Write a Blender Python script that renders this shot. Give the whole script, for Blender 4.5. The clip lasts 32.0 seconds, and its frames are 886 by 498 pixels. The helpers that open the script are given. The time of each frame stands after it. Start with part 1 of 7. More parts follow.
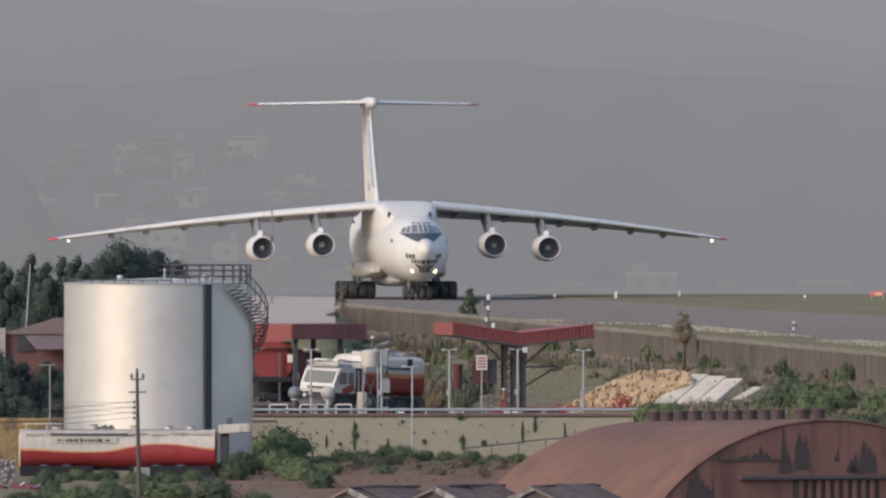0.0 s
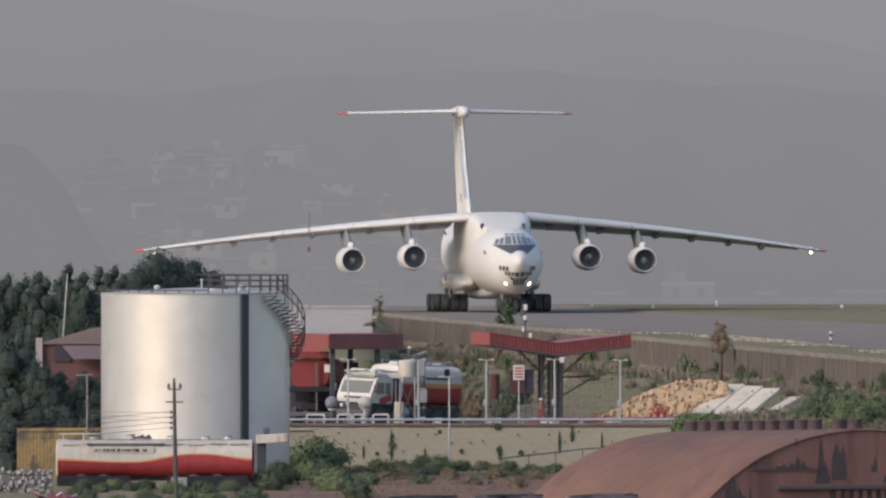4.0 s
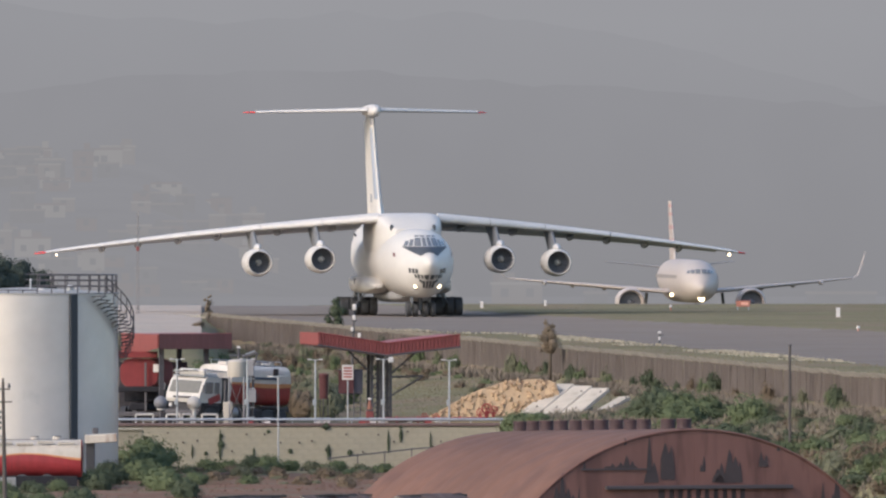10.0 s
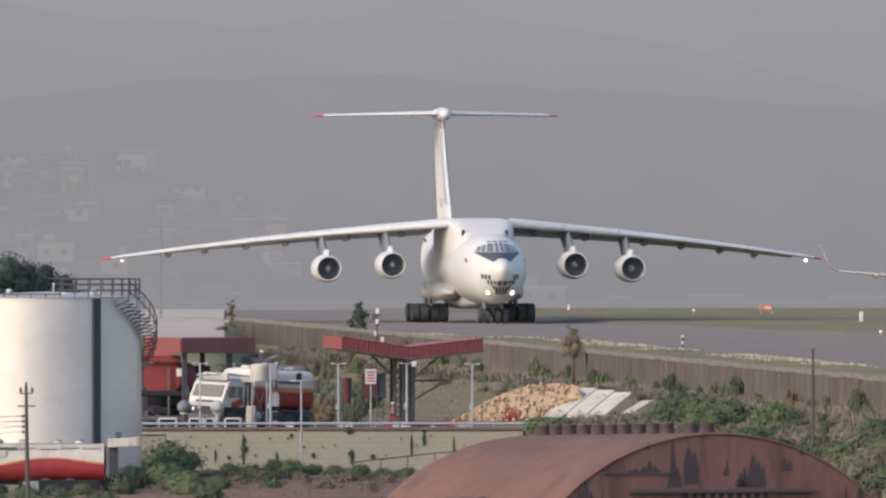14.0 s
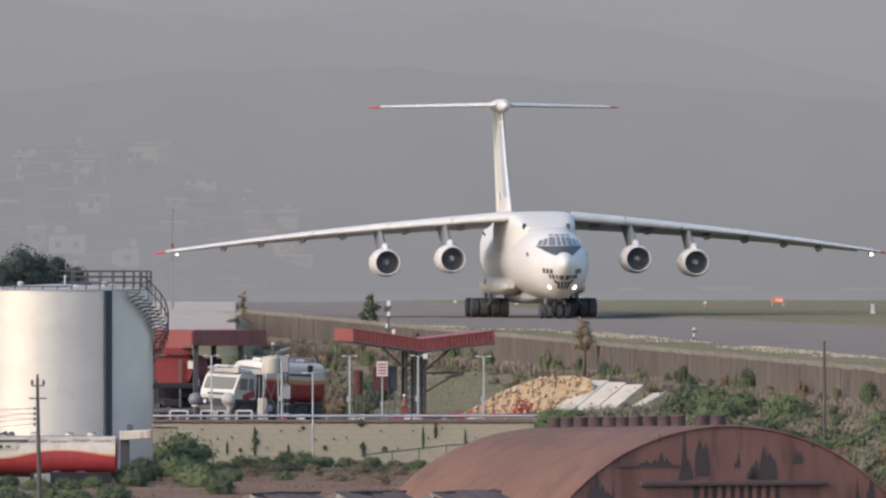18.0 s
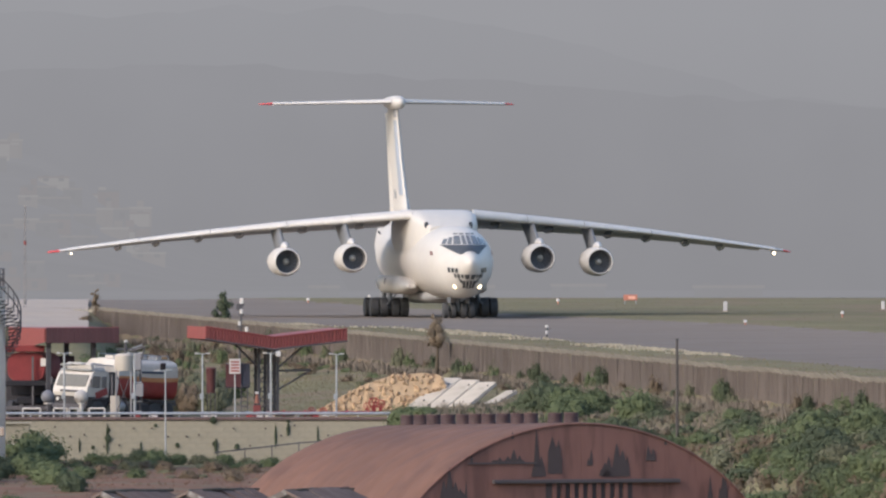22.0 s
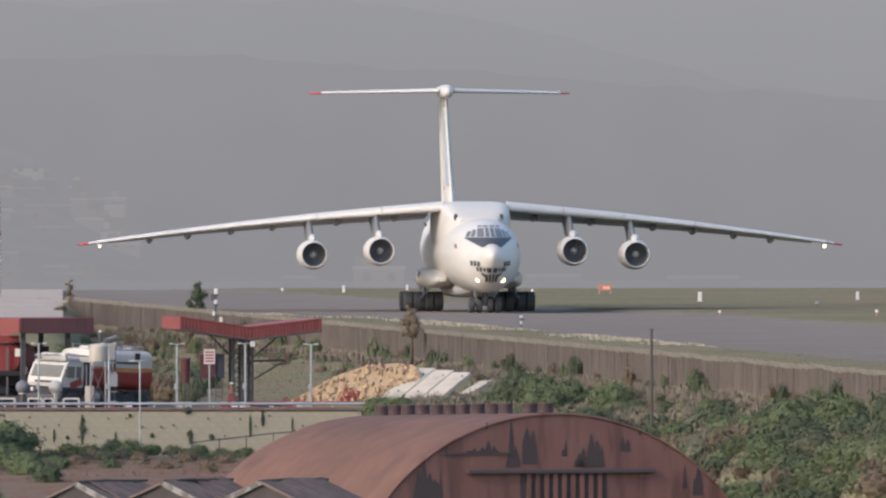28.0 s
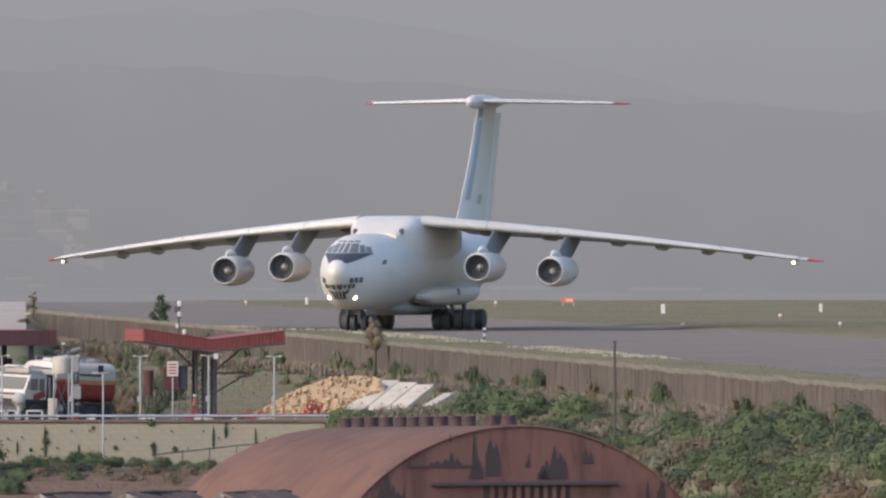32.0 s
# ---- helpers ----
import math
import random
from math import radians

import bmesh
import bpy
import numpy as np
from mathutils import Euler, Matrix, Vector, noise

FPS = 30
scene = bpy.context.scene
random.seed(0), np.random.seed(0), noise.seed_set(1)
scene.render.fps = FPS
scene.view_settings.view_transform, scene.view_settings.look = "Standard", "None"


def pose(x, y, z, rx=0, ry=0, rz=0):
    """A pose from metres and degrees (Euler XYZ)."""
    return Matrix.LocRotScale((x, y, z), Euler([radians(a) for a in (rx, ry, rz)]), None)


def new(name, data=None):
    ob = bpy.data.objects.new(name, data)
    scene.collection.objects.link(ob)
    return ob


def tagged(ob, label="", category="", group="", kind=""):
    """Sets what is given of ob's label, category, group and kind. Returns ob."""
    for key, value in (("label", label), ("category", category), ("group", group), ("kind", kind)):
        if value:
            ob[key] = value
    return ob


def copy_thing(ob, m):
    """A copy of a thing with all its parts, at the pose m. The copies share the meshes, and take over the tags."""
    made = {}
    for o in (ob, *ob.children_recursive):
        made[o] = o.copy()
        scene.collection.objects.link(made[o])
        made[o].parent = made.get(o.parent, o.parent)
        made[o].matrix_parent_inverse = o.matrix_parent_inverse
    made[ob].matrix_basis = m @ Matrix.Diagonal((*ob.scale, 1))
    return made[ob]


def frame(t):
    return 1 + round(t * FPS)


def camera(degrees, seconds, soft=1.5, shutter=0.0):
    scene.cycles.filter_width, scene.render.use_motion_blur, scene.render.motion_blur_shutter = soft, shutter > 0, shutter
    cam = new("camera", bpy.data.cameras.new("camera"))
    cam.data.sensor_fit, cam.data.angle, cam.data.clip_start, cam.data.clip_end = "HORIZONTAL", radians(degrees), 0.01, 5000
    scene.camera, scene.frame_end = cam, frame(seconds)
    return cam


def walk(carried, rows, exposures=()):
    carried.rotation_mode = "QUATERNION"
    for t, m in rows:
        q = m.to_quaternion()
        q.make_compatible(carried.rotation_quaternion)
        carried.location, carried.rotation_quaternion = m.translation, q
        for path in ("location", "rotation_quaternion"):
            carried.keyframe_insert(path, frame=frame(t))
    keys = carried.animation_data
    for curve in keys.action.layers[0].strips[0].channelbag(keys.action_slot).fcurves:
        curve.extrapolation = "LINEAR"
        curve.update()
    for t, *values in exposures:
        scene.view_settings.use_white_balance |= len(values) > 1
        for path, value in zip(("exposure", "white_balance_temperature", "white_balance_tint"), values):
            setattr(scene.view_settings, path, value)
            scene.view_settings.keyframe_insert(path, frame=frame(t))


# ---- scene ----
# A long lens on a high stand, panning after a taxiing freighter. Metres; +y is the way the camera looks.
EYE = 10.9
CAMERA_ROWS = [ (0, 89.7175, 0.0014), (0.5, 89.7227, 0.0109), (1, 89.7292, 0.0321), (1.5, 89.7276, 0.0495), (2, 89.7313, 0.0620), (2.5, 89.7399,
    0.0737), (3, 89.7463, 0.0909), (3.5, 89.7457, 0.1019), (5.5, 89.7463, 0.1096), (6, 89.7469, 0.1090), (6.5, 89.7390, 0.0853), (7, 89.7258, 0.0679),
    (7.5, 89.7454, -0.0495), (8, 89.7600, -0.2729), (8.5, 89.7562, -0.3800), (9, 89.7548, -0.4421), (9.5, 89.7452, -0.4181), (10, 89.7452, -0.3783),
    (10.5, 89.7513, -0.3634), (11, 89.7578, -0.3375), (11.5, 89.7553, -0.3544), (12, 89.7605, -0.3299), (12.5, 89.7602, -0.3160), (13, 89.7662,
    -0.3005), (13.5, 89.7553, -0.3130), (15.5, 89.7654, -0.3090), (16, 89.7575, -0.3014), (16.5, 89.7532, -0.2932), (17, 89.7669, -0.2965), (17.5,
    89.7404, -0.2777), (18, 89.7352, -0.2806), (18.5, 89.7515, -0.2982), (19, 89.7246, -0.3218), (19.5, 89.7230, -0.3553), (20, 89.7183, -0.4016),
    (20.5, 89.7229, -0.5195), (21, 89.7102, -0.6443), (21.5, 89.7131, -0.6810), (22, 89.7281, -0.6979), (22.5, 89.7265, -0.7115), (23, 89.7207,
    -0.7050), (23.5, 89.7554, -0.6660), (24, 89.7055, -0.6646), (24.5, 89.7077, -0.6434), (26.5, 89.7336, -0.6265), (27, 89.7224, -0.6753), (27.5,
    89.7004, -0.7303), (28, 89.7006, -0.7701), (28.5, 89.6818, -0.7782), (29, 89.7066, -0.7578), (29.5, 89.7120, -0.7518), (30, 89.7159, -0.7592),
    (30.5, 89.7085, -0.7589), (31, 89.7227, -0.8648), (31.5, 89.7254, -0.9462), (32, 89.7352, -0.8743) ]
cam = camera(2.5098, 32.0, soft=2.3)
walk(cam, [(t, pose(0, 0, EYE, tilt, 0, turn)) for t, tilt, turn in CAMERA_ROWS],
     exposures=[(0, -0.12), (6.5, -0.14), (8, -0.13), (9, -0.05), (10, 0.08), (12, 0.10), (32, 0.11)])

# ---- light: hazy low sun, from behind the camera's left ----
SUN_AZ, SUN_EL = 53.0, 30.0      # degrees to the left of straight behind, and up
world = bpy.data.worlds.new("world")
scene.world = world
world.use_nodes = True
wn = world.node_tree.nodes
sky = wn.new("ShaderNodeTexSky")
sky.sky_type, sky.sun_disc = "NISHITA", False
sky.sun_elevation, sky.sun_rotation = radians(SUN_EL), radians(180 + SUN_AZ)
sky.air_density, sky.dust_density, sky.ozone_density = 1.0, 2.0, 2.0
world.node_tree.links.new(sky.outputs[0], wn["Background"].inputs[0])
wn["Background"].inputs[1].default_value = 0.284
sun = new("sun", bpy.data.lights.new("sun", "SUN"))
sun.data.energy, sun.data.angle, sun.data.color = 1.38, radians(5), (1.0, 0.825, 0.685)
sun_from = Vector((-math.sin(radians(SUN_AZ)) * math.cos(radians(SUN_EL)), -math.cos(radians(SUN_AZ)) * math.cos(radians(SUN_EL)), math.sin(radians(SUN_EL))))
sun.rotation_euler = sun_from.to_track_quat("Z", "Y").to_euler()
sun.location = sun_from * 200

# ---- materials ----
MATS = {}


def mat(name, color, rough=0.6, metal=0.0, vary=0.12, scale=1.0, bump=0.0, spec=0.5, glow=0.0, stain=None, stain_at=0.6, stain_scale=0.4, streak=False, rand=0.0):
    """A surface with variation at two scales, stains of another colour and relief; sizes in metres."""
    if name in MATS:
        return MATS[name]
    m = bpy.data.materials.new(name)
    m.use_nodes = True
    n, l = m.node_tree.nodes, m.node_tree.links
    b = n["Principled BSDF"]
    b.inputs["Roughness"].default_value = rough
    b.inputs["Metallic"].default_value = metal
    b.inputs["Specular IOR Level"].default_value = spec
    co = n.new("ShaderNodeTexCoord")
    vec = co.outputs["Object"]
    if streak:
        mp = n.new("ShaderNodeMapping")
        mp.inputs["Scale"].default_value = (1, 1, 0.18)
        l.new(vec, mp.inputs[0])
        vec = mp.outputs[0]
    big = n.new("ShaderNodeTexNoise")
    big.inputs["Scale"].default_value = 0.35 / scale
    big.inputs["Detail"].default_value = 4
    fine = n.new("ShaderNodeTexNoise")
    fine.inputs["Scale"].default_value = 3.2 / scale
    fine.inputs["Detail"].default_value = 6
    l.new(vec, big.inputs["Vector"])
    l.new(vec, fine.inputs["Vector"])
    add = n.new("ShaderNodeMath")
    add.operation = "ADD"
    l.new(big.outputs[0], add.inputs[0])
    l.new(fine.outputs[0], add.inputs[1])
    val = add.outputs[0]
    if rand:
        info = n.new("ShaderNodeObjectInfo")
        mul = n.new("ShaderNodeMath")
        mul.operation, mul.inputs[1].default_value = "MULTIPLY", rand
        l.new(info.outputs["Random"], mul.inputs[0])
        a2 = n.new("ShaderNodeMath")
        l.new(val, a2.inputs[0])
        l.new(mul.outputs[0], a2.inputs[1])
        val = a2.outputs[0]
    ramp = n.new("ShaderNodeMapRange")
    ramp.inputs["From Min"].default_value, ramp.inputs["From Max"].default_value = 0.6, 1.4 + rand
    ramp.inputs["To Min"].default_value, ramp.inputs["To Max"].default_value = 1 - vary, 1 + vary
    l.new(val, ramp.inputs[0])
    mix = n.new("ShaderNodeVectorMath")
    mix.operation = "SCALE"
    mix.inputs[0].default_value = color
    l.new(ramp.outputs[0], mix.inputs["Scale"])
    out = mix.outputs[0]
    if stain:
        sn = n.new("ShaderNodeTexNoise")
        sn.inputs["Scale"].default_value, sn.inputs["Detail"].default_value = 1 / stain_scale, 7
        l.new(vec, sn.inputs["Vector"])
        sr = n.new("ShaderNodeMapRange")
        sr.inputs["From Min"].default_value, sr.inputs["From Max"].default_value = stain_at - 0.06, stain_at + 0.06
        l.new(sn.outputs[0], sr.inputs[0])
        sm = n.new("ShaderNodeMix")
        sm.data_type = "RGBA"
        l.new(sr.outputs[0], sm.inputs["Factor"])
        l.new(out, sm.inputs["A"])
        sm.inputs["B"].default_value = (*stain, 1)
        out = sm.outputs["Result"]
    l.new(out, b.inputs["Base Color"])
    if bump:
        bp = n.new("ShaderNodeBump")
        bp.inputs["Strength"].default_value, bp.inputs["Distance"].default_value = bump, 0.05 * scale
        l.new(fine.outputs[0], bp.inputs["Height"])
        l.new(bp.outputs[0], b.inputs["Normal"])
    if glow:
        b.inputs["Emission Color"].default_value = (*color, 1)
        b.inputs["Emission Strength"].default_value = glow
    MATS[name] = m
    return m


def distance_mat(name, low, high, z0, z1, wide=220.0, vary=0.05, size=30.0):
    """Far ground with miles of haze painted in as a soft glow of its own, from low to high over its height."""
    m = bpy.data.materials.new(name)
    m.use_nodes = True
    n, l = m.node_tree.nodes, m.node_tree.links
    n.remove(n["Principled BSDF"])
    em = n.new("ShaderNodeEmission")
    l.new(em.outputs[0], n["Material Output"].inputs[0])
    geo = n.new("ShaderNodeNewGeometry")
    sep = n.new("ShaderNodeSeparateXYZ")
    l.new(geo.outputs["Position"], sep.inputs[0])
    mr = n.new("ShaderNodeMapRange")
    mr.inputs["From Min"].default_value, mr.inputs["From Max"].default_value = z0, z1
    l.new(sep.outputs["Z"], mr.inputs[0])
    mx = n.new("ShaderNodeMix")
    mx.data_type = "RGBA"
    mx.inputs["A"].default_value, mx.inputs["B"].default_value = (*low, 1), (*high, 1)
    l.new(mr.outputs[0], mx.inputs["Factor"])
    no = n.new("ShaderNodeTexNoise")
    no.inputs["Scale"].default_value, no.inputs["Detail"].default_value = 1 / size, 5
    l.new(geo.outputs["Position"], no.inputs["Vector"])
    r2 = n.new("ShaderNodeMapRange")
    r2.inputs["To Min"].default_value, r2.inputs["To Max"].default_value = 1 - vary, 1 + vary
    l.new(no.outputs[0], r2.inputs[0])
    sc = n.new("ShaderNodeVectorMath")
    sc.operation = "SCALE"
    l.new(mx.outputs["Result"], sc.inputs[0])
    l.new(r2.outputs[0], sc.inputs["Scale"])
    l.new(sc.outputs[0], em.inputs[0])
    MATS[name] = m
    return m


WHITE = mat("white_aircraft_paint", (0.545, 0.51, 0.467), 0.45, vary=0.06, scale=2, stain=(0.5, 0.48, 0.45), stain_at=0.72, stain_scale=1.5)
WING_GREY = mat("grey_wing_paint", (0.42, 0.42, 0.415), 0.5, vary=0.08, scale=2)
BARE = mat("bare_leading_edge", (0.52, 0.495, 0.465), 0.55, 0.0, vary=0.08)
RED_TIP = mat("red_tip_paint", (0.62, 0.05, 0.04), 0.45)
DARK_GLASS = mat("dark_cockpit_glass", (0.14, 0.145, 0.15), 0.2, vary=0.1, spec=0.7)
BLACK_PAINT = mat("black_antiglare_paint", (0.05, 0.055, 0.065), 0.6)
TYRE = mat("tyre_rubber", (0.05, 0.051, 0.056), 0.75, bump=0.2)
RIM = mat("grey_rim", (0.24, 0.25, 0.26), 0.5, 0.3)
FAN = mat("dark_fan", (0.115, 0.115, 0.125), 0.6, 0.2)
LAMP_GLOW = mat("lit_landing_lamp", (1.0, 0.8, 0.52), 0.3, glow=4.5, vary=0)
GEAR = mat("grey_gear_metal", (0.17, 0.18, 0.2), 0.5, 0.3)
STEEL = mat("aluminium_paint", (0.52, 0.485, 0.465), 0.36, 0.5, vary=0.09, scale=3, stain=(0.4, 0.39, 0.38), stain_at=0.7, stain_scale=2.5, bump=0.05)
RUST = mat("rusty_sheet", (0.142, 0.07, 0.047), 0.8, vary=0.26, scale=2.2, stain=(0.11, 0.055, 0.04), stain_at=0.58, stain_scale=2.0, streak=True, bump=0.2)
RUST_FACE = mat("rusty_red_sheet", (0.165, 0.078, 0.064), 0.75, vary=0.2, scale=1.6, stain=(0.11, 0.05, 0.042), stain_at=0.56, stain_scale=0.8, streak=True, bump=0.2)
SHADE_AND_MARKS = mat("hole_shade_and_marks", (0.05, 0.038, 0.04), 0.9)
RED_ROOF = mat("red_metal_roof", (0.25, 0.065, 0.055), 0.55, vary=0.15, stain=(0.18, 0.055, 0.045), stain_at=0.64, stain_scale=1.0)
RED_PAINT = mat("red_paint", (0.29, 0.04, 0.038), 0.5, vary=0.22, stain=(0.2, 0.05, 0.045), stain_at=0.6, stain_scale=0.8)
RED_DARK = mat("dull_red_paint", (0.18, 0.04, 0.038), 0.55, vary=0.2)
DARK_STEEL = mat("dark_steel", (0.085, 0.08, 0.088), 0.6, 0.3, vary=0.25)
# near-black steel: the shade below barrels and chassis is in its colour
UNDER_SHADE = mat("under_shade_steel", (0.025, 0.025, 0.03), 0.8, spec=0.1)
GALV = mat("galvanised_steel", (0.36, 0.37, 0.385), 0.45, 0.5, vary=0.1)
WHITE_PAINT = mat("white_lorry_paint", (0.52, 0.485, 0.445), 0.45, vary=0.1, stain=(0.42, 0.38, 0.33), stain_at=0.66, stain_scale=0.7)
CREAM = mat("cream_paint", (0.47, 0.42, 0.36), 0.6, vary=0.14, stain=(0.22, 0.13, 0.09), stain_at=0.62, stain_scale=0.8, streak=True)
ORANGE_LINE = mat("orange_line_paint", (0.5, 0.22, 0.09), 0.5)
YELLOW = mat("yellow_paint", (0.27, 0.18, 0.07), 0.6, vary=0.35, stain=(0.09, 0.07, 0.05), stain_at=0.56, stain_scale=0.9)
CONC_WALL = mat("pale_block_wall", (0.292, 0.262, 0.2), 0.9, vary=0.16, scale=1.0, stain=(0.24, 0.22, 0.175), stain_at=0.6, stain_scale=1.2, bump=0.4, rand=0.1)
CONCRETE = mat("pale_concrete", (0.42, 0.35, 0.29), 0.95, spec=0.05, vary=0.12, scale=4, stain=(0.32, 0.29, 0.26), stain_at=0.6, stain_scale=3)
ASPHALT = mat("asphalt", (0.2, 0.166, 0.139), 0.98, vary=0.1, scale=5, spec=0.04, stain=(0.212, 0.183, 0.158), stain_at=0.55, stain_scale=6, bump=0.1)
GRASS = mat("dry_grass_ground", (0.175, 0.157, 0.092), 0.95, vary=0.26, scale=6, spec=0.05, stain=(0.205, 0.158, 0.108), stain_at=0.55, stain_scale=11, bump=0.2)
BARK = mat("bark", (0.09, 0.07, 0.05), 0.9, vary=0.3)
LEAF = mat("green_leaves", (0.102, 0.124, 0.068), 0.9, vary=0.3, scale=0.7, rand=0.6, spec=0.08)
LEAF_DARK = mat("dark_leaves", (0.074, 0.09, 0.058), 0.9, vary=0.35, scale=0.6, rand=0.5, spec=0.08)
LEAF_GROVE = mat("grove_leaves", (0.05, 0.062, 0.053), 0.9, vary=0.35, scale=1.5, rand=0.25, spec=0.1)
LEAF_PALE = mat("pale_scrub", (0.142, 0.143, 0.094), 0.9, vary=0.3, scale=0.5, rand=0.6, spec=0.08)
LEAF_BROWN = mat("brown_scrub", (0.152, 0.118, 0.085), 0.9, vary=0.3, scale=0.5, rand=0.6, spec=0.08)
FENCE_RUST = mat("rusty_fence_mesh", (0.128, 0.106, 0.094), 0.9, vary=0.2, scale=4.0, spec=0.1)
POST = mat("concrete_post", (0.14, 0.115, 0.1), 0.9, vary=0.2)
WOOD_POLE = mat("weathered_pole", (0.075, 0.065, 0.06), 0.9, vary=0.25)
# rock's stain colour paints the shade of clefts and pits
ROCK = mat("yellow_cut_rock", (0.46, 0.325, 0.2), 0.9, vary=0.26, scale=0.8, stain=(0.17, 0.1, 0.06), stain_at=0.6, stain_scale=0.7, bump=0.6, rand=0.5)
SLAB = mat("white_slab", (0.5, 0.44, 0.365), 0.95, spec=0.03, vary=0.15, stain=(0.4, 0.35, 0.29), stain_at=0.56, stain_scale=1.2, rand=0.3)
STONE = mat("grey_stone", (0.26, 0.243, 0.235), 0.9, vary=0.3, scale=0.6, rand=0.8)
HOUSE_ROOF = mat("brown_tin_roof", (0.15, 0.108, 0.105), 0.7, vary=0.15)
HOUSE_WALL = mat("brick_red_wall", (0.115, 0.055, 0.055), 0.85, vary=0.2)
BLUE = mat("blue_paint", (0.05, 0.07, 0.12), 0.5)
SIGN_W = mat("white_sign", (0.56, 0.53, 0.51), 0.5)
SIGN_ORANGE = mat("orange_sign", (0.42, 0.16, 0.11), 0.5)
# haze over the far airliner is mixed into these two colours
BEIGE_JET = mat("hazy_jet_paint", (0.40, 0.345, 0.31), 0.45, vary=0.06, scale=2)
BEIGE_GREY = mat("hazy_jet_grey", (0.28, 0.26, 0.25), 0.5, vary=0.06)
PINK_LINE = mat("jet_fin_stripes", (0.42, 0.26, 0.24), 0.5)


# ---- mesh helpers ----
def finish(name, bm, material, parent=None, label="", smooth=None):
    bmesh.ops.recalc_face_normals(bm, faces=bm.faces)
    me = bpy.data.meshes.new(name)
    bm.to_mesh(me)
    bm.free()
    me.materials.append(material)
    if smooth:
        me.polygons.foreach_set("use_smooth", [True] * len(me.polygons))
        me.set_sharp_from_angle(angle=radians(smooth))
    ob = new(name, me)
    ob.parent = parent
    if label:
        ob["label"] = label
    return ob


def part(name, bm, material, parent, label="", smooth=None):
    return finish(name, bm, material, parent, label, smooth)


def thing(name, label, category, m, group="", kind=""):
    ob = new(name)
    ob.empty_display_size = 0.2
    ob.matrix_basis = m
    return tagged(ob, label, category, group, kind)


def box(size, at=(0, 0, 0), bevel=0.0, bm=None, turn=None):
    """A box by its size and centre."""
    own = bmesh.new()
    bmesh.ops.create_cube(own, size=1, matrix=Matrix.Diagonal((*size, 1)))
    if bevel:
        bmesh.ops.bevel(own, geom=own.edges[:], offset=bevel, segments=1, affect="EDGES")
    m = Matrix.Translation(at) @ (turn or Matrix())
    bmesh.ops.transform(own, matrix=m, verts=own.verts)
    return join(bm, own)


def join(bm, own):
    if bm is None:
        return own
    me = bpy.data.meshes.new("tmp")
    own.to_mesh(me)
    own.free()
    bm.from_mesh(me)
    bpy.data.meshes.remove(me)
    return bm


def rod(a, b, r, r2=None, seg=8, bm=None, caps=True):
    """A round bar from a to b."""
    a, b = Vector(a), Vector(b)
    own = bmesh.new()
    d = b - a
    bmesh.ops.create_cone(own, cap_ends=caps, segments=seg, radius1=r, radius2=r if r2 is None else r2, depth=d.length)
    m = Matrix.Translation((a + b) / 2) @ d.to_track_quat("Z", "Y").to_matrix().to_4x4()
    bmesh.ops.transform(own, matrix=m, verts=own.verts)
    return join(bm, own)


def loft(sections, closed=True, caps=True, bm=None):
    """Skin over rings of equally many points."""
    own = bmesh.new()
    rings = [[own.verts.new(p) for p in s] for s in sections]
    k = len(rings[0])
    for a, b in zip(rings, rings[1:]):
        for i in range(k if closed else k - 1):
            j = (i + 1) % k
            own.faces.new((a[i], a[j], b[j], b[i]))
    if caps and closed:
        own.faces.new(rings[0])
        own.faces.new(rings[-1])
    return join(bm, own)


def ring_y(y, cx, cz, rx, rz, seg=24, power=2.0):
    """A ring across the y axis: an ellipse, or squarer with a higher power."""
    pts = []
    for i in range(seg):
        a = 2 * math.pi * i / seg
        c, s = math.cos(a), math.sin(a)
        e = 2 / power
        pts.append((cx + rx * math.copysign(abs(c) ** e, c), y, cz + rz * math.copysign(abs(s) ** e, s)))
    return pts


def foil(x, y_lead, z, chord, thick, seg=10):
    """A wing's section across the x axis, with its leading edge at y_lead."""
    top, bot = [], []
    for i in range(seg + 1):
        u = (1 - math.cos(math.pi * i / seg)) / 2
        h = thick * 2.6 * (0.30 * math.sqrt(u) - 0.13 * u - 0.35 * u * u + 0.28 * u ** 3 - 0.10 * u ** 4)
        top.append((x, y_lead + chord * u, z + h * 1.15))
        bot.append((x, y_lead + chord * u, z - h * 0.85))
    return top + bot[-2:0:-1]


def fin_foil(z, y_lead, chord, thick, seg=10):
    return [(pz, py, z) for px, py, pz in foil(0, y_lead, 0, chord, thick, seg)]


def smooth_step(a, b, v):
    t = min(1, max(0, (v - a) / (b - a)))
    return t * t * (3 - 2 * t)

# ---- ground ----
def fence_x(y):
    return 114.7 - 0.0886 * y


def near_edge(y):
    """The strip's edge towards the fence: straight along the verge, then widening where the verge ends."""
    return float(np.interp(y, (880, 1034, 1255, 1275, 1300, 1353, 1411, 1494, 1700), (48.1, 34.9, 16.0, 10.0, 6.2, -0.6, -5.6, -13.7, -35.4)))


def far_edge(y):
    return float(np.interp(y, (880, 1225, 1294, 1371, 1430, 1494, 1700), (78.0, 41.5, 33.8, 20.8, 13.5, 7.0, -14.0)))


BED = 0.21      # how far the strip lies below the field


def field_z(y):
    """Height of the airfield along its length: level, then over a crest and down into a dip."""
    return float(np.interp(y, (1523, 1850, 1920, 1990, 2060, 2165, 2300), (0, -3.0, -4.2, -5.6, -7.15, -16, -25)))


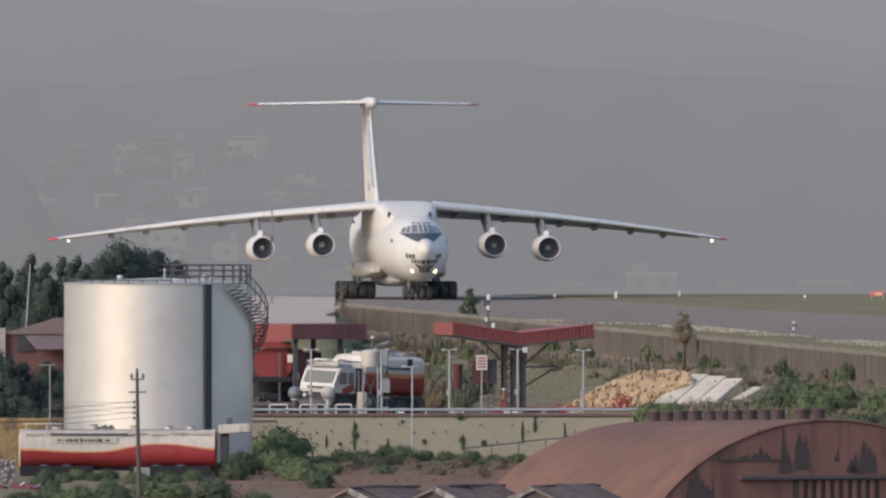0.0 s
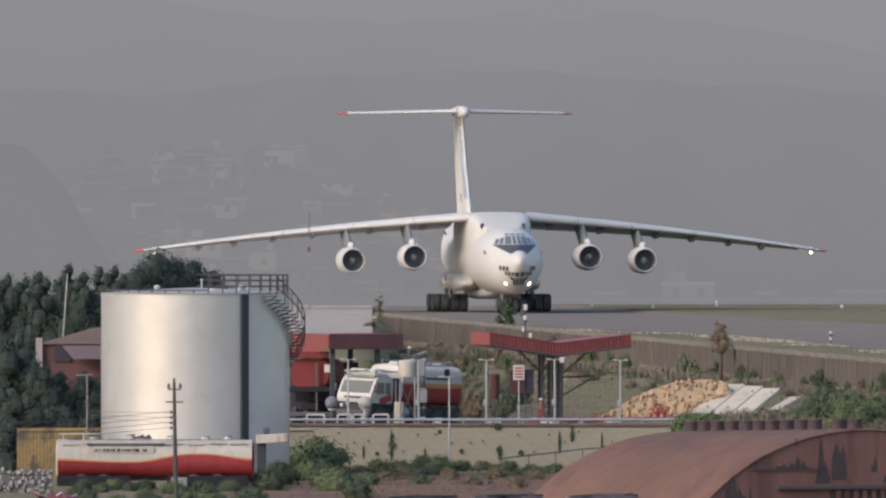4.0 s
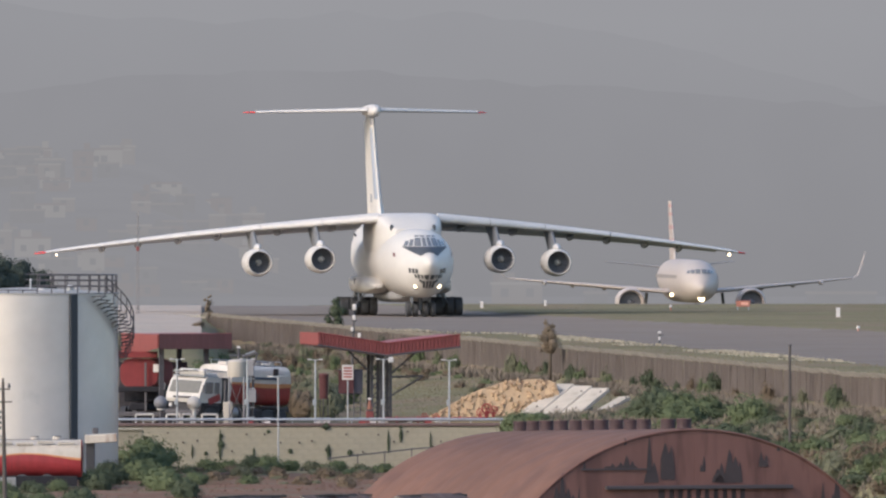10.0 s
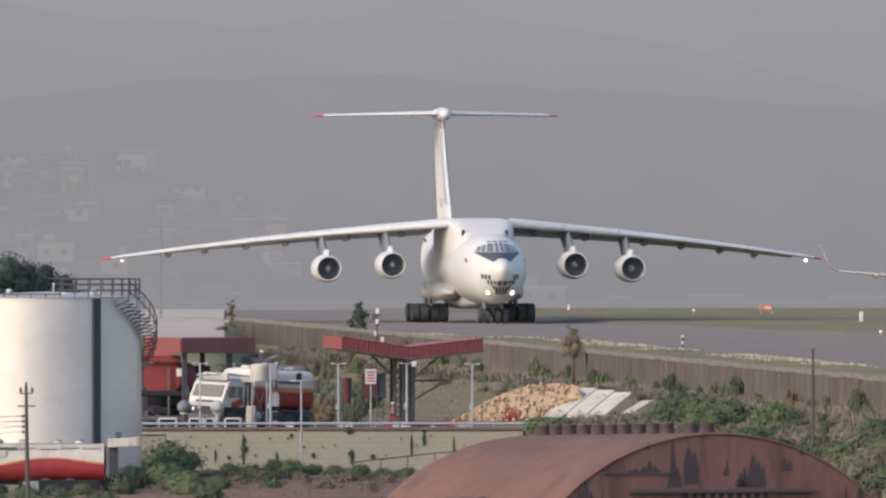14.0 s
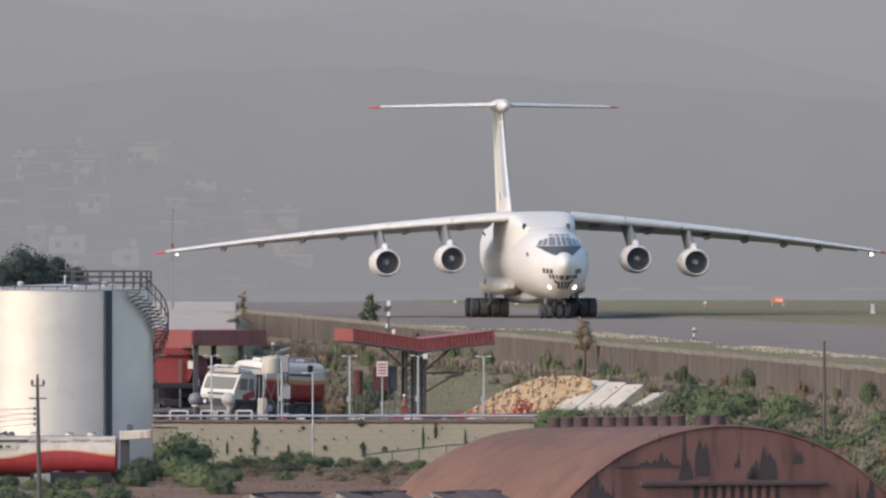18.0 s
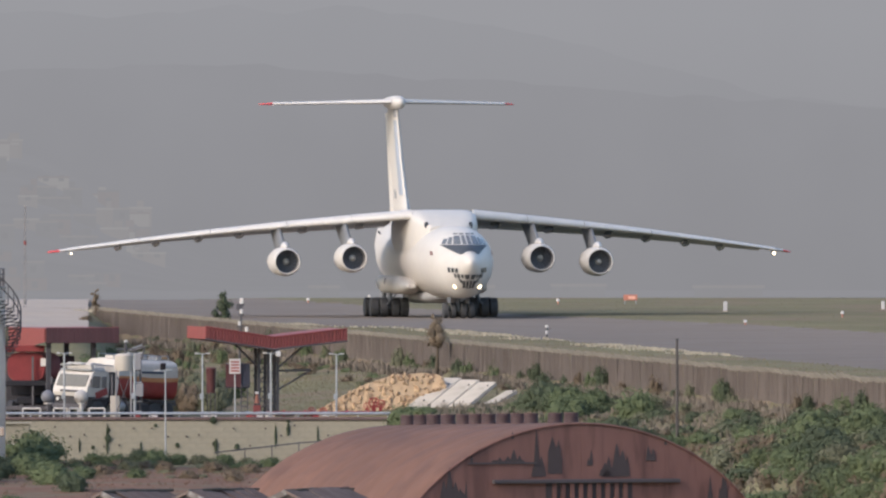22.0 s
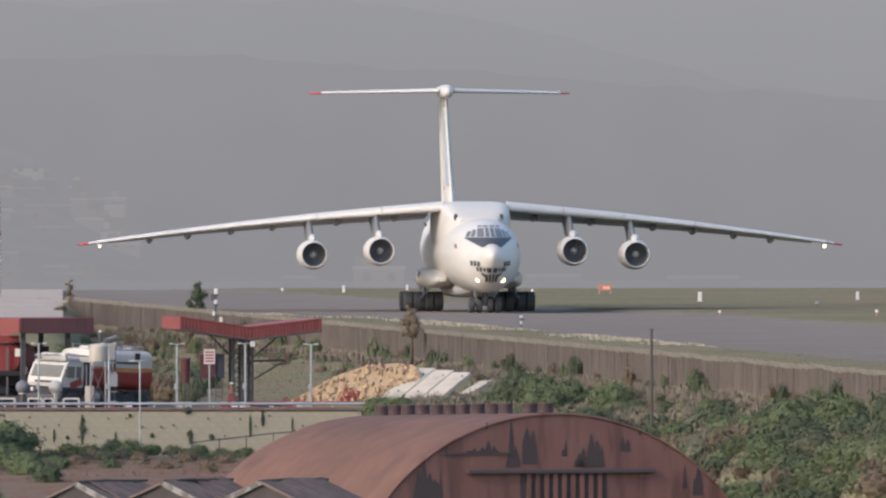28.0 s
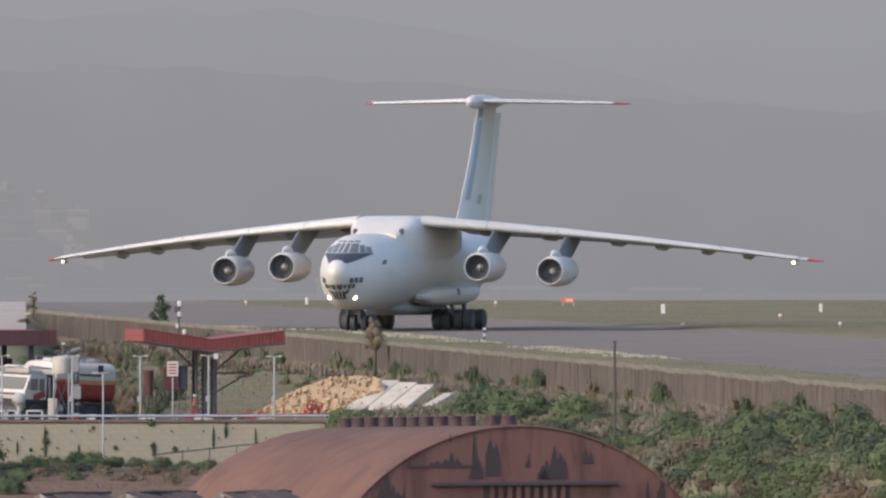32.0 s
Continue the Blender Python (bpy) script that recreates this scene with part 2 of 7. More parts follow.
def ground_z(x, y):
    s = x - fence_x(y)
    fall = field_z(y)
    plateau = smooth_step(-0.8, 1.5, s)
    q = max(0, -s - 1)
    back = -1.75 - 0.0776 * min(q, 15.6)
    front = -1.75 - 0.273 * min(q, 13) - 3.0 * smooth_step(985, 925, y) * smooth_step(4, 9, q)
    w_wall = smooth_step(1053.0, 1053.4, y)
    w_open = smooth_step(985, 1062, y)
    k = smooth_step(9.6, 12, x)
    w = w_wall * (1 - k) + w_open * k
    low = front * (1 - w) + back * w
    apron = smooth_step(-5.2, -6.8, x) * smooth_step(1222, 1262, y)
    p = max(plateau, apron)
    rough = 0.18 * noise.noise((x * 0.25, y * 0.12, 0)) * (1 - p) if abs(x) < 80 else 0
    wide = smooth_step(60, 220, abs(x))
    bed = BED * smooth_step(-1.7, -0.3, x - near_edge(y)) * smooth_step(1.7, 0.3, x - far_edge(y)) * smooth_step(1700, 1560, y) * smooth_step(900, 960, y)
    return (low * (1 - p) + fall * p + rough * (1 - w)) * (1 - wide) + (fall - 3) * wide - bed


def spaced(*runs):
    out = []
    for a, b, step in runs:
        out += list(np.arange(a, b, step))
    return out


GX = spaced((-3000, -300, 300), (-300, -60, 30), (-60, -26, 4), (-26, 64, 0.9), (64, 100, 6), (100, 300, 40), (300, 3001, 300))
GY = spaced((-600, 700, 100), (700, 860, 16), (860, 1046, 1.6), (1046, 1056, 0.4), (1056, 1560, 3), (1560, 2320, 20), (2320, 4901, 200))
bm = bmesh.new()
rows = [[bm.verts.new((x, y, ground_z(x, y))) for x in GX] for y in GY]
for a, b in zip(rows, rows[1:]):
    for i in range(len(GX) - 1):
        bm.faces.new((a[i], a[i + 1], b[i + 1], b[i]))
tagged(finish("ground", bm, GRASS, smooth=40), "dry patchy grass and bare earth on a falling bank", "ground", kind="structure")

# runway, a slightly raised slab on the plateau, running on over the crest
bm = bmesh.new()
ys = spaced((880, 1300, 20), (1300, 1530, 5), (1530, 1700, 10))
ring = []
for y in ys:
    a, b = near_edge(y), far_edge(y)
    e = 0.25 * noise.noise((y * 0.3, 3, 0))
    d = BED * smooth_step(1700, 1560, y) * smooth_step(900, 960, y)
    ring.append([(x, y, field_z(y) - d + up) for x, up in ((a - 1.5 + e, 0.16), (a - 1.0 + e, 0.13), (a - 0.2 + e, 0.05), (a + (b - a) * 0.4, 0.06), (b + 0.2 - e, 0.05), (b + 1.0 - e, 0.13), (b + 1.5 - e, 0.16))])
for r0, r1 in zip(ring, ring[1:]):
    v0, v1 = [bm.verts.new(p) for p in r0], [bm.verts.new(p) for p in r1]
    for i in range(6):
        bm.faces.new((v0[i], v0[i + 1], v1[i + 1], v1[i]))
bmesh.ops.remove_doubles(bm, verts=bm.verts, dist=0.001)
runway = tagged(finish("runway", bm, ASPHALT, smooth=40), "worn grey asphalt taxi strip with pale patches", "runway", kind="structure")
# pale concrete apron beside the runway's end
bm = bmesh.new()
for j in range(12):
    for i in range(10):
        x0, y0 = -60.7 + i * 5.4 - 0.108 * j, 1262 + j * 20
        bmesh.ops.create_grid(bm, x_segments=1, y_segments=1, size=0.5, matrix=Matrix.Translation((x0 + 2.65, y0 + 9.95, 0.05)) @ Matrix.Diagonal((5.3, 19.9, 1, 1)))
tagged(finish("apron", bm, CONCRETE), "pale concrete apron slabs beside the strip", "apron", kind="structure")

# ---- distance: ridges with haze painted in as glow, each behind the next ----
def ridge(name, y, base, heights, material, x0, x1, step, bend=0.0, label=""):
    bm = bmesh.new()
    lo, hi = [], []
    n = int((x1 - x0) / step)
    for i in range(n + 1):
        x = x0 + (x1 - x0) * i / n
        h = heights(x)
        lo.append(bm.verts.new((x, y, base)))
        hi.append(bm.verts.new((x, y + 40, h)))
    for i in range(n):
        bm.faces.new((lo[i], lo[i + 1], hi[i + 1], hi[i]))
    return tagged(finish(name, bm, material, smooth=60), label, "hill", kind="structure")


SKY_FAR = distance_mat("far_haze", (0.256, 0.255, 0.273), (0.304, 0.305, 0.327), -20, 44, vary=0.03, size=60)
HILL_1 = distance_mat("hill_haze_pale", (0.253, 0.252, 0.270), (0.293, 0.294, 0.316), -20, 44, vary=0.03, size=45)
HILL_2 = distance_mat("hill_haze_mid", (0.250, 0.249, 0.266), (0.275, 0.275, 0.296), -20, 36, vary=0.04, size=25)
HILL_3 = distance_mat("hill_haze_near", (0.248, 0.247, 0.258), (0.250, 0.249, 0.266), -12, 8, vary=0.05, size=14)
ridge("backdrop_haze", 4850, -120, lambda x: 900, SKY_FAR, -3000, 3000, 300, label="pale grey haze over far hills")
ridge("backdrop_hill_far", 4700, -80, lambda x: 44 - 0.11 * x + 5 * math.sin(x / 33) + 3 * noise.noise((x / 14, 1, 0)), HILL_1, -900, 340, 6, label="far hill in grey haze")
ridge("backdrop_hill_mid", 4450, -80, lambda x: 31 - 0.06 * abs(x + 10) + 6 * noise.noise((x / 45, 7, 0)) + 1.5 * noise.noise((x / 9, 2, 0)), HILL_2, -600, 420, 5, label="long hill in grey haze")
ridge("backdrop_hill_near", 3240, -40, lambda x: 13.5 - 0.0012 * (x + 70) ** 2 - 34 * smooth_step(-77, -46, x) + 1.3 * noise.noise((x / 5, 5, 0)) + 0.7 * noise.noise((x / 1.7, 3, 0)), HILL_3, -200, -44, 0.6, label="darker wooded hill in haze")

# ---- retaining wall with the depot's platform behind it ----
WY = 1052.6
wall = thing("wall_depot", "pale block retaining wall with weep holes and weeds", "wall", pose(0, WY, 0), kind="structure")
bm = box((20.2, 0.9, 3.2), (-0.2, 0.408, -4.62))
part("wall_core", bm, mat("wall_mortar", (0.28, 0.252, 0.195), 0.95, vary=0.2), wall)
# kerb red darkened for the thin shadow line below the rail
part("coping", box((20.6, 1.3, 0.16), (-0.1, 0.5, -2.93), 0.03), mat("red_kerb_with_shadow", (0.13, 0.085, 0.078), 0.8, vary=0.3), wall, "dark red coping with the rail's shadow in its colour")
part("platform_rail", rod((-10.4, 0.25, -2.66), (10.1, 0.25, -2.66), 0.075, bm=None), GALV, wall, "grey pipe rail")
for i in range(14):
    part("rail_post", rod((-10.2 + i * 1.55, 0.25, -2.84), (-10.2 + i * 1.55, 0.25, -2.66), 0.04, seg=6), GALV, wall)

# ---- storage tank ----
def make_tank():
    t = thing("storage_tank", "tall silver aluminium-painted fuel storage tank with a top railing", "storage tank", pose(-14.5, 1027.6, -5.2))
    R, H = 4.78, 9.32
    courses = 5
    for c in range(courses):
        z0, z1 = H * c / courses, H * (c + 1) / courses
        for k in range(8):
            bm = bmesh.new()
            a0 = 2 * math.pi * (k + 0.5 * (c % 2)) / 8
            seg = 36
            dent = 0.022
            g = []
            for zz in (z0 + 0.004, (z0 + z1) / 2, z1 - 0.004):
                g.append([])
                for i in range(seg + 1):
                    a = a0 + (2 * math.pi / 8) * i / seg * 0.9995
                    r = R + dent * noise.noise((a * 5, zz * 1.3, 1.0))
                    g[-1].append((r * math.cos(a), r * math.sin(a), zz))
            loft(g, closed=False, bm=bm)
            part("shell_plate", bm, STEEL, t, smooth=50)
    part("shell_core", rod((0, 0, 0), (0, 0, H - 0.02), R - 0.03, seg=64), STEEL, t, smooth=40)
    part("roof", loft([[(R * f * math.cos(a), R * f * math.sin(a), H + h) for a in [2 * math.pi * i / 48 for i in range(48)]] for f, h in ((1.012, -0.06), (1.012, 0.0), (0.55, 0.15), (0.04, 0.26))]), mat("dull_roof_paint", (0.33, 0.32, 0.305), 0.9, spec=0.1), t, smooth=30)
    part("cable_duct", box((0.45, 0.16, H - 0.1), (2.56, -4.08, H / 2), 0.03, turn=pose(0, 0, 0, 0, 0, 32)), mat("dark_strip", (0.022, 0.028, 0.036), 0.6), t, "dark blue-black upright strip")
    # railing round the rim, doubled on the stair side
    n = 40
    ring = [(R * 0.985 * math.cos(2 * math.pi * i / n), R * 0.985 * math.sin(2 * math.pi * i / n)) for i in range(n)]
    for i in range(n):
        x, y = ring[i]
        tall = x > 0.6
        if not tall and y > -1:
            continue
        x2, y2 = ring[(i + 1) % n]
        part("rail_post", rod((x, y, H), (x, y, H + (0.92 if tall else 0.16)), 0.035, seg=5), DARK_STEEL, t)
        for hh in ((0.32, 0.62, 0.9) if tall else (0.15,)):
            part("rail", rod((x, y, H + hh), (x2, y2, H + hh), 0.032, seg=5), DARK_STEEL, t)
    for x, y, r, h in ((-1.9, -2.5, 0.14, 0.3), (0.35, -1.6, 0.045, 0.62), (2.35, -2.0, 0.17, 0.28), (2.75, -1.2, 0.1, 0.22), (0.9, -2.4, 0.16, 0.12)):
        part("roof_vent", rod((x, y, H), (x, y, H + h), r, seg=12), GALV, t, smooth=40)
        part("vent_cap", rod((x, y, H + h), (x, y, H + h + 0.1), r * 1.35, r * 0.6, seg=12), WHITE_PAINT, t, smooth=40)
    # stair winding down the side
    steps = 30
    for k in range(steps):
        a = radians(-42 + 3.6 * k)
        z = H - 0.18 * (k + 1)
        m = pose(0, 0, z, 0, 0, math.degrees(a)) @ Matrix.Translation((R + 0.42, 0, 0))
        part("step", moved(box((0.74, 0.27, 0.05)), m), DARK_STEEL, t)
        for rr, hh in ((R + 0.80, 1.0), (R + 0.80, 0.5)):
            b0 = (rr * math.cos(a), rr * math.sin(a), z + hh)
            a2 = a + radians(3.6)
            b1 = (rr * math.cos(a2), rr * math.sin(a2), z - 0.18 + hh)
            part("stair_rail", rod(b0, b1, 0.03, seg=5), DARK_STEEL, t)
        if k % 2 == 0:
            part("stair_post", rod((rr * math.cos(a), rr * math.sin(a), z), (rr * math.cos(a), rr * math.sin(a), z + 1.0), 0.025, seg=5), DARK_STEEL, t)
        part("stair_bracket", rod((R * math.cos(a), R * math.sin(a), z - 0.3), ((R + 0.75) * math.cos(a), (R + 0.75) * math.sin(a), z - 0.03), 0.025, seg=5), DARK_STEEL, t)
    return t


def moved(bm, m):
    bmesh.ops.transform(bm, matrix=m, verts=bm.verts)
    return bm


make_tank()

# ---- rusty half-round shed ----
def make_shed():
    r = 9.0
    t = thing("half_round_shed", "rusty brown corrugated half-round shed with a patched end wall", "shed", Matrix.Translation((17.1, 895, -10.05)) @ pose(0, 0, 0, -1.05, 0, 23.2) @ Matrix.Diagonal((1.135, 1, 1, 1)))
    n, length, bays = 44, 20.0, 10
    a_lo = radians(8)
    for b in range(bays):
        y0, y1 = length * b / bays, length * (b + 1) / bays
        for lo, hi in ((0, 11), (11, 22), (22, 33), (33, 44)):
            bm = bmesh.new()
            g = []
            for yy, lift in ((y0, 0.0), (y0 + 0.08, 0.03), (y1 - 0.02, 0.03)):
                row = []
                for i in range(lo, hi + 1):
                    a = a_lo + (math.pi - 2 * a_lo) * i / n
                    dent = 0.0225 * noise.noise((i * 0.4, yy * 0.5, b))
                    row.append(((r + lift + dent) * math.cos(a), yy, (r + lift + dent) * math.sin(a)))
                g.append(row)
            inner = [[(p[0] * 0.99, p[1], p[2] * 0.99) for p in row] for row in g]
            loft(g, closed=False, bm=bm)
            loft(inner, closed=False, bm=bm)
            part("roof_sheet", bm, RUST, t, smooth=40)
    # end wall in upright sheets
    sheets = 20
    for k in range(sheets):
        x0, x1 = -r * 0.998 + 2 * r * 0.998 * k / sheets, -r * 0.998 + 2 * r * 0.998 * (k + 1) / sheets
        top0, top1 = math.sqrt(max(0, r * r * 0.997 - x0 * x0)), math.sqrt(max(0, r * r * 0.997 - x1 * x1))
        bm = bmesh.new()
        off = 0.012 * (k % 2) + 0.02
        f = [bm.verts.new((x, y, z)) for y in (off, off + 0.05) for x, z in ((x0, 0.2), (x1, 0.2), (x1, max(0.3, top1)), (x0, max(0.3, top0)))]
        for q in ((0, 1, 2, 3), (7, 6, 5, 4), (0, 4, 5, 1), (1, 5, 6, 2), (2, 6, 7, 3), (3, 7, 4, 0)):
            bm.faces.new([f[i] for i in q])
        part("end_sheet", bm, RUST_FACE, t)
    # torn places: jagged dark plates, coloured for the shade inside holes
    rnd = random.Random(4)
    # each: middle, foot, width, height of its block, then spikes as (place, top, half width)
    torn = ((-1.85, 6.62, 0.62, 0.45, ((-0.08, 8.75, 0.13), (0.12, 7.5, 0.2))), (-1.15, 6.75, 0.6, 1.2, ((-0.1, 8.35, 0.35), (0.15, 8.2, 0.2))),
            (1.45, 6.6, 1.2, 0.35, ((0.05, 8.1, 0.22), (-0.3, 7.45, 0.16), (0.3, 7.75, 0.25), (0.5, 7.5, 0.1))), (2.95, 7.3, 0.42, 0.12, ((-0.1, 7.95, 0.1), (0.12, 7.8, 0.08), (0.0, 7.6, 0.15))),
            (-5.5, 5.2, 1.25, 0.9, ((-0.15, 7.15, 0.18), (-0.4, 6.5, 0.2), (0.1, 6.4, 0.25), (0.55, 6.5, 0.06))), (6.05, 5.3, 0.42, 0.8, ((0.02, 6.8, 0.12), (0.12, 6.6, 0.1))),
            )
    small = ((5.5, 5.6, 0.22, 0.3, ((0.0, 6.6, 0.07),)), (-2.9, 7.27, 0.9, 0.1, ((0.0, 7.8, 0.14), (-0.25, 7.5, 0.12), (0.25, 7.55, 0.1))), (-3.6, 7.27, 0.5, 0.06, ((0.1, 7.45, 0.1),)),
            (0.35, 7.1, 0.22, 0.08, ((0.05, 7.75, 0.07), (-0.06, 7.4, 0.06))), (-2.95, 8.3, 0.1, 0.05, ((0.0, 8.6, 0.06),)), (3.6, 8.0, 0.14, 0.05, ((0.0, 8.25, 0.06),)), (-4.7, 7.2, 0.16, 0.05, ((0.0, 7.6, 0.06),)), (1.0, 6.62, 0.5, 0.3, ((0.0, 7.2, 0.2),)))
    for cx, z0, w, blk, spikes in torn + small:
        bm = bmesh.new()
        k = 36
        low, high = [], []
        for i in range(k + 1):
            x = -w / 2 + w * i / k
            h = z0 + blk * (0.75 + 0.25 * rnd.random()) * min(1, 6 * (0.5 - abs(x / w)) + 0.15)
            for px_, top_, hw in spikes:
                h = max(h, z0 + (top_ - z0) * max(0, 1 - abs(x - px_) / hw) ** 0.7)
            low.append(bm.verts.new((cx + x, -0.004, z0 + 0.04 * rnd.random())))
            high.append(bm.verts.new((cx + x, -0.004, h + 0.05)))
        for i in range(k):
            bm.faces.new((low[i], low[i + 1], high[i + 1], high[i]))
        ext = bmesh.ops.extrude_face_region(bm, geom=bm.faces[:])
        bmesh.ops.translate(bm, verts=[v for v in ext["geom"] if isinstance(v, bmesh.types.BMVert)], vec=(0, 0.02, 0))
        part("torn_hole", bm, SHADE_AND_MARKS, t, "jagged dark plate standing in for a hole's shade")
    part("door_rail", box((8.0, 0.22, 0.18), (0.15, -0.12, 6.42), 0.03), mat("dark_rail", (0.06, 0.05, 0.055), 0.7), t, "dark sliding-door rail")
    part("seam_rail", box((2.9, 0.05, 0.07), (-3.4, -0.03, 7.24)), MATS["dark_rail"], t)
    for k in range(9):
        part("door_slat", box((0.17, 0.07, 1.9), (-1.2 + k * 0.38, -0.05, 5.4)), RUST_FACE, t)
    # dark sheet behind the slats, painted for the shade between them
    part("door_gap", box((3.7, 0.012, 1.9), (0.3, 0.0, 5.4)), SHADE_AND_MARKS, t)
    for k in range(46):
        a = radians(12) + (math.pi - radians(24)) * k / 45
        a2 = radians(12) + (math.pi - radians(24)) * (k + 1) / 45
        if k < 45:
            part("edge_band", rod(((r - 0.03) * math.cos(a), -0.01, (r - 0.03) * math.sin(a)), ((r - 0.03) * math.cos(a2), -0.01, (r - 0.03) * math.sin(a2)), 0.045, seg=6), RUST_FACE, t)
    # drums along the ridge
    m = t.matrix_basis.copy()
    first = None
    for px in (1172, 1194, 1218, 1241, 1268, 1290, 1314, 1338, 1362, 1387, 1426, 1454):
        s = (1472 - px) / 300 * 19.0
        p = m @ Vector((rnd.uniform(-0.04, 0.04), s, r + 0.03))
        at = Matrix.Translation(p) @ pose(0, 0, 0, 0, 0, rnd.uniform(0, 90))
        if first is None:
            first = thing("drum", "dark rusty ribbed drum on the shed's ridge", "drum", at, group="drums along the ridge")
            prof = [(0.0, 0.27), (0.03, 0.285), (0.15, 0.27), (0.17, 0.29), (0.20, 0.27), (0.33, 0.27), (0.35, 0.29), (0.38, 0.27), (0.49, 0.285), (0.52, 0.27)]
            part("drum_body", loft([[(rr * math.cos(2 * math.pi * i / 16), rr * math.sin(2 * math.pi * i / 16), z) for i in range(16)] for z, rr in [(z * 0.84, rr * 1.2) for z, rr in prof]]), mat("dark_drum", (0.06, 0.033, 0.035), 0.7, vary=0.3), first, smooth=30)
            part("drum_lid", rod((0, 0, 0.43), (0, 0, 0.445), 0.3, seg=16), RUST_FACE, first)
        else:
            copy_thing(first, at)
    return t


make_shed()

# ---- butterfly canopies ----
def make_canopy(m, label, span, depth, low, high, drop, tower_x):
    t = thing("filling_canopy", label, "canopy", m, group="filling canopies")
    def slab(x0, z0, x1, z1, name, n):
        for k in range(n):
            a, b = k / n, (k + 1) / n
            xa, xb, za, zb = x0 + (x1 - x0) * a, x0 + (x1 - x0) * b, z0 + (z1 - z0) * a, z0 + (z1 - z0) * b
            bm = bmesh.new()
            g = 0.006
            v = [bm.verts.new(p) for p in ((xa + g, -depth / 2, za), (xb - g, -depth / 2, zb), (xb - g, depth / 2, zb), (xa + g, depth / 2, za))]
            w = [bm.verts.new((p.co.x, p.co.y, p.co.z + drop)) for p in v]
            bm.faces.new(v); bm.faces.new(w)
            for i in range(4):
                bm.faces.new((v[i], v[(i + 1) % 4], w[(i + 1) % 4], w[i]))
            part(name, bm, RED_ROOF, t)
            # standing ribs down the fascia
            if drop < 0.7:
                xr_, zr = (xa + xb) / 2, (za + zb) / 2
                part("fascia_rib", box((0.075, 0.06, drop * 0.96), (xr_, -depth / 2 - 0.03, zr + drop / 2)), RED_DARK, t)
    xl, xm, xr = span
    slab(xl, high[0], xm, low, "roof_panel", 20)
    slab(xm, low, xr, high[1], "roof_panel", 20)
    part("edge_trim", rod((xl, -depth / 2 - 0.03, high[0] + drop), (xm, -depth / 2 - 0.03, low + drop), 0.05, seg=5), RED_DARK, t)
    part("edge_trim", rod((xm, -depth / 2 - 0.03, low + drop), (xr, -depth / 2 - 0.03, high[1] + drop), 0.05, seg=5), RED_DARK, t)
    part("edge_trim", rod((xl, -depth / 2 - 0.03, high[0]), (xm, -depth / 2 - 0.03, low), 0.06, seg=5), DARK_STEEL, t)
    part("edge_trim", rod((xm, -depth / 2 - 0.03, low), (xr, -depth / 2 - 0.03, high[1]), 0.06, seg=5), DARK_STEEL, t)
    return t


can = make_canopy(Matrix.Translation((0, 1058, 0)) @ pose(0, 0, 0, 0, 0, 0), "red ribbed sheet-metal butterfly canopy on a dark steel lattice tower", (-0.1, 3.55, 7.45), 5.5, 0.64, (1.2, 1.08), 0.64, 3.5)
can.matrix_basis = Matrix.Translation((4.2, 1059, 0)) @ pose(0, 0, 0, 0, 0, 10) @ Matrix.Translation((-4.2, 0, 0))
GZ = -2.82
for x in (3.15, 3.65, 4.15):
    for y in (-0.5, 0.5):
        part("column", box((0.14, 0.14, 3.5), (x, y, GZ + 1.75)), DARK_STEEL, can)
for k in range(7):
    z = GZ + 0.25 + k * 0.5
    for x0 in (3.15, 3.65):
        part("lattice_bar", rod((x0, -0.5, z), (x0 + 0.5, -0.5, z + 0.5), 0.035, seg=5), DARK_STEEL, can)
    part("lattice_bar", rod((3.15, -0.5, z), (4.15, -0.5, z), 0.035, seg=5), DARK_STEEL, can)
part("bracket", rod((4.15, -0.5, -0.5), (5.9, -0.5, -0.45), 0.06, seg=6), DARK_STEEL, can)
part("bracket", rod((4.15, -0.5, -1.5), (5.85, -0.5, -0.5), 0.05, seg=6), DARK_STEEL, can)
part("hut_box", box((1.1, 1.0, 1.3), (2.1, -0.2, -0.75), 0.03), mat("dark_blue_box", (0.05, 0.05, 0.075), 0.6), can, "dark operator's box")
part("red_panel", box((0.8, 0.06, 1.2), (1.75, -0.75, -0.75)), mat("faded_red_panel", (0.1, 0.035, 0.04), 0.7), can)
for s in (2.15, 2.5):
    part("ladder_rail", rod((s, -0.8, GZ), (s, -0.8, -1.2), 0.03, seg=5), DARK_STEEL, can)
for k in range(6):
    part("ladder_rung", rod((2.15, -0.8, GZ + 0.2 + k * 0.26), (2.5, -0.8, GZ + 0.2 + k * 0.26), 0.022, seg=5), DARK_STEEL, can)
part("flood_lamp", box((0.24, 0.15, 0.28), (3.75, -2.88, 0.42), 0.03), SIGN_W, can)
for x0, x1 in ((3.15, 1.9), (4.15, 5.6)):
    part("raking_strut", rod((x0, -0.5, -0.35), (x1, -0.5, 0.86), 0.055, seg=6), DARK_STEEL, can)

can2 = make_canopy(Matrix.Translation((-7, 1062, 0)), "red sheet-metal canopy over a lorry filling bay", (-0.9, 2.0, 3.0), 9.5, 1.0, (1.0, 1.02), 0.72, 0)
can2.matrix_basis = Matrix.Translation((-8.0, 1063, 0)) @ pose(0, 0, 0, 0, 0, 12)
for x, y in ((-0.5, -3.5), (-0.5, 3.5), (1.9, -3.5), (1.9, 3.5)):
    part("column", box((0.24, 0.24, 3.9), (x, y, GZ + 1.95)), DARK_STEEL, can2)
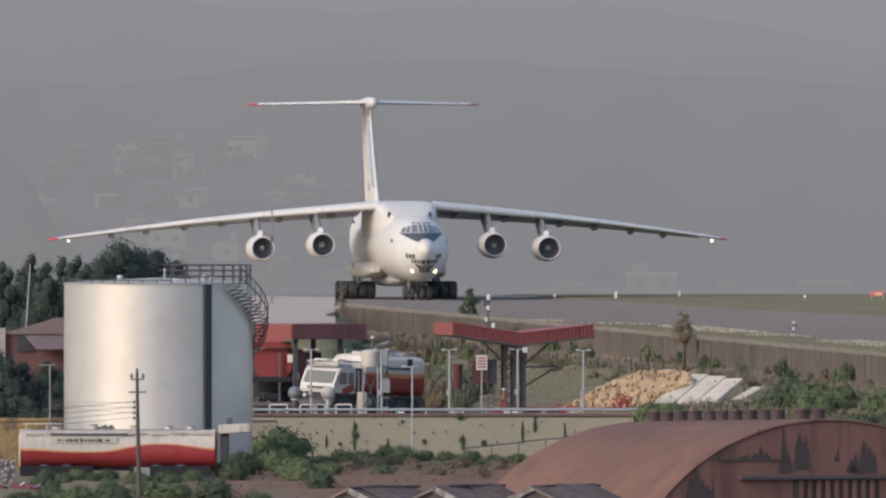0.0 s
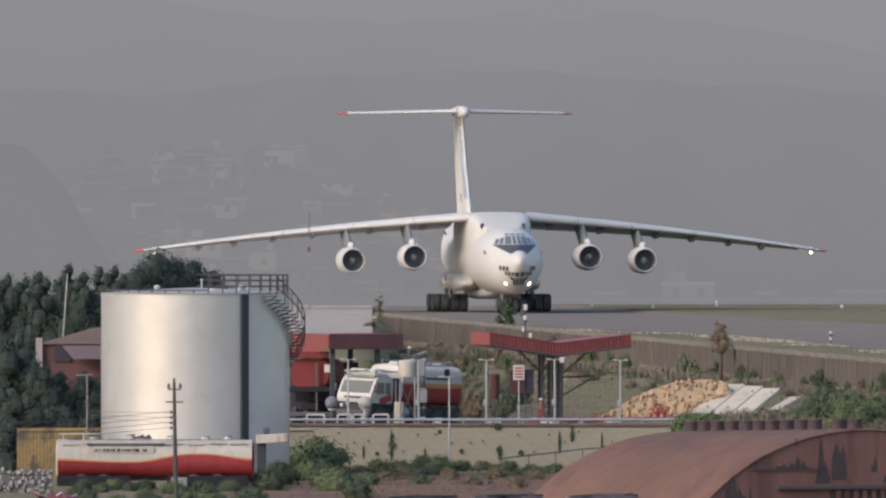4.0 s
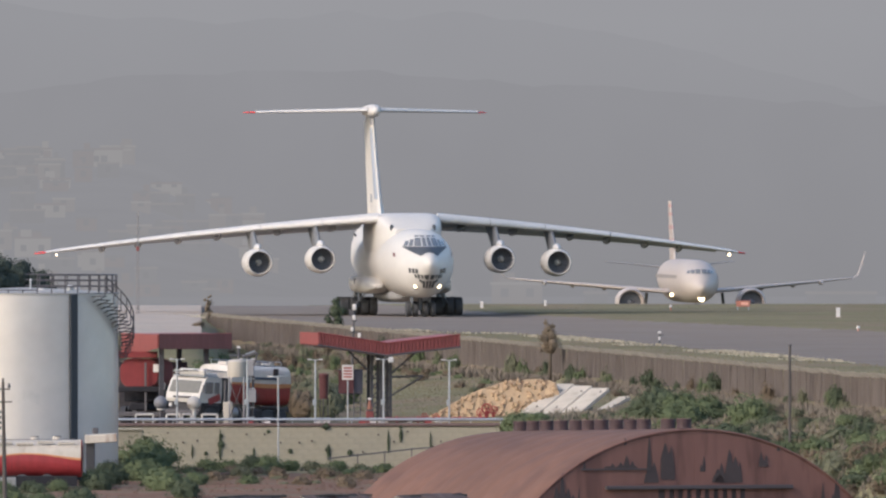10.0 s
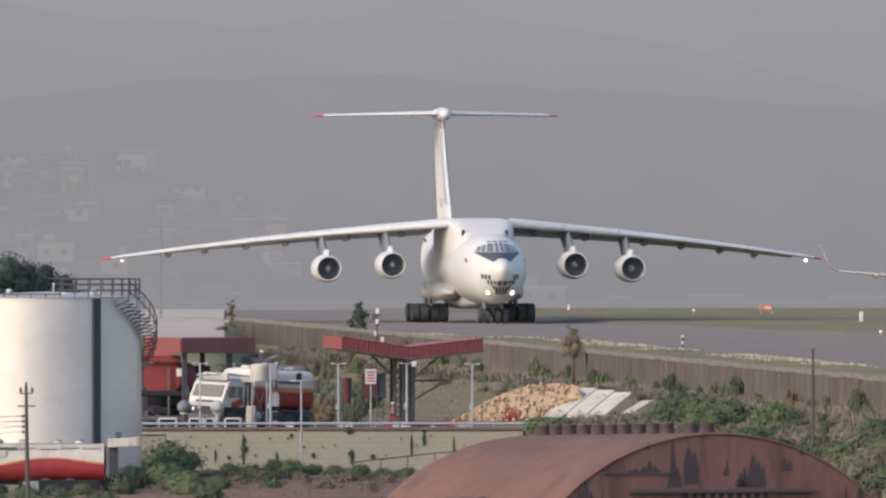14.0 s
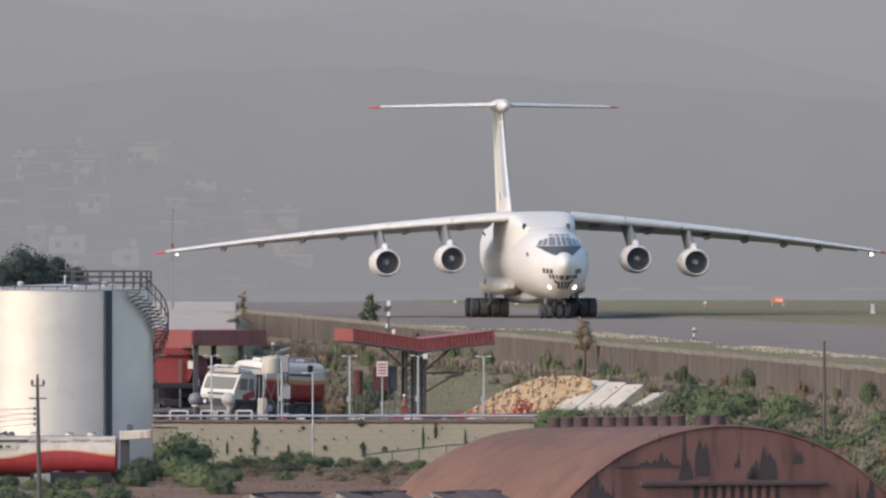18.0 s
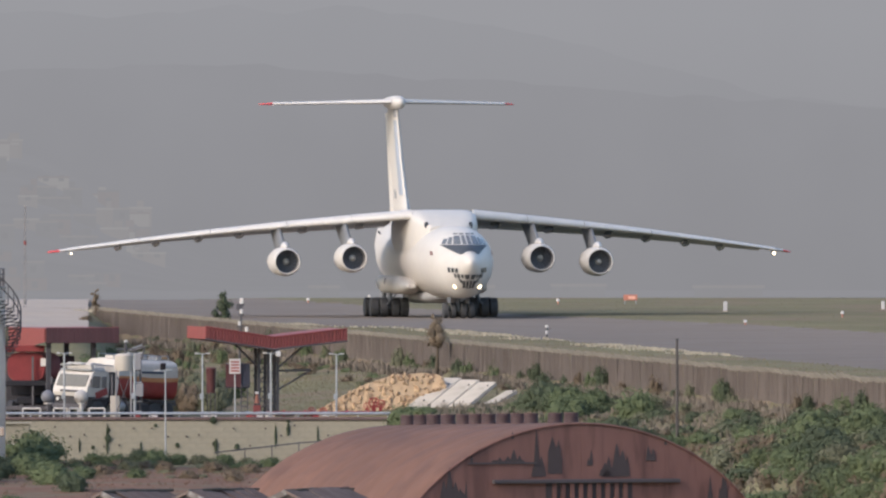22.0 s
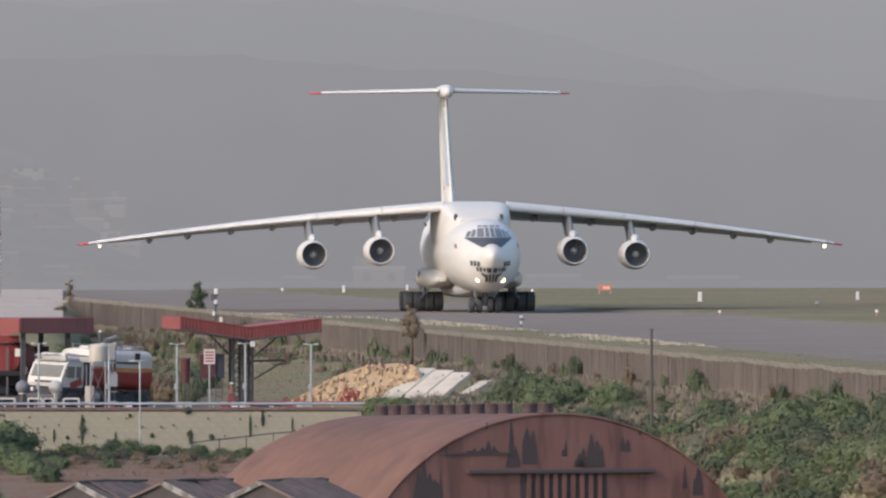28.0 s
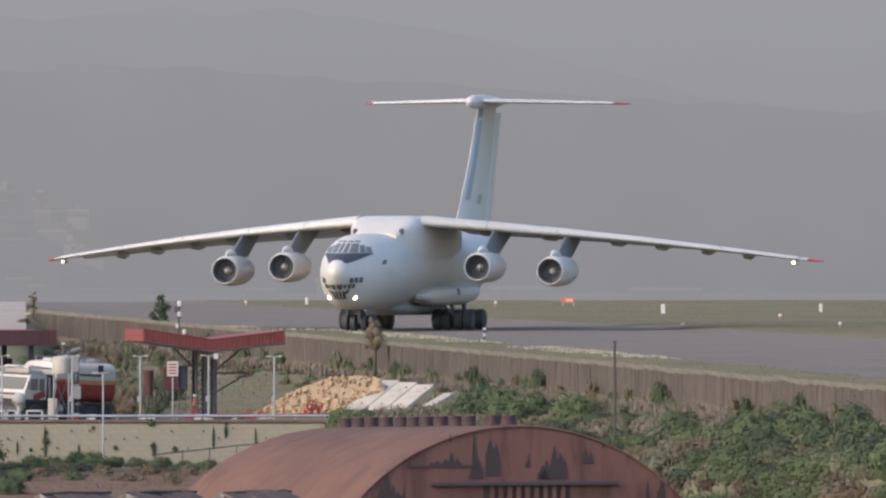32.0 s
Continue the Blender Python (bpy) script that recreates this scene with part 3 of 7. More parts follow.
MAROON = mat("maroon_fascia", (0.062, 0.022, 0.026), 0.6, vary=0.2, streak=True)
for k in range(13):
    part("fascia_board", box((0.294, 0.05, 0.8), (-0.745 + 0.3 * k, -4.82, 1.36), 0.008), MAROON, can2)
# the open side hangs lower towards the back
for k in range(12):
    y0, y1 = -4.74 + 0.79 * k, -4.74 + 0.79 * (k + 1) - 0.015
    z0, z1 = 1.0 - 0.62 * k / 12, 1.0 - 0.62 * (k + 1) / 12
    part("side_sheet", loft([[(-0.97, y0, z0), (-0.93, y0, z0), (-0.93, y0, 1.7), (-0.97, y0, 1.7)], [(-0.97, y1, z1), (-0.93, y1, z1), (-0.93, y1, 1.7), (-0.97, y1, 1.7)]]), RED_ROOF, can2)
# added dark sheets stand in for the shade at the bay's back
part("back_panel", box((3.4, 0.1, 1.2), (0.6, 3.4, -0.4)), MAROON, can2)
part("bay_screen", box((3.6, 0.12, 3.0), (0.5, 3.7, -1.35)), DARK_STEEL, can2)

# ---- four-engined freighter ----
jet = thing("cargo_aircraft", "white four-engined high-wing cargo jet with a T-tail and red tips", "aircraft", pose(-3.35, 1494, 0))
NOSE = [(-20.0, 3.5, 0.04, 0.04), (-19.96, 3.5, 0.16, 0.18), (-19.84, 3.48, 0.32, 0.38), (-19.6, 3.44, 0.54, 0.64), (-19.3, 3.38, 0.76, 0.93), (-18.9, 3.28, 1.0, 1.3), (-18.4, 3.2, 1.27, 1.64), (-17.9, 3.2, 1.49, 1.9), (-17.4, 3.27, 1.68, 2.08),
        (-16.8, 3.38, 1.87, 2.21), (-16.1, 3.46, 2.05, 2.31), (-15.2, 3.52, 2.22, 2.38), (-13.8, 3.55, 2.38, 2.4), (-11, 3.55, 2.4, 2.4), (-2, 3.55, 2.4, 2.4), (6, 3.55, 2.4, 2.4),
        (10, 3.62, 2.38, 2.36), (14, 3.95, 2.15, 2.05), (18, 4.55, 1.7, 1.55), (22, 5.25, 1.05, 0.95), (25.3, 5.75, 0.4, 0.4), (26, 5.85, 0.1, 0.1)]
NOSE = [(y + 2.4 * smooth_step(-6, -12, y) - 0.7 * smooth_step(-18.0, -19.9, y), z, a, b) for y, z, a, b in NOSE]
part("fuselage", loft([ring_y(y, 0, z, a, b, 64) for y, z, a, b in NOSE[3:]]), WHITE, jet, smooth=50)
part("nose_radome", loft([ring_y(y, 0, z, a * 1.004, b * 1.004, 64) for y, z, a, b in NOSE[:4]]), WHITE, jet, "rounded white nose radome", smooth=50)


# cockpit glazing, black shield below it, and the navigator's glazing in the chin
def pane(name, x0, x1, z0, z1, material, x2=None, x3=None, label="", out=0.06, owner=None, skin=None):
    """A panel on the nose as seen from ahead: x0..x1 along its foot at z0, x2..x3 along its head at z1."""
    bm = bmesh.new()
    div = 4
    front, back = [], []
    x2, x3 = x0 if x2 is None else x2, x1 if x3 is None else x3
    for j in range(div + 1):
        z = z0 + (z1 - z0) * j / div
        xa, xb = x0 + (x2 - x0) * j / div, x1 + (x3 - x1) * j / div
        front.append([]); back.append([])
        for i in range(div + 1):
            x = xa + (xb - xa) * i / div
            y = skin_y(x, z, skin)
            front[-1].append(bm.verts.new((x, y - out, z)))
            back[-1].append(bm.verts.new((x, y + 0.10, z)))
    for j in range(div):
        for i in range(div):
            bm.faces.new((front[j][i], front[j][i + 1], front[j + 1][i + 1], front[j + 1][i]))
    rim = [(0, i) for i in range(div)] + [(j, div) for j in range(div)] + [(div, i) for i in range(div, 0, -1)] + [(j, 0) for j in range(div, 0, -1)]
    for (j, i), (j2, i2) in zip(rim, rim[1:] + rim[:1]):
        bm.faces.new((front[j][i], front[j2][i2], back[j2][i2], back[j][i]))
    return part(name, bm, material, owner or jet, label, smooth=40)


def skin_y(x, z, skin=None):
    """Where a line from ahead at (x, z) meets the nose."""
    secs = skin or NOSE
    for s0, s1 in zip(secs, secs[1:]):
        for k in range(40):
            f = k / 40
            cz, ra, rb = (s0[i] + (s1[i] - s0[i]) * f for i in (1, 2, 3))
            if (x / ra) ** 2 + ((z - cz) / rb) ** 2 <= 1:
                return s0[0] + (s1[0] - s0[0]) * f
    return -11


def shield_foot(x):
    """Lower edge of the black shield: a scoop round the radome, two points, and long rising wings."""
    return float(np.interp(abs(x), (0, 0.28, 0.46, 0.6, 0.9, 1.56), (4.33, 4.28, 4.14, 4.08, 4.26, 4.69)))


bm = bmesh.new()
cols = np.linspace(-1.56, 1.56, 41)
front, back = [], []
for x in cols:
    zs = [shield_foot(x) + (4.74 - shield_foot(x)) * k / 4 for k in range(5)]
    front.append([bm.verts.new((x, skin_y(x, z) - 0.055, z)) for z in zs])
    back.append([bm.verts.new((x, skin_y(x, z) + 0.08, z)) for z in zs])
for a, b in zip(range(40), range(1, 41)):
    for k in range(4):
        bm.faces.new((front[a][k], front[b][k], front[b][k + 1], front[a][k + 1]))
    bm.faces.new((front[a][0], front[b][0], back[b][0], back[a][0]))
    bm.faces.new((front[a][4], front[b][4], back[b][4], back[a][4]))
part("antiglare_panel", bm, BLACK_PAINT, jet, "black anti-glare panel", smooth=60)
CHIN_GLASS = mat("chin_glass", (0.085, 0.088, 0.09), 0.2)
for sx in (-1, 1):
    for i, (a, b, c, d, top) in enumerate([(0.05, 0.31, 0.05, 0.27, 5.36), (0.40, 0.86, 0.35, 0.72, 5.34), (0.95, 1.20, 0.80, 1.0, 5.24), (1.27, 1.5, 1.08, 1.3, 5.14)]):
        xs = (a, b, c, d) if sx > 0 else (-b, -a, -d, -c)
        pane("cockpit_pane", xs[0], xs[1], 4.78, top, DARK_GLASS, xs[2], xs[3])
    for a, b in ((0.06, 0.38), (0.46, 0.74)):
        xs = (a, b, a * 0.9, b * 0.9) if sx > 0 else (-b, -a, -b * 0.9, -a * 0.9)
        pane("eyebrow_pane", xs[0], xs[1], 5.42, 5.52, DARK_GLASS, xs[2], xs[3])
    for x0, x1, x2, x3, z0, z1 in ((0.76, 0.91, 0.8, 0.95, 2.86, 3.18), (0.96, 1.1, 1.0, 1.14, 2.88, 3.21), (1.15, 1.28, 1.19, 1.32, 2.9, 3.23), (0.6, 0.73, 0.68, 0.83, 2.5, 2.8), (0.79, 0.9, 0.89, 1.0, 2.54, 2.82), (0.42, 0.53, 0.52, 0.7, 2.2, 2.44), (0.4, 0.5, 0.47, 0.62, 2.52, 2.76), (0.06, 0.28, 0.06, 0.4, 2.44, 2.76), (0.2, 0.36, 0.27, 0.47, 1.86, 2.34), (0.04, 0.14, 0.04, 0.2, 1.82, 2.34)):
        xs = (x0, x1, x2, x3) if sx > 0 else (-x1, -x0, -x3, -x2)
        pane("chin_pane", xs[0], xs[1], z0, z1, CHIN_GLASS, xs[2], xs[3], label="dark navigator's window")
    pane("side_port", *((1.98, 2.09) if sx > 0 else (-2.09, -1.98)), 4.02, 4.3, mat("red_stencil", (0.16, 0.07, 0.06), 0.6))
    lamp = part("landing_lamp", rod((sx * 0.8, -16.1, 1.98), (sx * 0.8, -15.5, 1.98), 0.18, seg=14), WHITE, jet)
    part("lamp_lens", rod((sx * 0.8, -16.14, 1.98), (sx * 0.8, -16.1, 1.98), 0.165 if sx > 0 else 0.135, seg=14), LAMP_GLOW, lamp, "lit landing lamp")
BLADE = finish("blade", box((0.07, 0.03, 0.5), (0, 0, 0.46), turn=pose(0, 0, 0, 0, 0, 35)), GEAR)
tmp, BLADE = BLADE, BLADE.data
bpy.data.objects.remove(tmp)
# wing box on the back
box_secs = [(-7.4, 1.3, 4.8, 5.95), (-6.4, 1.9, 4.2, 6.45), (-5.4, 2.18, 3.6, 6.85), (-4.3, 2.3, 3.4, 7.05), (3, 2.3, 3.4, 7.0), (6.5, 2.1, 4.6, 6.5), (9.5, 1.2, 5.0, 5.85)]
part("wing_box", loft([ring_y(y, 0, (a + b) / 2, w, (b - a) / 2, 40, 5.5) for y, w, a, b in box_secs]), WHITE, jet, smooth=50)
for sx in (-1, 1):
    part("intake_port", loft([ring_y(y, sx * 1.5, 6.02, 0.13, 0.23, 16) for y in (-7.02, -6.4)]), BLACK_PAINT, jet, "dark round intake")


def wing_line(x):
    """Leading edge, height, chord and thickness of the wing at a distance out."""
    f = (abs(x) - 2.2) / 23.0
    kink = 0.2 * math.sin(min(1, f) * math.pi)
    return -4.2 + 10.6 * f, 6.6 - 2.44 * f + kink, 9.0 - 6.0 * f if f > 0.35 else 10.4 - 10.0 * f, 1.05 - 0.72 * f


for sx in (-1, 1):
    xs = [2.0, 4, 6.4, 8.5, 10.6, 14, 18, 22, 24.3]
    secs = [foil(sx * x, *(wing_line(x)[i] for i in (0, 1, 2, 3))) for x in xs]
    wing = part("wing", loft(secs), WING_GREY, jet, "swept grey wing", smooth=50)
    # bright leading edge, in slat pieces
    for x0, x1 in ((2.1, 5.96), (6.0, 10.1), (10.14, 15.0), (15.04, 19.6), (19.64, 24.2)):
        g = []
        for x in (x0, x1):
            le, z, c, th = wing_line(x)
            c8 = c * 0.10
            g.append([(sx * x, le + c8, z + th * 0.42), (sx * x, le + c8 * 0.35, z + th * 0.36), (sx * x, le - 0.10, z + th * 0.17), (sx * x, le - 0.16, z), (sx * x, le - 0.08, z - th * 0.14), (sx * x, le + c8 * 0.5, z - th * 0.23)])
        part("slat", loft(g), BARE, wing, "bright bare-metal slat", smooth=60)
    g = []
    for x in (2.4, 6.4, 11.0, 17.5, 23.4):
        le, z, c, th = wing_line(x)
        d = 0.56 - 0.022 * x
        k = 1 - 0.024 * x
        g.append([(sx * x, le + c * 0.80, z - 0.12 * k), (sx * x, le + c * 1.02, z - 0.12 * k - d * 0.35), (sx * x, le + c * 1.2, z - 0.2 * k - d), (sx * x, le + c * 1.16, z - 0.28 * k - d), (sx * x, le + c * 0.85, z - 0.35 * k - d * 0.3)])
    part("flap", loft(g), mat("flap_grey", (0.55, 0.55, 0.55), 0.5), wing, "lowered grey flap", smooth=40)
    le, z, c, th = wing_line(24.3)
    le2, z2, c2, th2 = wing_line(25.2)
    le1, z1, c1, th1 = wing_line(24.72)
    part("outer_panel", loft([foil(sx * 24.3, le, z, c, th), foil(sx * 24.72, le1, z1, c1, th1)]), WHITE, wing, smooth=50)
    part("wing_tip", loft([foil(sx * 24.72, le1, z1, c1, th1), foil(sx * 25.15, le2 + 0.1, z2, c2 * 0.9, th2 * 0.85), foil(sx * 25.36, le2 + 0.6, z2 - 0.02, c2 * 0.5, th2 * 0.5)]), RED_TIP, wing, "red wing tip", smooth=50)
    lamp = part("tip_lamp", rod((sx * 24.0, le - 0.35, z - 0.22), (sx * 24.0, le + 0.4, z - 0.2), 0.12, seg=10), WING_GREY, wing)
    part("lamp_lens", rod((sx * 24.0, le - 0.39, z - 0.22), (sx * 24.0, le - 0.35, z - 0.22), 0.105 if sx > 0 else 0.06, seg=10), LAMP_GLOW, lamp, "lit wing lamp")
    for x in (4.6, 8.4, 12.6, 15.3, 18.1, 20.6):
        le, z, c, th = wing_line(x)
        z += 0.012 * x - 0.05
        pod = [ring_y(y, sx * x, zz, w, w * 1.3, 10) for y, zz, w in ((le + c * 0.45, z - 0.35, 0.04), (le + c * 0.55, z - 0.45, 0.17), (le + c * 0.9, z - 0.5, 0.2), (le + c * 1.15, z - 0.45, 0.12), (le + c * 1.25, z - 0.4, 0.03))]
        part("flap_fairing", loft(pod), WING_GREY, wing, smooth=60)
    # engines
    for ex, ey, ez in ((6.36, -6.7, 3.80), (10.6, -4.7, 3.55)):
        X = sx * ex
        prof_out = [(0.0, 0.78), (-0.05, 0.82), (0.06, 0.88), (0.4, 0.94), (1.4, 0.99), (3.2, 0.95), (4.2, 0.84), (4.9, 0.70)]
        prof_in = [(4.9, 0.62), (4.6, 0.55), (1.1, 0.76)]
        eng = part("engine", loft([ring_y(ey + y, X, ez, r, r, 28) for y, r in prof_out + prof_in + prof_out[:1]], caps=False), WHITE, jet, "white engine nacelle", smooth=60)
        # duct lining coloured dark for the deep shade inside the inlet
        part("inlet_duct", loft([ring_y(ey + y, X, ez, r, r, 28) for y, r in ((0.02, 0.795), (0.25, 0.745), (1.05, 0.735))], closed=True, caps=False), mat("inlet_duct_shade", (0.13, 0.13, 0.14), 0.6), eng, "inlet duct with its shade in the dark grey", smooth=60)
        part("fan_disc", rod((X, ey + 0.95, ez), (X, ey + 1.05, ez), 0.74, seg=28), FAN, eng)
        for k in range(18):
            blade = new("fan_blade", BLADE)
            blade.parent = eng
            blade.matrix_basis = Matrix.Translation((X, ey + 0.88, ez)) @ Matrix.Rotation(2 * math.pi * k / 18, 4, "Y")
        part("spinner", loft([ring_y(ey + y, X, ez, r, r, 16) for y, r in ((0.45, 0.02), (0.5, 0.1), (0.66, 0.18), (0.9, 0.24))]), mat("pale_spinner", (0.42, 0.4, 0.36), 0.5), eng, "pale spinner", smooth=60)
        part("exhaust_cone", loft([ring_y(ey + y, X, ez, r, r, 16) for y, r in ((4.6, 0.45), (5.4, 0.3), (6.1, 0.03))]), GEAR, eng, smooth=60)
        part("bleed_scoop", loft([ring_y(ey + y, X, ez + 1.0, r, r * 1.2, 12) for y, r in ((0.35, 0.02), (0.5, 0.1), (0.9, 0.2), (1.3, 0.3), (2.2, 0.2), (3.0, 0.03))]), WHITE, eng, smooth=60)
        le, z, c, th = wing_line(ex)
        g = []
        for u, wdt in ((0, 0.08), (0.08, 0.3), (0.5, 0.4), (0.92, 0.32), (1, 0.06)):
            y_low, y_top = ey + 1.3 + 4.3 * u, le + 0.1 + (c * 0.62) * u
            g.append([(X - wdt / 2, y_low, ez + 0.85), (X + wdt / 2, y_low, ez + 0.85), (X + wdt / 2, y_top, z - 0.08), (X - wdt / 2, y_top, z - 0.08)])
        # the shadow on the pylons is put into this grey
        part("pylon", loft(g), mat("pylon_shade_grey", (0.165, 0.17, 0.18), 0.55), jet, "engine pylon, its grey darkened with shade", smooth=40)

# tail
fin_secs = [fin_foil(z, y, c, th) for z, y, c, th in ((5.2, 12.0, 9.0, 1.05), (6.0, 12.9, 8.3, 0.95), (7.4, 14.2, 7.2, 0.84), (10.5, 16.9, 5.9, 0.7), (14.2, 19.4, 4.9, 0.56))]
fin = part("fin", loft(fin_secs), WHITE, jet, "tall white fin", smooth=50)
part("fin_root", loft([fin_foil(z, y, c, th) for z, y, c, th in ((6.0, 13.0, 7.2, 1.35), (7.2, 14.1, 6.2, 1.2), (7.8, 14.7, 5.4, 0.9), (8.1, 15.2, 4.9, 0.6))]), WHITE, fin, "swollen fin root fairing", smooth=50)


def fin_band(name, z0, z1, u0, u1, material, label):
    """A painted band that lies on both sides of the fin, from u0 to u1 of its chord."""
    rows_ = []
    for k in range(9):
        z = z0 + (z1 - z0) * k / 8
        y = float(np.interp(z, (7.4, 10.5, 14.2), (14.2, 16.9, 19.4)))
        c = float(np.interp(z, (7.4, 10.5, 14.2), (7.2, 5.9, 4.9)))
        th = float(np.interp(z, (7.4, 10.5, 14.2), (0.84, 0.7, 0.56)))
        rows_.append((z, [q for q in foil(0, y, 0, c, th)]))
    for sx in (-1, 1):
        g = []
        for z, prof in rows_:
            y, c = prof[0][1], prof[10][1] - prof[0][1]
            outer = []
            for k in range(5):
                u = u0 + (u1 - u0) * k / 4
                w = float(np.interp(u, [(q[1] - y) / c for q in prof[:11]], [abs(q[2]) for q in prof[:11]]))
                outer.append((sx * (w + 0.02), y + c * u, z))
            g.append(outer + [(sx * 0.02, y + c * u1, z), (sx * 0.02, y + c * u0, z)])
        part(name, loft(g), material, fin, label, smooth=50)


fin_band("fin_stripe", 8.0, 13.1, 0.06, 0.2, mat("blue_fin_line", (0.3, 0.335, 0.39), 0.5), "blue-grey band along the fin")
fin_band("fin_collar", 13.3, 14.1, 0.02, 0.16, mat("dull_collar", (0.24, 0.24, 0.26), 0.5), "grey collar below the bullet")
fin_band("fin_mark", 7.75, 8.35, 0.5, 0.68, mat("grey_mark", (0.3, 0.3, 0.31), 0.5), "small grey marking")
part("rudder", loft([fin_foil(z, y, c, th) for z, y, c, th in ((6.2, 20.9, 1.6, 0.3), (10.5, 22.6, 1.5, 0.26), (13.6, 24.0, 1.4, 0.22))]), WHITE, fin, smooth=50)
part("tail_bullet", loft([ring_y(y, 0, 14.3, r, r * 1.02, 20) for y, r in ((16.9, 0.04), (17.0, 0.2), (17.4, 0.36), (18.2, 0.45), (21, 0.45), (24, 0.34), (26.8, 0.06))]), WHITE, jet, "white bullet fairing", smooth=60)
for sx in (-1, 1):
    st = part("tailplane", loft([foil(sx * x, y, z, c, th) for x, y, z, c, th in ((0.3, 18.4, 14.32, 5.0, 0.52), (4.0, 20.7, 14.27, 3.8, 0.42), (8.05, 23.2, 14.2, 2.5, 0.3))]), WING_GREY, jet, "grey tailplane", smooth=50)
    g = []
    for x, y, z, th in ((0.5, 18.5, 14.32, 0.5), (8.0, 23.15, 14.2, 0.3)):
        g.append([(sx * x, y + 0.5, z + th * 0.42), (sx * x, y - 0.05, z + th * 0.25), (sx * x, y - 0.12, z), (sx * x, y + 0.2, z - th * 0.2)])
    part("leading_edge", loft(g), BARE, st, "bright bare-metal edge", smooth=60)
    part("elevator", loft([foil(sx * x, y, z, c, 0.12) for x, y, z, c in ((0.6, 23.3, 14.3, 1.2), (8.0, 25.6, 14.2, 0.8))]), WING_GREY, st, smooth=50)
    part("tail_tip", loft([foil(sx * 8.05, 23.2, 14.2, 2.5, 0.3), foil(sx * 8.6, 23.8, 14.19, 1.9, 0.22), foil(sx * 8.78, 24.3, 14.18, 1.0, 0.1)]), RED_TIP, st, "red tailplane tip", smooth=50)

# undercarriage: sponsons, struts and axles with their wheels
for sx in (-1, 1):
    secs = [(-5.3, 0.25, 1.8, 2.0), (-4.1, 0.75, 1.45, 2.35), (-2.0, 1.02, 1.35, 2.55), (4.0, 1.05, 1.35, 2.6), (7.0, 0.8, 1.6, 2.6), (10, 0.2, 2.1, 2.4)]
    part("gear_sponson", loft([ring_y(y, sx * 2.25, (a + b) / 2, w, (b - a) / 2, 18, 3.2) for y, w, a, b in secs]), WHITE, jet, "white wheel fairing", smooth=60)
    for y in (0.5, 3.6):
        part("gear_strut", rod((sx * 3.05, y, 0.45), (sx * 2.9, y, 2.0), 0.16, seg=10), GEAR, jet)
    part("sponson_outlet", rod((sx * 3.1, 0.9, 2.2), (sx * 3.33, 0.9, 2.22), 0.2, seg=14), GEAR, jet, "dark round outlet")
    part("rear_port", box((0.12, 0.9, 0.5), (sx * 1.5, 16.6, 5.35), 0.03, turn=pose(0, 0, 0, 0, sx * 35, sx * 8)), BLACK_PAINT, jet, "dark port in the rear fuselage")
    part("gear_stay", rod((sx * 3.3, 0.0, 0.6), (sx * 2.4, -0.8, 1.7), 0.06, seg=8), GEAR, jet)
part("belly_fairing", loft([ring_y(y, 0, 1.25, w, h, 18, 2.6) for y, w, h in ((-6.5, 0.5, 0.15), (-5, 1.5, 0.5), (4.5, 1.6, 0.55), (8.5, 0.5, 0.15))]), mat("grey_belly", (0.3, 0.3, 0.31), 0.6, vary=0.2), jet, "grey belly fairing", smooth=60)
part("nose_strut", rod((0, -11.7, 0.3), (0, -11.7, 1.7), 0.15, seg=10), GEAR, jet)
for sx in (-1, 1):
    part("nose_gear_door", box((0.06, 1.6, 0.8), (sx * 0.62, -11.7, 1.2), 0.02), GEAR, jet)


def wheel_bm(r, w):
    prof = [(-w / 2, r * 0.55), (-w / 2, r * 0.86), (-w * 0.36, r * 0.98), (w * 0.36, r * 0.98), (w / 2, r * 0.86), (w / 2, r * 0.55)]
    return [[(x, rr * math.cos(2 * math.pi * i / 20), rr * math.sin(2 * math.pi * i / 20)) for i in range(20)] for x, rr in prof]


AXLES = []
def axle_set(y, xs, r, w):
    hub = part("axle", rod((min(xs) - 0.1, 0, 0), (max(xs) + 0.1, 0, 0), 0.09, seg=8), GEAR, jet)
    hub.location = (0, y, r - 0.2)
    for x in xs:
        part("tyre", moved(loft(wheel_bm(r, w)), Matrix.Translation((x, 0, 0))), TYRE, hub, "black rubber tyre", smooth=40)
        bm = rod((x - w * 0.44, 0, 0), (x + w * 0.44, 0, 0), r * 0.5, seg=14)
        for k in range(6):
            a = 2 * math.pi * k / 6
            box((w, 0.05, 0.05), (x, r * 0.3 * math.cos(a), r * 0.3 * math.sin(a)), bm=bm)
        part("rim", bm, RIM, hub, "grey wheel rim")
    AXLES.append((hub, r))


for sx in (-1, 1):
    for y in (0.5, 3.6):
        axle_set(y, [sx * x for x in (2.02, 2.62, 3.42, 4.04)], 0.66, 0.57)
axle_set(-11.7, (-0.86, -0.36, 0.36, 0.86), 0.54, 0.36)

# ---- twin-engined airliner rolling up behind the crest ----
liner = thing("airliner", "pale twin-engined passenger jet with upturned wing tips, lamps lit", "aircraft", pose(-15, 2272, -23.1))
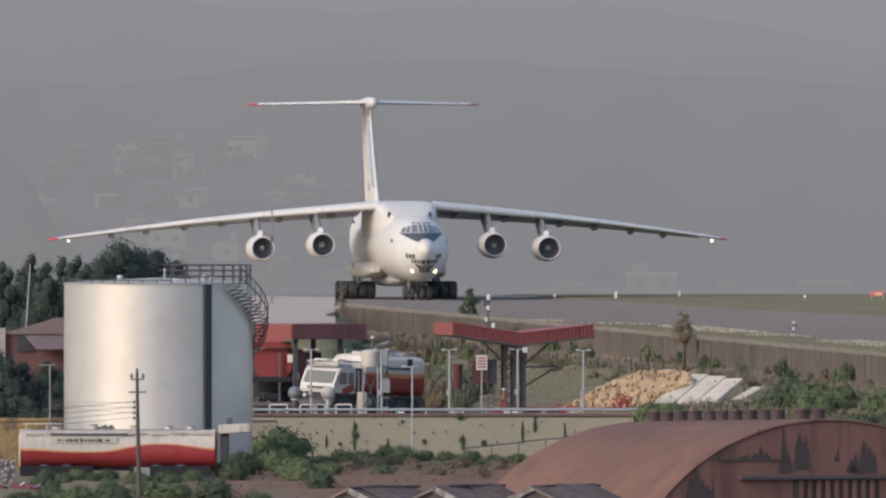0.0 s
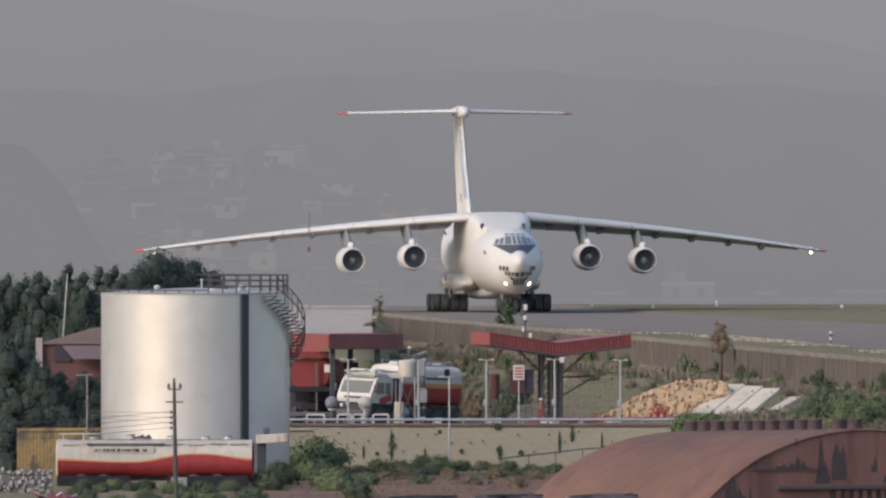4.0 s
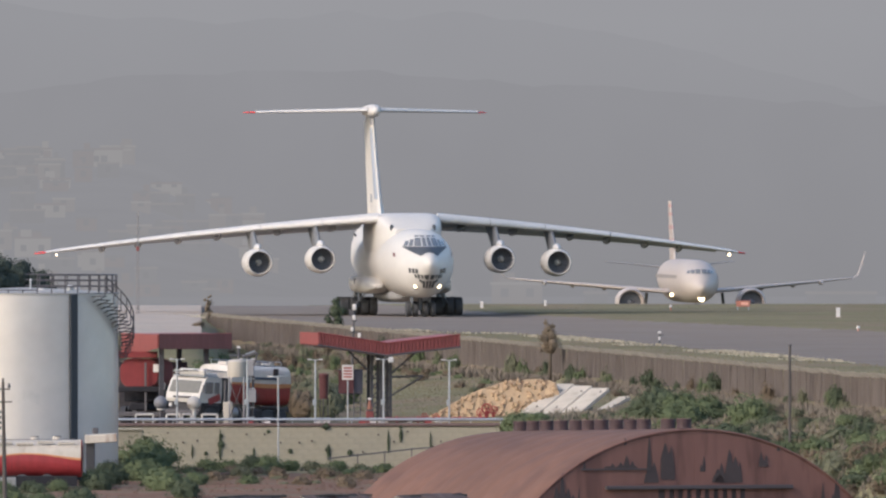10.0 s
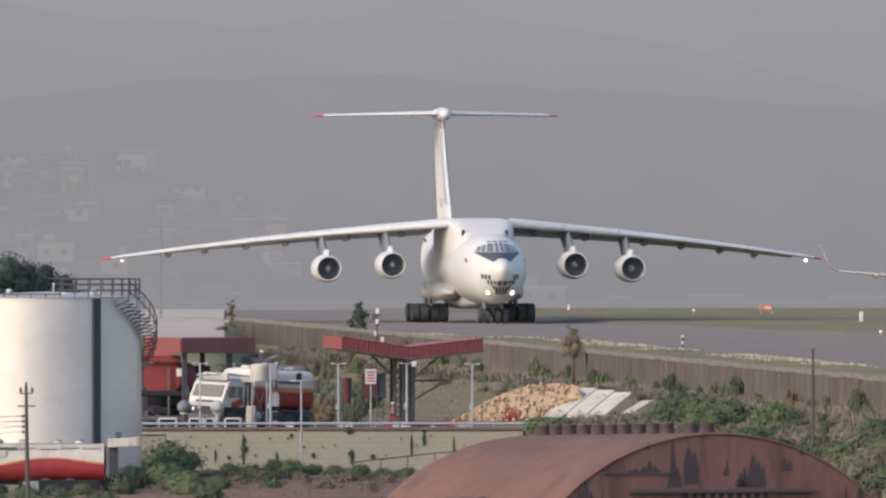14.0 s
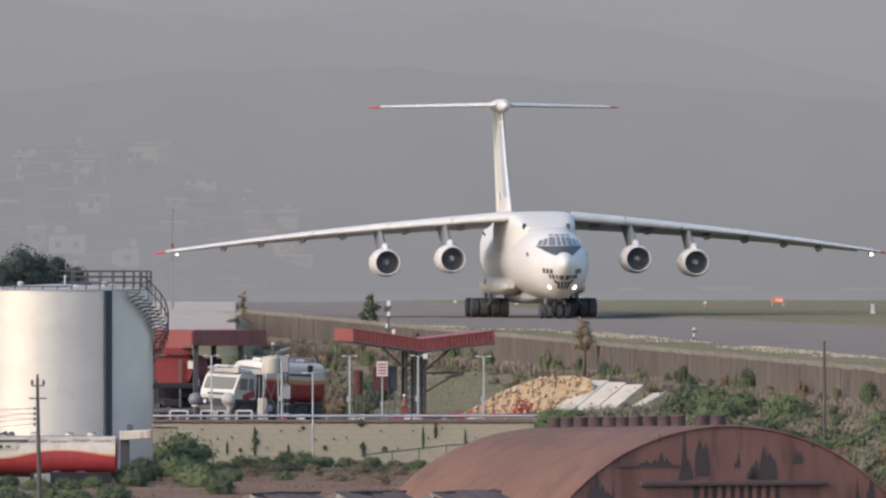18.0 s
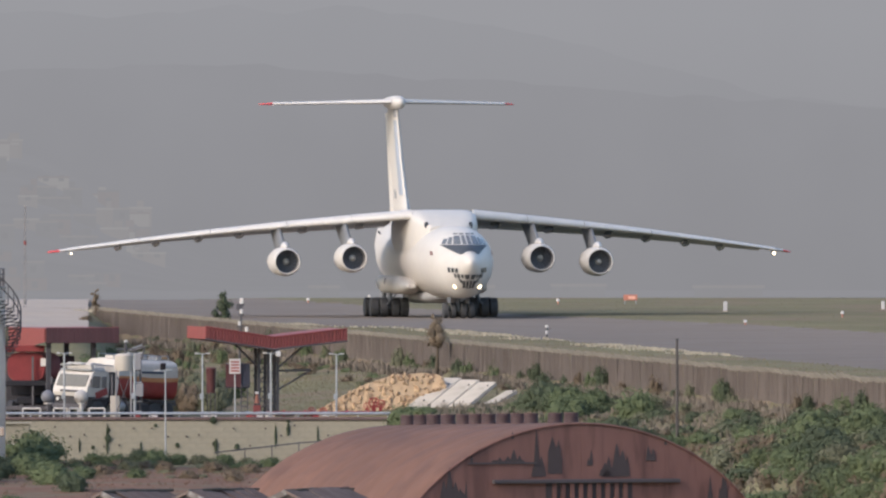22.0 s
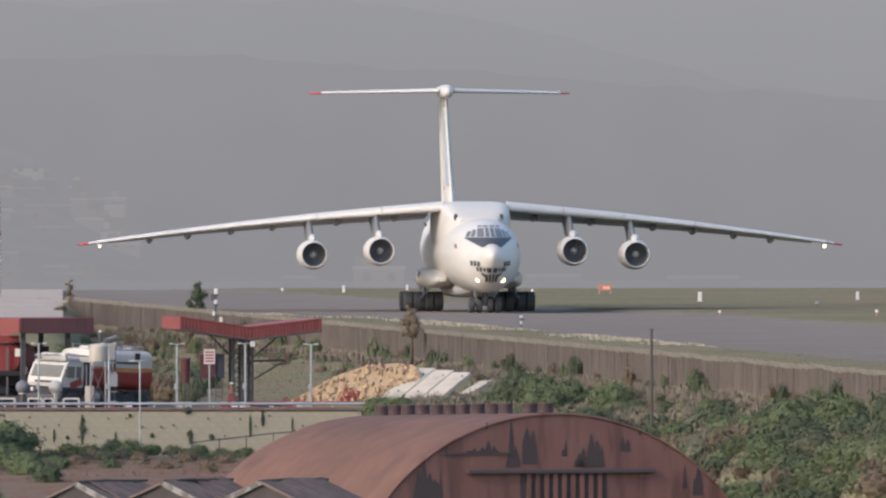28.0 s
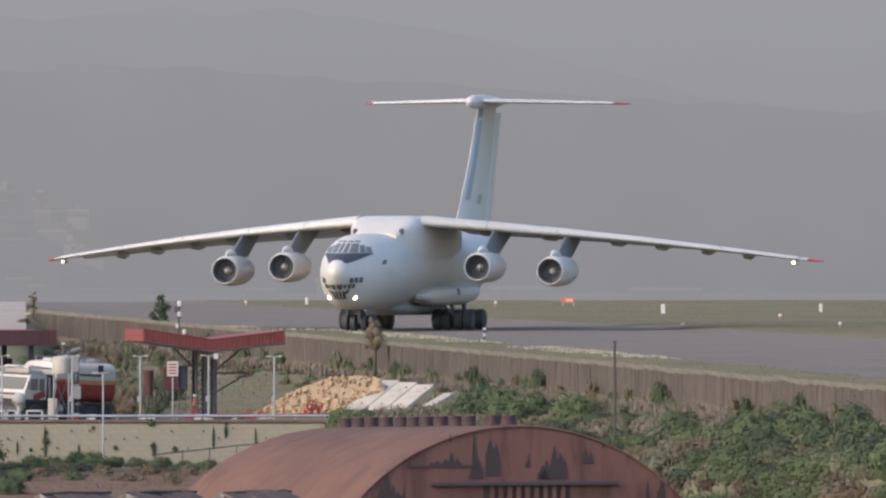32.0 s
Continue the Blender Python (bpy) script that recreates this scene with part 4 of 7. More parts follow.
body = [(-19.2, 3.0, 0.08, 0.08), (-18.9, 3.0, 0.5, 0.5), (-18.3, 3.1, 0.95, 0.98), (-17.2, 3.3, 1.45, 1.5), (-15.5, 3.5, 1.85, 1.9), (-13.5, 3.55, 1.98, 2.05), (6, 3.55, 1.98, 2.05), (11, 3.8, 1.7, 1.75), (15, 4.3, 1.0, 1.1), (18.4, 4.7, 0.25, 0.3)]
part("fuselage", loft([ring_y(y, 0, z, a, b, 32) for y, z, a, b in body]), BEIGE_JET, liner, smooth=50)
for sx in (-1, 1):
    for x0, x1, z0, z1 in ((0.06, 0.55, 4.32, 4.74), (0.62, 0.98, 4.32, 4.7), (1.04, 1.3, 4.34, 4.62)):
        xs = (x0, x1, x0 * 0.9, x1 * 0.9) if sx > 0 else (-x1, -x0, -x1 * 0.9, -x0 * 0.9)
        pane("cockpit_pane", xs[0], xs[1], z0, z1, DARK_GLASS, xs[2], xs[3], owner=liner, skin=body)
    for k in range(24):
        part("cabin_window", box((0.05, 0.24, 0.34), (sx * 1.965, -13 + k * 0.95, 4.0), 0.02), BEIGE_GREY, liner)
    secs = [foil(sx * x, y, z, c, th) for x, y, z, c, th in ((1.2, -5.2, 2.5, 7.4, 0.95), (5.7, -2.4, 2.75, 4.6, 0.55), (11, 0.6, 3.2, 3.2, 0.36), (16.4, 3.6, 3.75, 1.7, 0.2))]
    wing = part("wing", loft(secs), BEIGE_GREY, liner, "swept pale wing", smooth=50)
    part("wing_edge", loft([[(sx * x, y + 0.3, z + t * 0.5), (sx * x, y - 0.08, z + t * 0.15), (sx * x, y - 0.05, z - t * 0.2), (sx * x, y + 0.3, z - t * 0.4)] for x, y, z, t in ((2.0, -4.7, 2.55, 0.5), (16.3, 3.55, 3.75, 0.16))]), BEIGE_JET, wing, smooth=60)
    g = [foil(sx * 16.4, 3.6, 3.75, 1.7, 0.2), foil(sx * 16.9, 4.0, 4.0, 1.5, 0.16)]
    part("sharklet", loft(g + [[(sx * (17.1 + 0.25 * k) + (p[2] - 4.0) * 0.9, p[1] + 0.5 * k, 4.3 + 0.65 * k) for p in foil(sx * 17, 4.3, 4.0, 1.3 - 0.2 * k, 0.12)] for k in range(4)]), BEIGE_JET, wing, "upturned wing tip", smooth=50)
    for x in (7.5, 10.5, 13.2):
        part("flap_fairing", loft([ring_y(y, sx * x, 2.6 + 0.09 * (x - 5), w, w * 1.3, 8) for y, w in ((0.3, 0.03), (1.2, 0.16), (3.0, 0.16), (4.6, 0.03))]), BEIGE_GREY, wing, smooth=60)
    X, ey, ez = sx * 5.75, -7.4, 1.55
    eng = part("engine", loft([ring_y(ey + y, X, ez, r, r, 26) for y, r in ((0, 1.12), (-0.05, 1.18), (0.1, 1.27), (0.7, 1.38), (2.4, 1.36), (3.8, 1.08), (3.8, 0.95), (1.0, 1.0), (0.1, 1.08), (0, 1.12))], caps=False), BEIGE_JET, liner, "round engine nacelle", smooth=60)
    part("fan_disc", rod((X, ey + 0.8, ez), (X, ey + 0.9, ez), 1.03, seg=26), FAN, eng)
    part("spinner", loft([ring_y(ey + y, X, ez, r, r, 14) for y, r in ((0.25, 0.02), (0.5, 0.18), (0.8, 0.3))]), GEAR, eng, smooth=60)
    part("pylon", loft([[(X - w, yl, ez + 1.0), (X + w, yl, ez + 1.0), (X + w, yt, 2.8), (X - w, yt, 2.8)] for w, yl, yt in ((0.04, ey + 0.9, -3.6), (0.2, ey + 1.6, -2.2), (0.05, ey + 3.8, 0.4))]), BEIGE_GREY, liner)
    part("tailplane", loft([foil(sx * x, y, z, c, th) for x, y, z, c, th in ((0.3, 12.5, 4.7, 3.4, 0.34), (6.2, 15.9, 5.3, 1.5, 0.16))]), BEIGE_GREY, liner, smooth=50)
    lamp = part("landing_lamp", rod((sx * 1.75, -5.8, 2.25), (sx * 1.75, -5.3, 2.25), 0.22, seg=12), BEIGE_JET, liner)
    part("lamp_lens", rod((sx * 1.75, -5.86, 2.25), (sx * 1.75, -5.8, 2.25), 0.17, seg=12), LAMP_GLOW, lamp, "lit landing lamp")
    part("gear_strut", rod((sx * 3.8, 0.2, 0.6), (sx * 3.6, 0.2, 2.4), 0.15, seg=8), GEAR, liner)
    for dx in (-0.45, 0.45):
        wheel = part("wheel", moved(loft(wheel_bm(0.58, 0.4)), Matrix.Translation((sx * 3.8 + dx, 0.2, 0.58))), TYRE, liner, smooth=40)
part("nose_strut", rod((0, -12.5, 0.4), (0, -12.5, 1.8), 0.1, seg=8), GEAR, liner)
lamp = part("landing_lamp", rod((0.0, -17.9, 2.0), (0.0, -17.0, 2.1), 0.2, seg=12), BEIGE_JET, liner)
part("lamp_lens", rod((0.0, -17.98, 2.0), (0.0, -17.9, 2.0), 0.32, seg=12), LAMP_GLOW, lamp, "lit nose lamp")
for dx in (-0.26, 0.26):
    part("wheel", moved(loft(wheel_bm(0.38, 0.24)), Matrix.Translation((dx, -12.5, 0.38))), TYRE, liner, smooth=40)
fin = part("fin", loft([fin_foil(z, y, c, th) for z, y, c, th in ((4.6, 8.6, 7.6, 0.75), (6.2, 10.4, 6.0, 0.6), (11.1, 14.8, 3.2, 0.36))]), BEIGE_JET, liner, "tall pale fin", smooth=50)
for z0, z1 in ((7.0, 7.5), (8.4, 8.8), (9.7, 10.0), (10.5, 10.8)):
    g = []
    for z in (z0, z1):
        f = (z - 6.2) / 5.56
        y, c, th = 10.4 + 5 * f, 6 - 3.1 * f, 0.66 - 0.26 * f
        g.append([(px * 1.06, py, z) for px, py, pz in fin_foil(z, y - 0.03, c * 1.01, th)])
    part("fin_band", loft(g), PINK_LINE, fin, "dull red band", smooth=50)

# ---- filling depot on the platform ----
PZ = -2.96


def wavy_tank(parent, length, a, b, z, wave, n=26, y0=0.0, mats=None, e=0.65, dome=1.0, band=0.032):
    """A lorry's barrel of oval section, pale above a waving line and red below, along x."""
    pale, red, line = mats or (WHITE_PAINT, RED_PAINT, ORANGE_LINE)
    def ring(x, lo, hi, k, grow=1.0):
        return [(x, y0 + a * grow * math.copysign(abs(math.cos(t)) ** e, math.cos(t)), z + b * grow * math.copysign(abs(math.sin(t)) ** e, math.sin(t))) for t in [lo + (hi - lo) * i / k for i in range(k + 1)]]
    xs = [-length / 2 + length * i / n for i in range(n + 1)]
    wv = [math.asin(max(-0.95, min(0.95, wave((x + length / 2) / length)))) for x in xs]
    part("barrel_top", loft([ring(x, w, math.pi - w, 14) for x, w in zip(xs, wv)], closed=False), pale, parent, "off-white upper barrel", smooth=50)
    part("barrel_bottom", loft([ring(x, math.pi - w, 2 * math.pi + w, 14) for x, w in zip(xs, wv)], closed=False), red, parent, "red lower barrel", smooth=50)
    for side in (0, 1):
        rows = []
        for x, w in zip(xs, wv):
            lo, hi = (w - band, w + band) if side == 0 else (math.pi - w - band, math.pi - w + band)
            rows.append(ring(x, lo, hi, 2, 1.012))
        part("wave_line", loft(rows, closed=False), line, parent, "orange wave line", smooth=50)
    for s in (-1, 1):
        g = [ring(s * length / 2 + s * d * dome, 0, 2 * math.pi * 27 / 28, 27, f) for d, f in ((0, 1), (0.12, 0.93), (0.2, 0.7), (0.23, 0.2))]
        part("barrel_end", loft(g), red if s > 0 else pale, parent, smooth=50)


def lorry_wheel(parent, x, y, r, w, axis="x"):
    m = Matrix.Translation((x, y, r)) if axis == "x" else Matrix.Translation((x, y, r)) @ pose(0, 0, 0, 0, 0, 90)
    wh = part("wheel", moved(loft(wheel_bm(r, w)), m), TYRE, parent, smooth=40)
    part("rim", moved(rod((-w * 0.42, 0, 0), (w * 0.42, 0, 0), r * 0.5, seg=12), m), RIM, wh)


# long tank trailer before the storage tank
CREAM_TANK = mat("dusty_cream_tank", (0.43, 0.385, 0.33), 0.55, vary=0.14, stain=(0.36, 0.31, 0.26), stain_at=0.6, stain_scale=0.7, streak=True)
trailer = thing("tank_trailer", "long off-white and red tank trailer with a waving stripe", "tank trailer", pose(-16.0, 994, -5.52))
wavy_tank(trailer, 9.55, 1.2, 0.95, 1.7, e=0.84, dome=0.4, mats=(CREAM_TANK, mat("crimson_tank", (0.27, 0.03, 0.036), 0.5, vary=0.25, stain=(0.17, 0.03, 0.034), stain_at=0.62, stain_scale=0.6, streak=True), ORANGE_LINE), wave=lambda u: -0.06 + 0.22 * smooth_step(0.4, 0.72, u) - 0.12 * smooth_step(0.75, 1.0, u) + 0.05 * math.cos(u * 9))
part("barrel_core", moved(rod((-4.8, 0, 0), (4.8, 0, 0), 0.85, seg=20), Matrix.Translation((0, 0, 1.72))), RED_DARK, trailer)
part("chassis_beam", box((9.6, 0.9, 0.22), (0, 0, 0.74)), UNDER_SHADE, trailer)
for x in (-3.6, -2.5, 1.9, 3.1):
    for y in (-0.95, 0.95):
        lorry_wheel(trailer, x, y, 0.48, 0.3, "y")
part("name_board", box((3.0, 0.03, 0.34), (-1.55, -1.2, 2.16)), CREAM_TANK, trailer, "white board with unreadable dark writing")
x = -2.85
rnd = random.Random(2)
while x < -0.35:
    w = rnd.uniform(0.05, 0.14)
    part("letter_bar", box((w, 0.02, rnd.choice((0.09, 0.11, 0.15))), (x, -1.225, 2.13)), SHADE_AND_MARKS, trailer)
    x += w + rnd.choice((0.04, 0.05, 0.14))
part("walkway", box((8.9, 0.7, 0.06), (0.2, 0, 2.62)), DARK_STEEL, trailer)
for k in range(7):
    part("hose_coil", rod((-1.0 + 0.12 * k, -0.35, 2.72), (-0.8 + 0.1 * k, 0.2, 2.75 + 0.05 * (k % 3)), 0.05, seg=6), DARK_STEEL, trailer)
for k in range(9):
    part("deck_plate", box((0.82, 0.1, 0.12), (-4.1 + k * 1.02, -0.98, 2.44 + 0.035 * (k * 5 % 3)), 0.01, turn=pose(0, 0, 0, 0, (k * 7 % 5 - 2) * 0.8, 0)), CREAM_TANK, trailer)
part("top_ledge", box((3.8, 0.10, 0.1), (-1.4, -1.02, 2.42)), DARK_STEEL, trailer)
for x, h in ((-3.0, 0.2), (-1.2, 0.32), (-0.4, 0.16), (0.8, 0.22), (2.5, 0.18), (3.6, 0.2)):
    h *= 0.6
    hatch = part("hatch", rod((x, -0.1, 2.66), (x, -0.1, 2.66 + h), 0.25, 0.22, seg=14), CREAM_TANK, trailer, smooth=40)
    part("hatch_lid", rod((x, -0.1, 2.66 + h), (x, -0.1, 2.7 + h), 0.2, seg=12), DARK_STEEL, hatch)
for x in (-4.5, -3.5, -2.4):
    part("guard_post", rod((x, -0.5, 2.5), (x, -0.5, 2.95), 0.025, seg=5), WHITE_PAINT, trailer)
part("guard_rail", rod((-4.7, -0.5, 2.93), (-2.3, -0.5, 2.93), 0.025, seg=5), WHITE_PAINT, trailer)
part("end_plate", box((0.03, 2.2, 1.6), (4.96, 0, 2.2), 0.01), CREAM_TANK, trailer)
part("tool_box", box((0.8, 0.5, 0.6), (1.2, -0.95, 0.5), 0.03), mat("grey_tool_box", (0.2, 0.2, 0.205), 0.7), trailer, "grey tool box")
# guards coloured dark for the shade below the barrel
for x, w in ((-3.0, 3.6), (2.6, 4.0)):
    part("side_skirt", box((w, 0.05, 0.5), (x, -1.12, 0.62), 0.02), UNDER_SHADE, trailer, "side guard darkened with the shade below")
part("ladder", box((0.03, 0.3, 1.5), (4.92, -1.0, 1.8)), DARK_STEEL, trailer)

# concrete ledge and hut beside it
ledge = thing("loading_ledge", "pale concrete loading ledge on a dark pier", "ledge", pose(-10.35, 1006, -5.35))
part("ledge_slab", box((1.6, 1.6, 0.44), (0, 0, 2.36), 0.04, turn=pose(0, 0, 0, 0, -3, 0)), CREAM, ledge)
part("ledge_pier", box((0.45, 1.0, 2.3), (-0.55, 0.1, 1.12), 0.03), mat("dark_pier", (0.04, 0.04, 0.045), 0.8), ledge)
part("ledge_cap", box((0.3, 0.3, 0.3), (-0.3, -0.2, 2.74), 0.04), DARK_STEEL, ledge)
kiosk = thing("kiosk", "small white kiosk with a dark window", "kiosk", pose(-9.35, 1043, -5.3))
part("kiosk_wall", box((1.5, 1.4, 2.2), (0, 0, 1.1), 0.03), CONC_WALL, kiosk)
frame_ = part("window_frame", box((0.95, 0.06, 0.95), (0.1, -0.71, 0.75), 0.02), WHITE_PAINT, kiosk)
part("window_pane", box((0.66, 0.06, 0.62), (0.12, -0.72, 0.68), 0.01), mat("dusky_pane", (0.11, 0.115, 0.12), 0.3), frame_)
part("roof", box((1.6, 1.6, 0.1), (0, 0, 2.25), 0.02), CONC_WALL, kiosk)

# white tank lorry, three-quarter on
lorry = thing("tank_lorry", "white tank lorry with a red waving stripe parked under the canopy", "tank lorry", Matrix.Translation((-6.7, 1056.2, PZ + 0.03)) @ pose(0, 0, 0, 0, 3, 0) @ pose(0, 0, 0, 0, 0, -40))
cab = part("cab", loft([[(-1.15, y, z), (1.15, y, z), (1.15, y2, z), (-1.15, y2, z)] for z, y, y2 in ((1.16, 0.06, 1.75), (1.34, 0.0, 1.78), (1.6, 0.04, 1.78), (2.36, 0.4, 1.78), (2.5, 0.58, 1.7))]), WHITE_PAINT, lorry, "off-white cab", smooth=20)
part("windscreen", moved(box((2.0, 0.05, 0.7), (0, 0, 0), 0.02), Matrix.Translation((0, 0.2, 1.98)) @ pose(0, 0, 0, -25, 0, 0)), mat("dusty_windscreen", (0.15, 0.145, 0.13), 0.4, spec=0.3), cab)
# lower cab coloured dark for the shadow it stands in
part("cab_base", box((2.2, 1.6, 0.62), (0, 0.98, 0.86), 0.04), mat("lorry_shade_dark", (0.04, 0.038, 0.042), 0.8), cab, "lower front with shade in its dark colour")
for sx in (-1, 1):
    part("side_window", box((0.05, 0.62, 0.6), (sx * 1.15, 0.75, 1.95), 0.02), DARK_GLASS, cab)
    part("side_window", box((0.05, 0.4, 0.6), (sx * 1.15, 1.38, 1.95), 0.02), DARK_GLASS, cab)
    part("mirror", box((0.12, 0.06, 0.4), (sx * 1.34, 0.1, 1.9), 0.02), DARK_STEEL, cab)
    part("headlamp", rod((sx * 0.9, 0.08, 0.98), (sx * 0.9, 0.2, 0.98), 0.1, seg=12), SIGN_W, cab)
    part("cab_flash", box((0.03, 0.95, 0.36), (sx * 1.152, 1.2, 1.36), 0.0, turn=pose(0, 0, 0, 18, 0, 0)), RED_PAINT, cab)
part("grille", box((1.3, 0.05, 0.12), (0, -0.01, 1.42), 0.02), DARK_STEEL, cab)
part("bumper", box((2.3, 0.2, 0.26), (0, 0.05, 0.62), 0.04), DARK_STEEL, cab)
part("roof_rack", box((2.1, 1.3, 0.06), (0, 1.0, 2.54), 0.02), GALV, cab)
for k in range(4):
    part("rack_rail", rod((-1.0, 0.5 + k * 0.35, 2.66), (1.0, 0.5 + k * 0.35, 2.66), 0.03, seg=5), WHITE_PAINT, cab)
for k in range(5):
    part("roof_ladder", rod((-0.9 + 0.35 * k, 0.2, 2.74 + 0.03 * k), (-0.3 + 0.3 * k, 3.0, 2.95 - 0.04 * k), 0.035, seg=5), (WHITE_PAINT, GALV, DARK_STEEL)[k % 3], cab)
for k in range(6):
    part("ladder_rung", rod((-0.9 + 0.1 * k, 0.3 + 0.4 * k, 2.8), (0.6, 0.4 + 0.4 * k, 2.86), 0.025, seg=5), WHITE_PAINT, cab)
part("air_deflector", box((1.7, 0.25, 0.34), (0.1, 0.62, 2.74), 0.05, turn=pose(0, 0, 0, 20, 0, 0)), WHITE_PAINT, cab)
part("roof_cover", box((1.9, 0.9, 0.22), (0, 1.25, 2.62), 0.06), WHITE_PAINT, cab)
part("chassis_beam", box((0.9, 7.4, 0.25), (0, 3.9, 0.7)), DARK_STEEL, lorry)
# added dark blocks: shade between cab and barrel, and below the barrel
part("pump_cabinet", box((2.1, 0.55, 1.7), (0, 2.15, 1.65), 0.05), MATS["lorry_shade_dark"], lorry, "dark block filling the shaded gap behind the cab")
part("underrun_guard", box((2.2, 3.6, 0.5), (0, 4.4, 0.62), 0.04), MATS["lorry_shade_dark"], lorry)
barrel = part("barrel_frame", box((2.0, 5.0, 0.16), (0, 5.0, 0.92)), DARK_STEEL, lorry)
def lorry_barrel(parent, y_mid, length, wave):
    pieces_before = set(parent.children)
    wavy_tank(parent, length, 1.15, 1.03, 2.16, wave, e=0.45, dome=0.5, band=0.007)
    for o in set(parent.children) - pieces_before:
        o.matrix_basis = Matrix.Translation((0, y_mid, 0)) @ pose(0, 0, 0, 0, 0, 90)
lorry_barrel(lorry, 4.95, 4.8, lambda u: 0.004 + 0.004 * math.sin(u * 6 + 1))
part("manhole", rod((0, 4.4, 3.15), (0, 4.4, 3.32), 0.3, seg=14), GALV, lorry)
part("top_rail", box((1.2, 4.2, 0.05), (0, 5, 3.2)), GALV, lorry)
for y in (3.0, 3.9, 5.4, 6.5):
    part("top_box", box((0.6, 0.4, 0.18), (0.2, y, 3.28), 0.03), WHITE_PAINT, lorry)
for sx in (-0.55, 0.55):
    part("top_guard", rod((sx, 2.8, 3.42), (sx, 7.2, 3.42), 0.025, seg=5), GALV, lorry)
    for y in (2.8, 4.3, 5.8, 7.2):
        part("guard_post", rod((sx, y, 3.1), (sx, y, 3.42), 0.02, seg=5), GALV, lorry)
part("side_hatch", box((0.06, 0.4, 0.36), (1.14, 6.1, 2.9), 0.02), SHADE_AND_MARKS, lorry)
part("writing_band", box((0.04, 1.9, 0.12), (1.16, 5.2, 2.55)), BLUE, lorry)
for y in (1.0, 5.6, 6.7):
    for sx in (-1, 1):
        lorry_wheel(lorry, sx * 1.0, y, 0.5, 0.32)
        part("mudguard", box((0.4, 1.15, 0.08), (sx * 1.0, y, 1.06), 0.03), DARK_STEEL, lorry)
part("fuel_tank", moved(rod((0, -0.5, 0), (0, 0.5, 0), 0.3, seg=14), Matrix.Translation((0.95, 2.6, 0.7))), GALV, lorry)

# red tank lorry behind, end on
red = thing("red_tank_lorry", "red tank lorry with the bay's shade mixed into its paint", "tank lorry", Matrix.Translation((-8.95, 1061.5, PZ - 0.12)) @ pose(0, 0, 0, 0, 0, -10))
# red taken down for the shade of the canopy above
part("barrel", loft([[(1.0 * math.copysign(abs(math.cos(t)) ** 0.6, math.cos(t)), y, 2.75 + 0.75 * math.copysign(abs(math.sin(t)) ** 0.75, math.sin(t))) for t in [2 * math.pi * i / 24 for i in range(24)]] for y in (0, 0.1, 4.5, 4.6)]), mat("lorry_red_with_shade", (0.17, 0.022, 0.024), 0.8, vary=0.25, scale=1.5), red, smooth=40)
part("end_ring", loft([[(1.03 * math.copysign(abs(math.cos(t)) ** 0.6, math.cos(t)), y, 2.75 + 0.78 * math.copysign(abs(math.sin(t)) ** 0.6, math.sin(t))) for t in [2 * math.pi * i / 24 for i in range(24)]] for y in (0.15, 0.25)]), RED_DARK, red)
# dark frame blocks fill in the shade below the barrel
part("chassis_beam", box((1.0, 5.2, 0.4), (0, 2.6, 1.0), 0.05), UNDER_SHADE, red)
part("underframe", box((1.8, 4.8, 0.7), (0, 2.9, 1.6), 0.05), UNDER_SHADE, red)
part("bumper", box((2.2, 0.15, 0.25), (0, -0.1, 0.6), 0.03), DARK_STEEL, red)
part("white_panel", box((0.4, 0.04, 0.42), (0.98, -0.06, 3.0), 0.02), SIGN_W, red)
part("head_board", box((2.3, 0.12, 0.34), (-0.1, -0.3, 3.72), 0.03), mat("lorry_red_with_shade", (0.25, 0.028, 0.03), 0.55), red, "faded red head board")
part("ladder_rail", box((0.1, 0.1, 2.6), (0.4, -0.25, 2.0)), DARK_STEEL, red)
part("hose_tray", box((2.3, 0.3, 0.3), (0, -0.2, 1.9), 0.04), UNDER_SHADE, red)
for y in (0.9, 2.0, 4.2):
    for sx in (-1, 1):
        lorry_wheel(red, sx * 0.95, y, 0.5, 0.32)

# cream day tank on a steel stand
mat("grey_side_tank", (0.24, 0.23, 0.24), 0.6)
silo = thing("day_tank", "cream upright day tank on a steel stand", "tank", pose(-3.8, 1055, PZ))
part("shell", loft([[(r * math.cos(2 * math.pi * i / 24), r * math.sin(2 * math.pi * i / 24), z) for i in range(24)] for z, r in ((2.5, 0.46), (2.55, 0.48), (3.3, 0.48), (3.36, 0.4), (3.42, 0.1))]), CREAM, silo, smooth=40)
for x in (-0.38, 0.38):
    for y in (-0.38, 0.38):
        part("leg", rod((x, y, 0), (x, y, 2.5), 0.05, seg=6), MATS["grey_side_tank"], silo)
    part("brace", rod((x, -0.38, 0.3), (-x, -0.38, 2.3), 0.025, seg=5), DARK_STEEL, silo)
part("stand_panel", box((0.5, 0.3, 1.2), (-0.45, -0.1, 0.6), 0.03), CREAM, silo)
part("vent_pipe", rod((0.1, 0, 3.4), (0.1, 0, 4.0), 0.07, seg=8), DARK_STEEL, silo)
part("vent_arm", rod((-0.35, 0, 3.62), (0.7, 0, 3.66), 0.045, seg=6), DARK_STEEL, silo)
part("vent_arm", rod((0.3, 0, 3.6), (0.95, 0, 3.85), 0.04, seg=6), GALV, silo)
part("side_tank", box((0.42, 0.5, 0.85), (0.72, 0.05, 2.95), 0.05), MATS["grey_side_tank"], silo, "grey side tank")
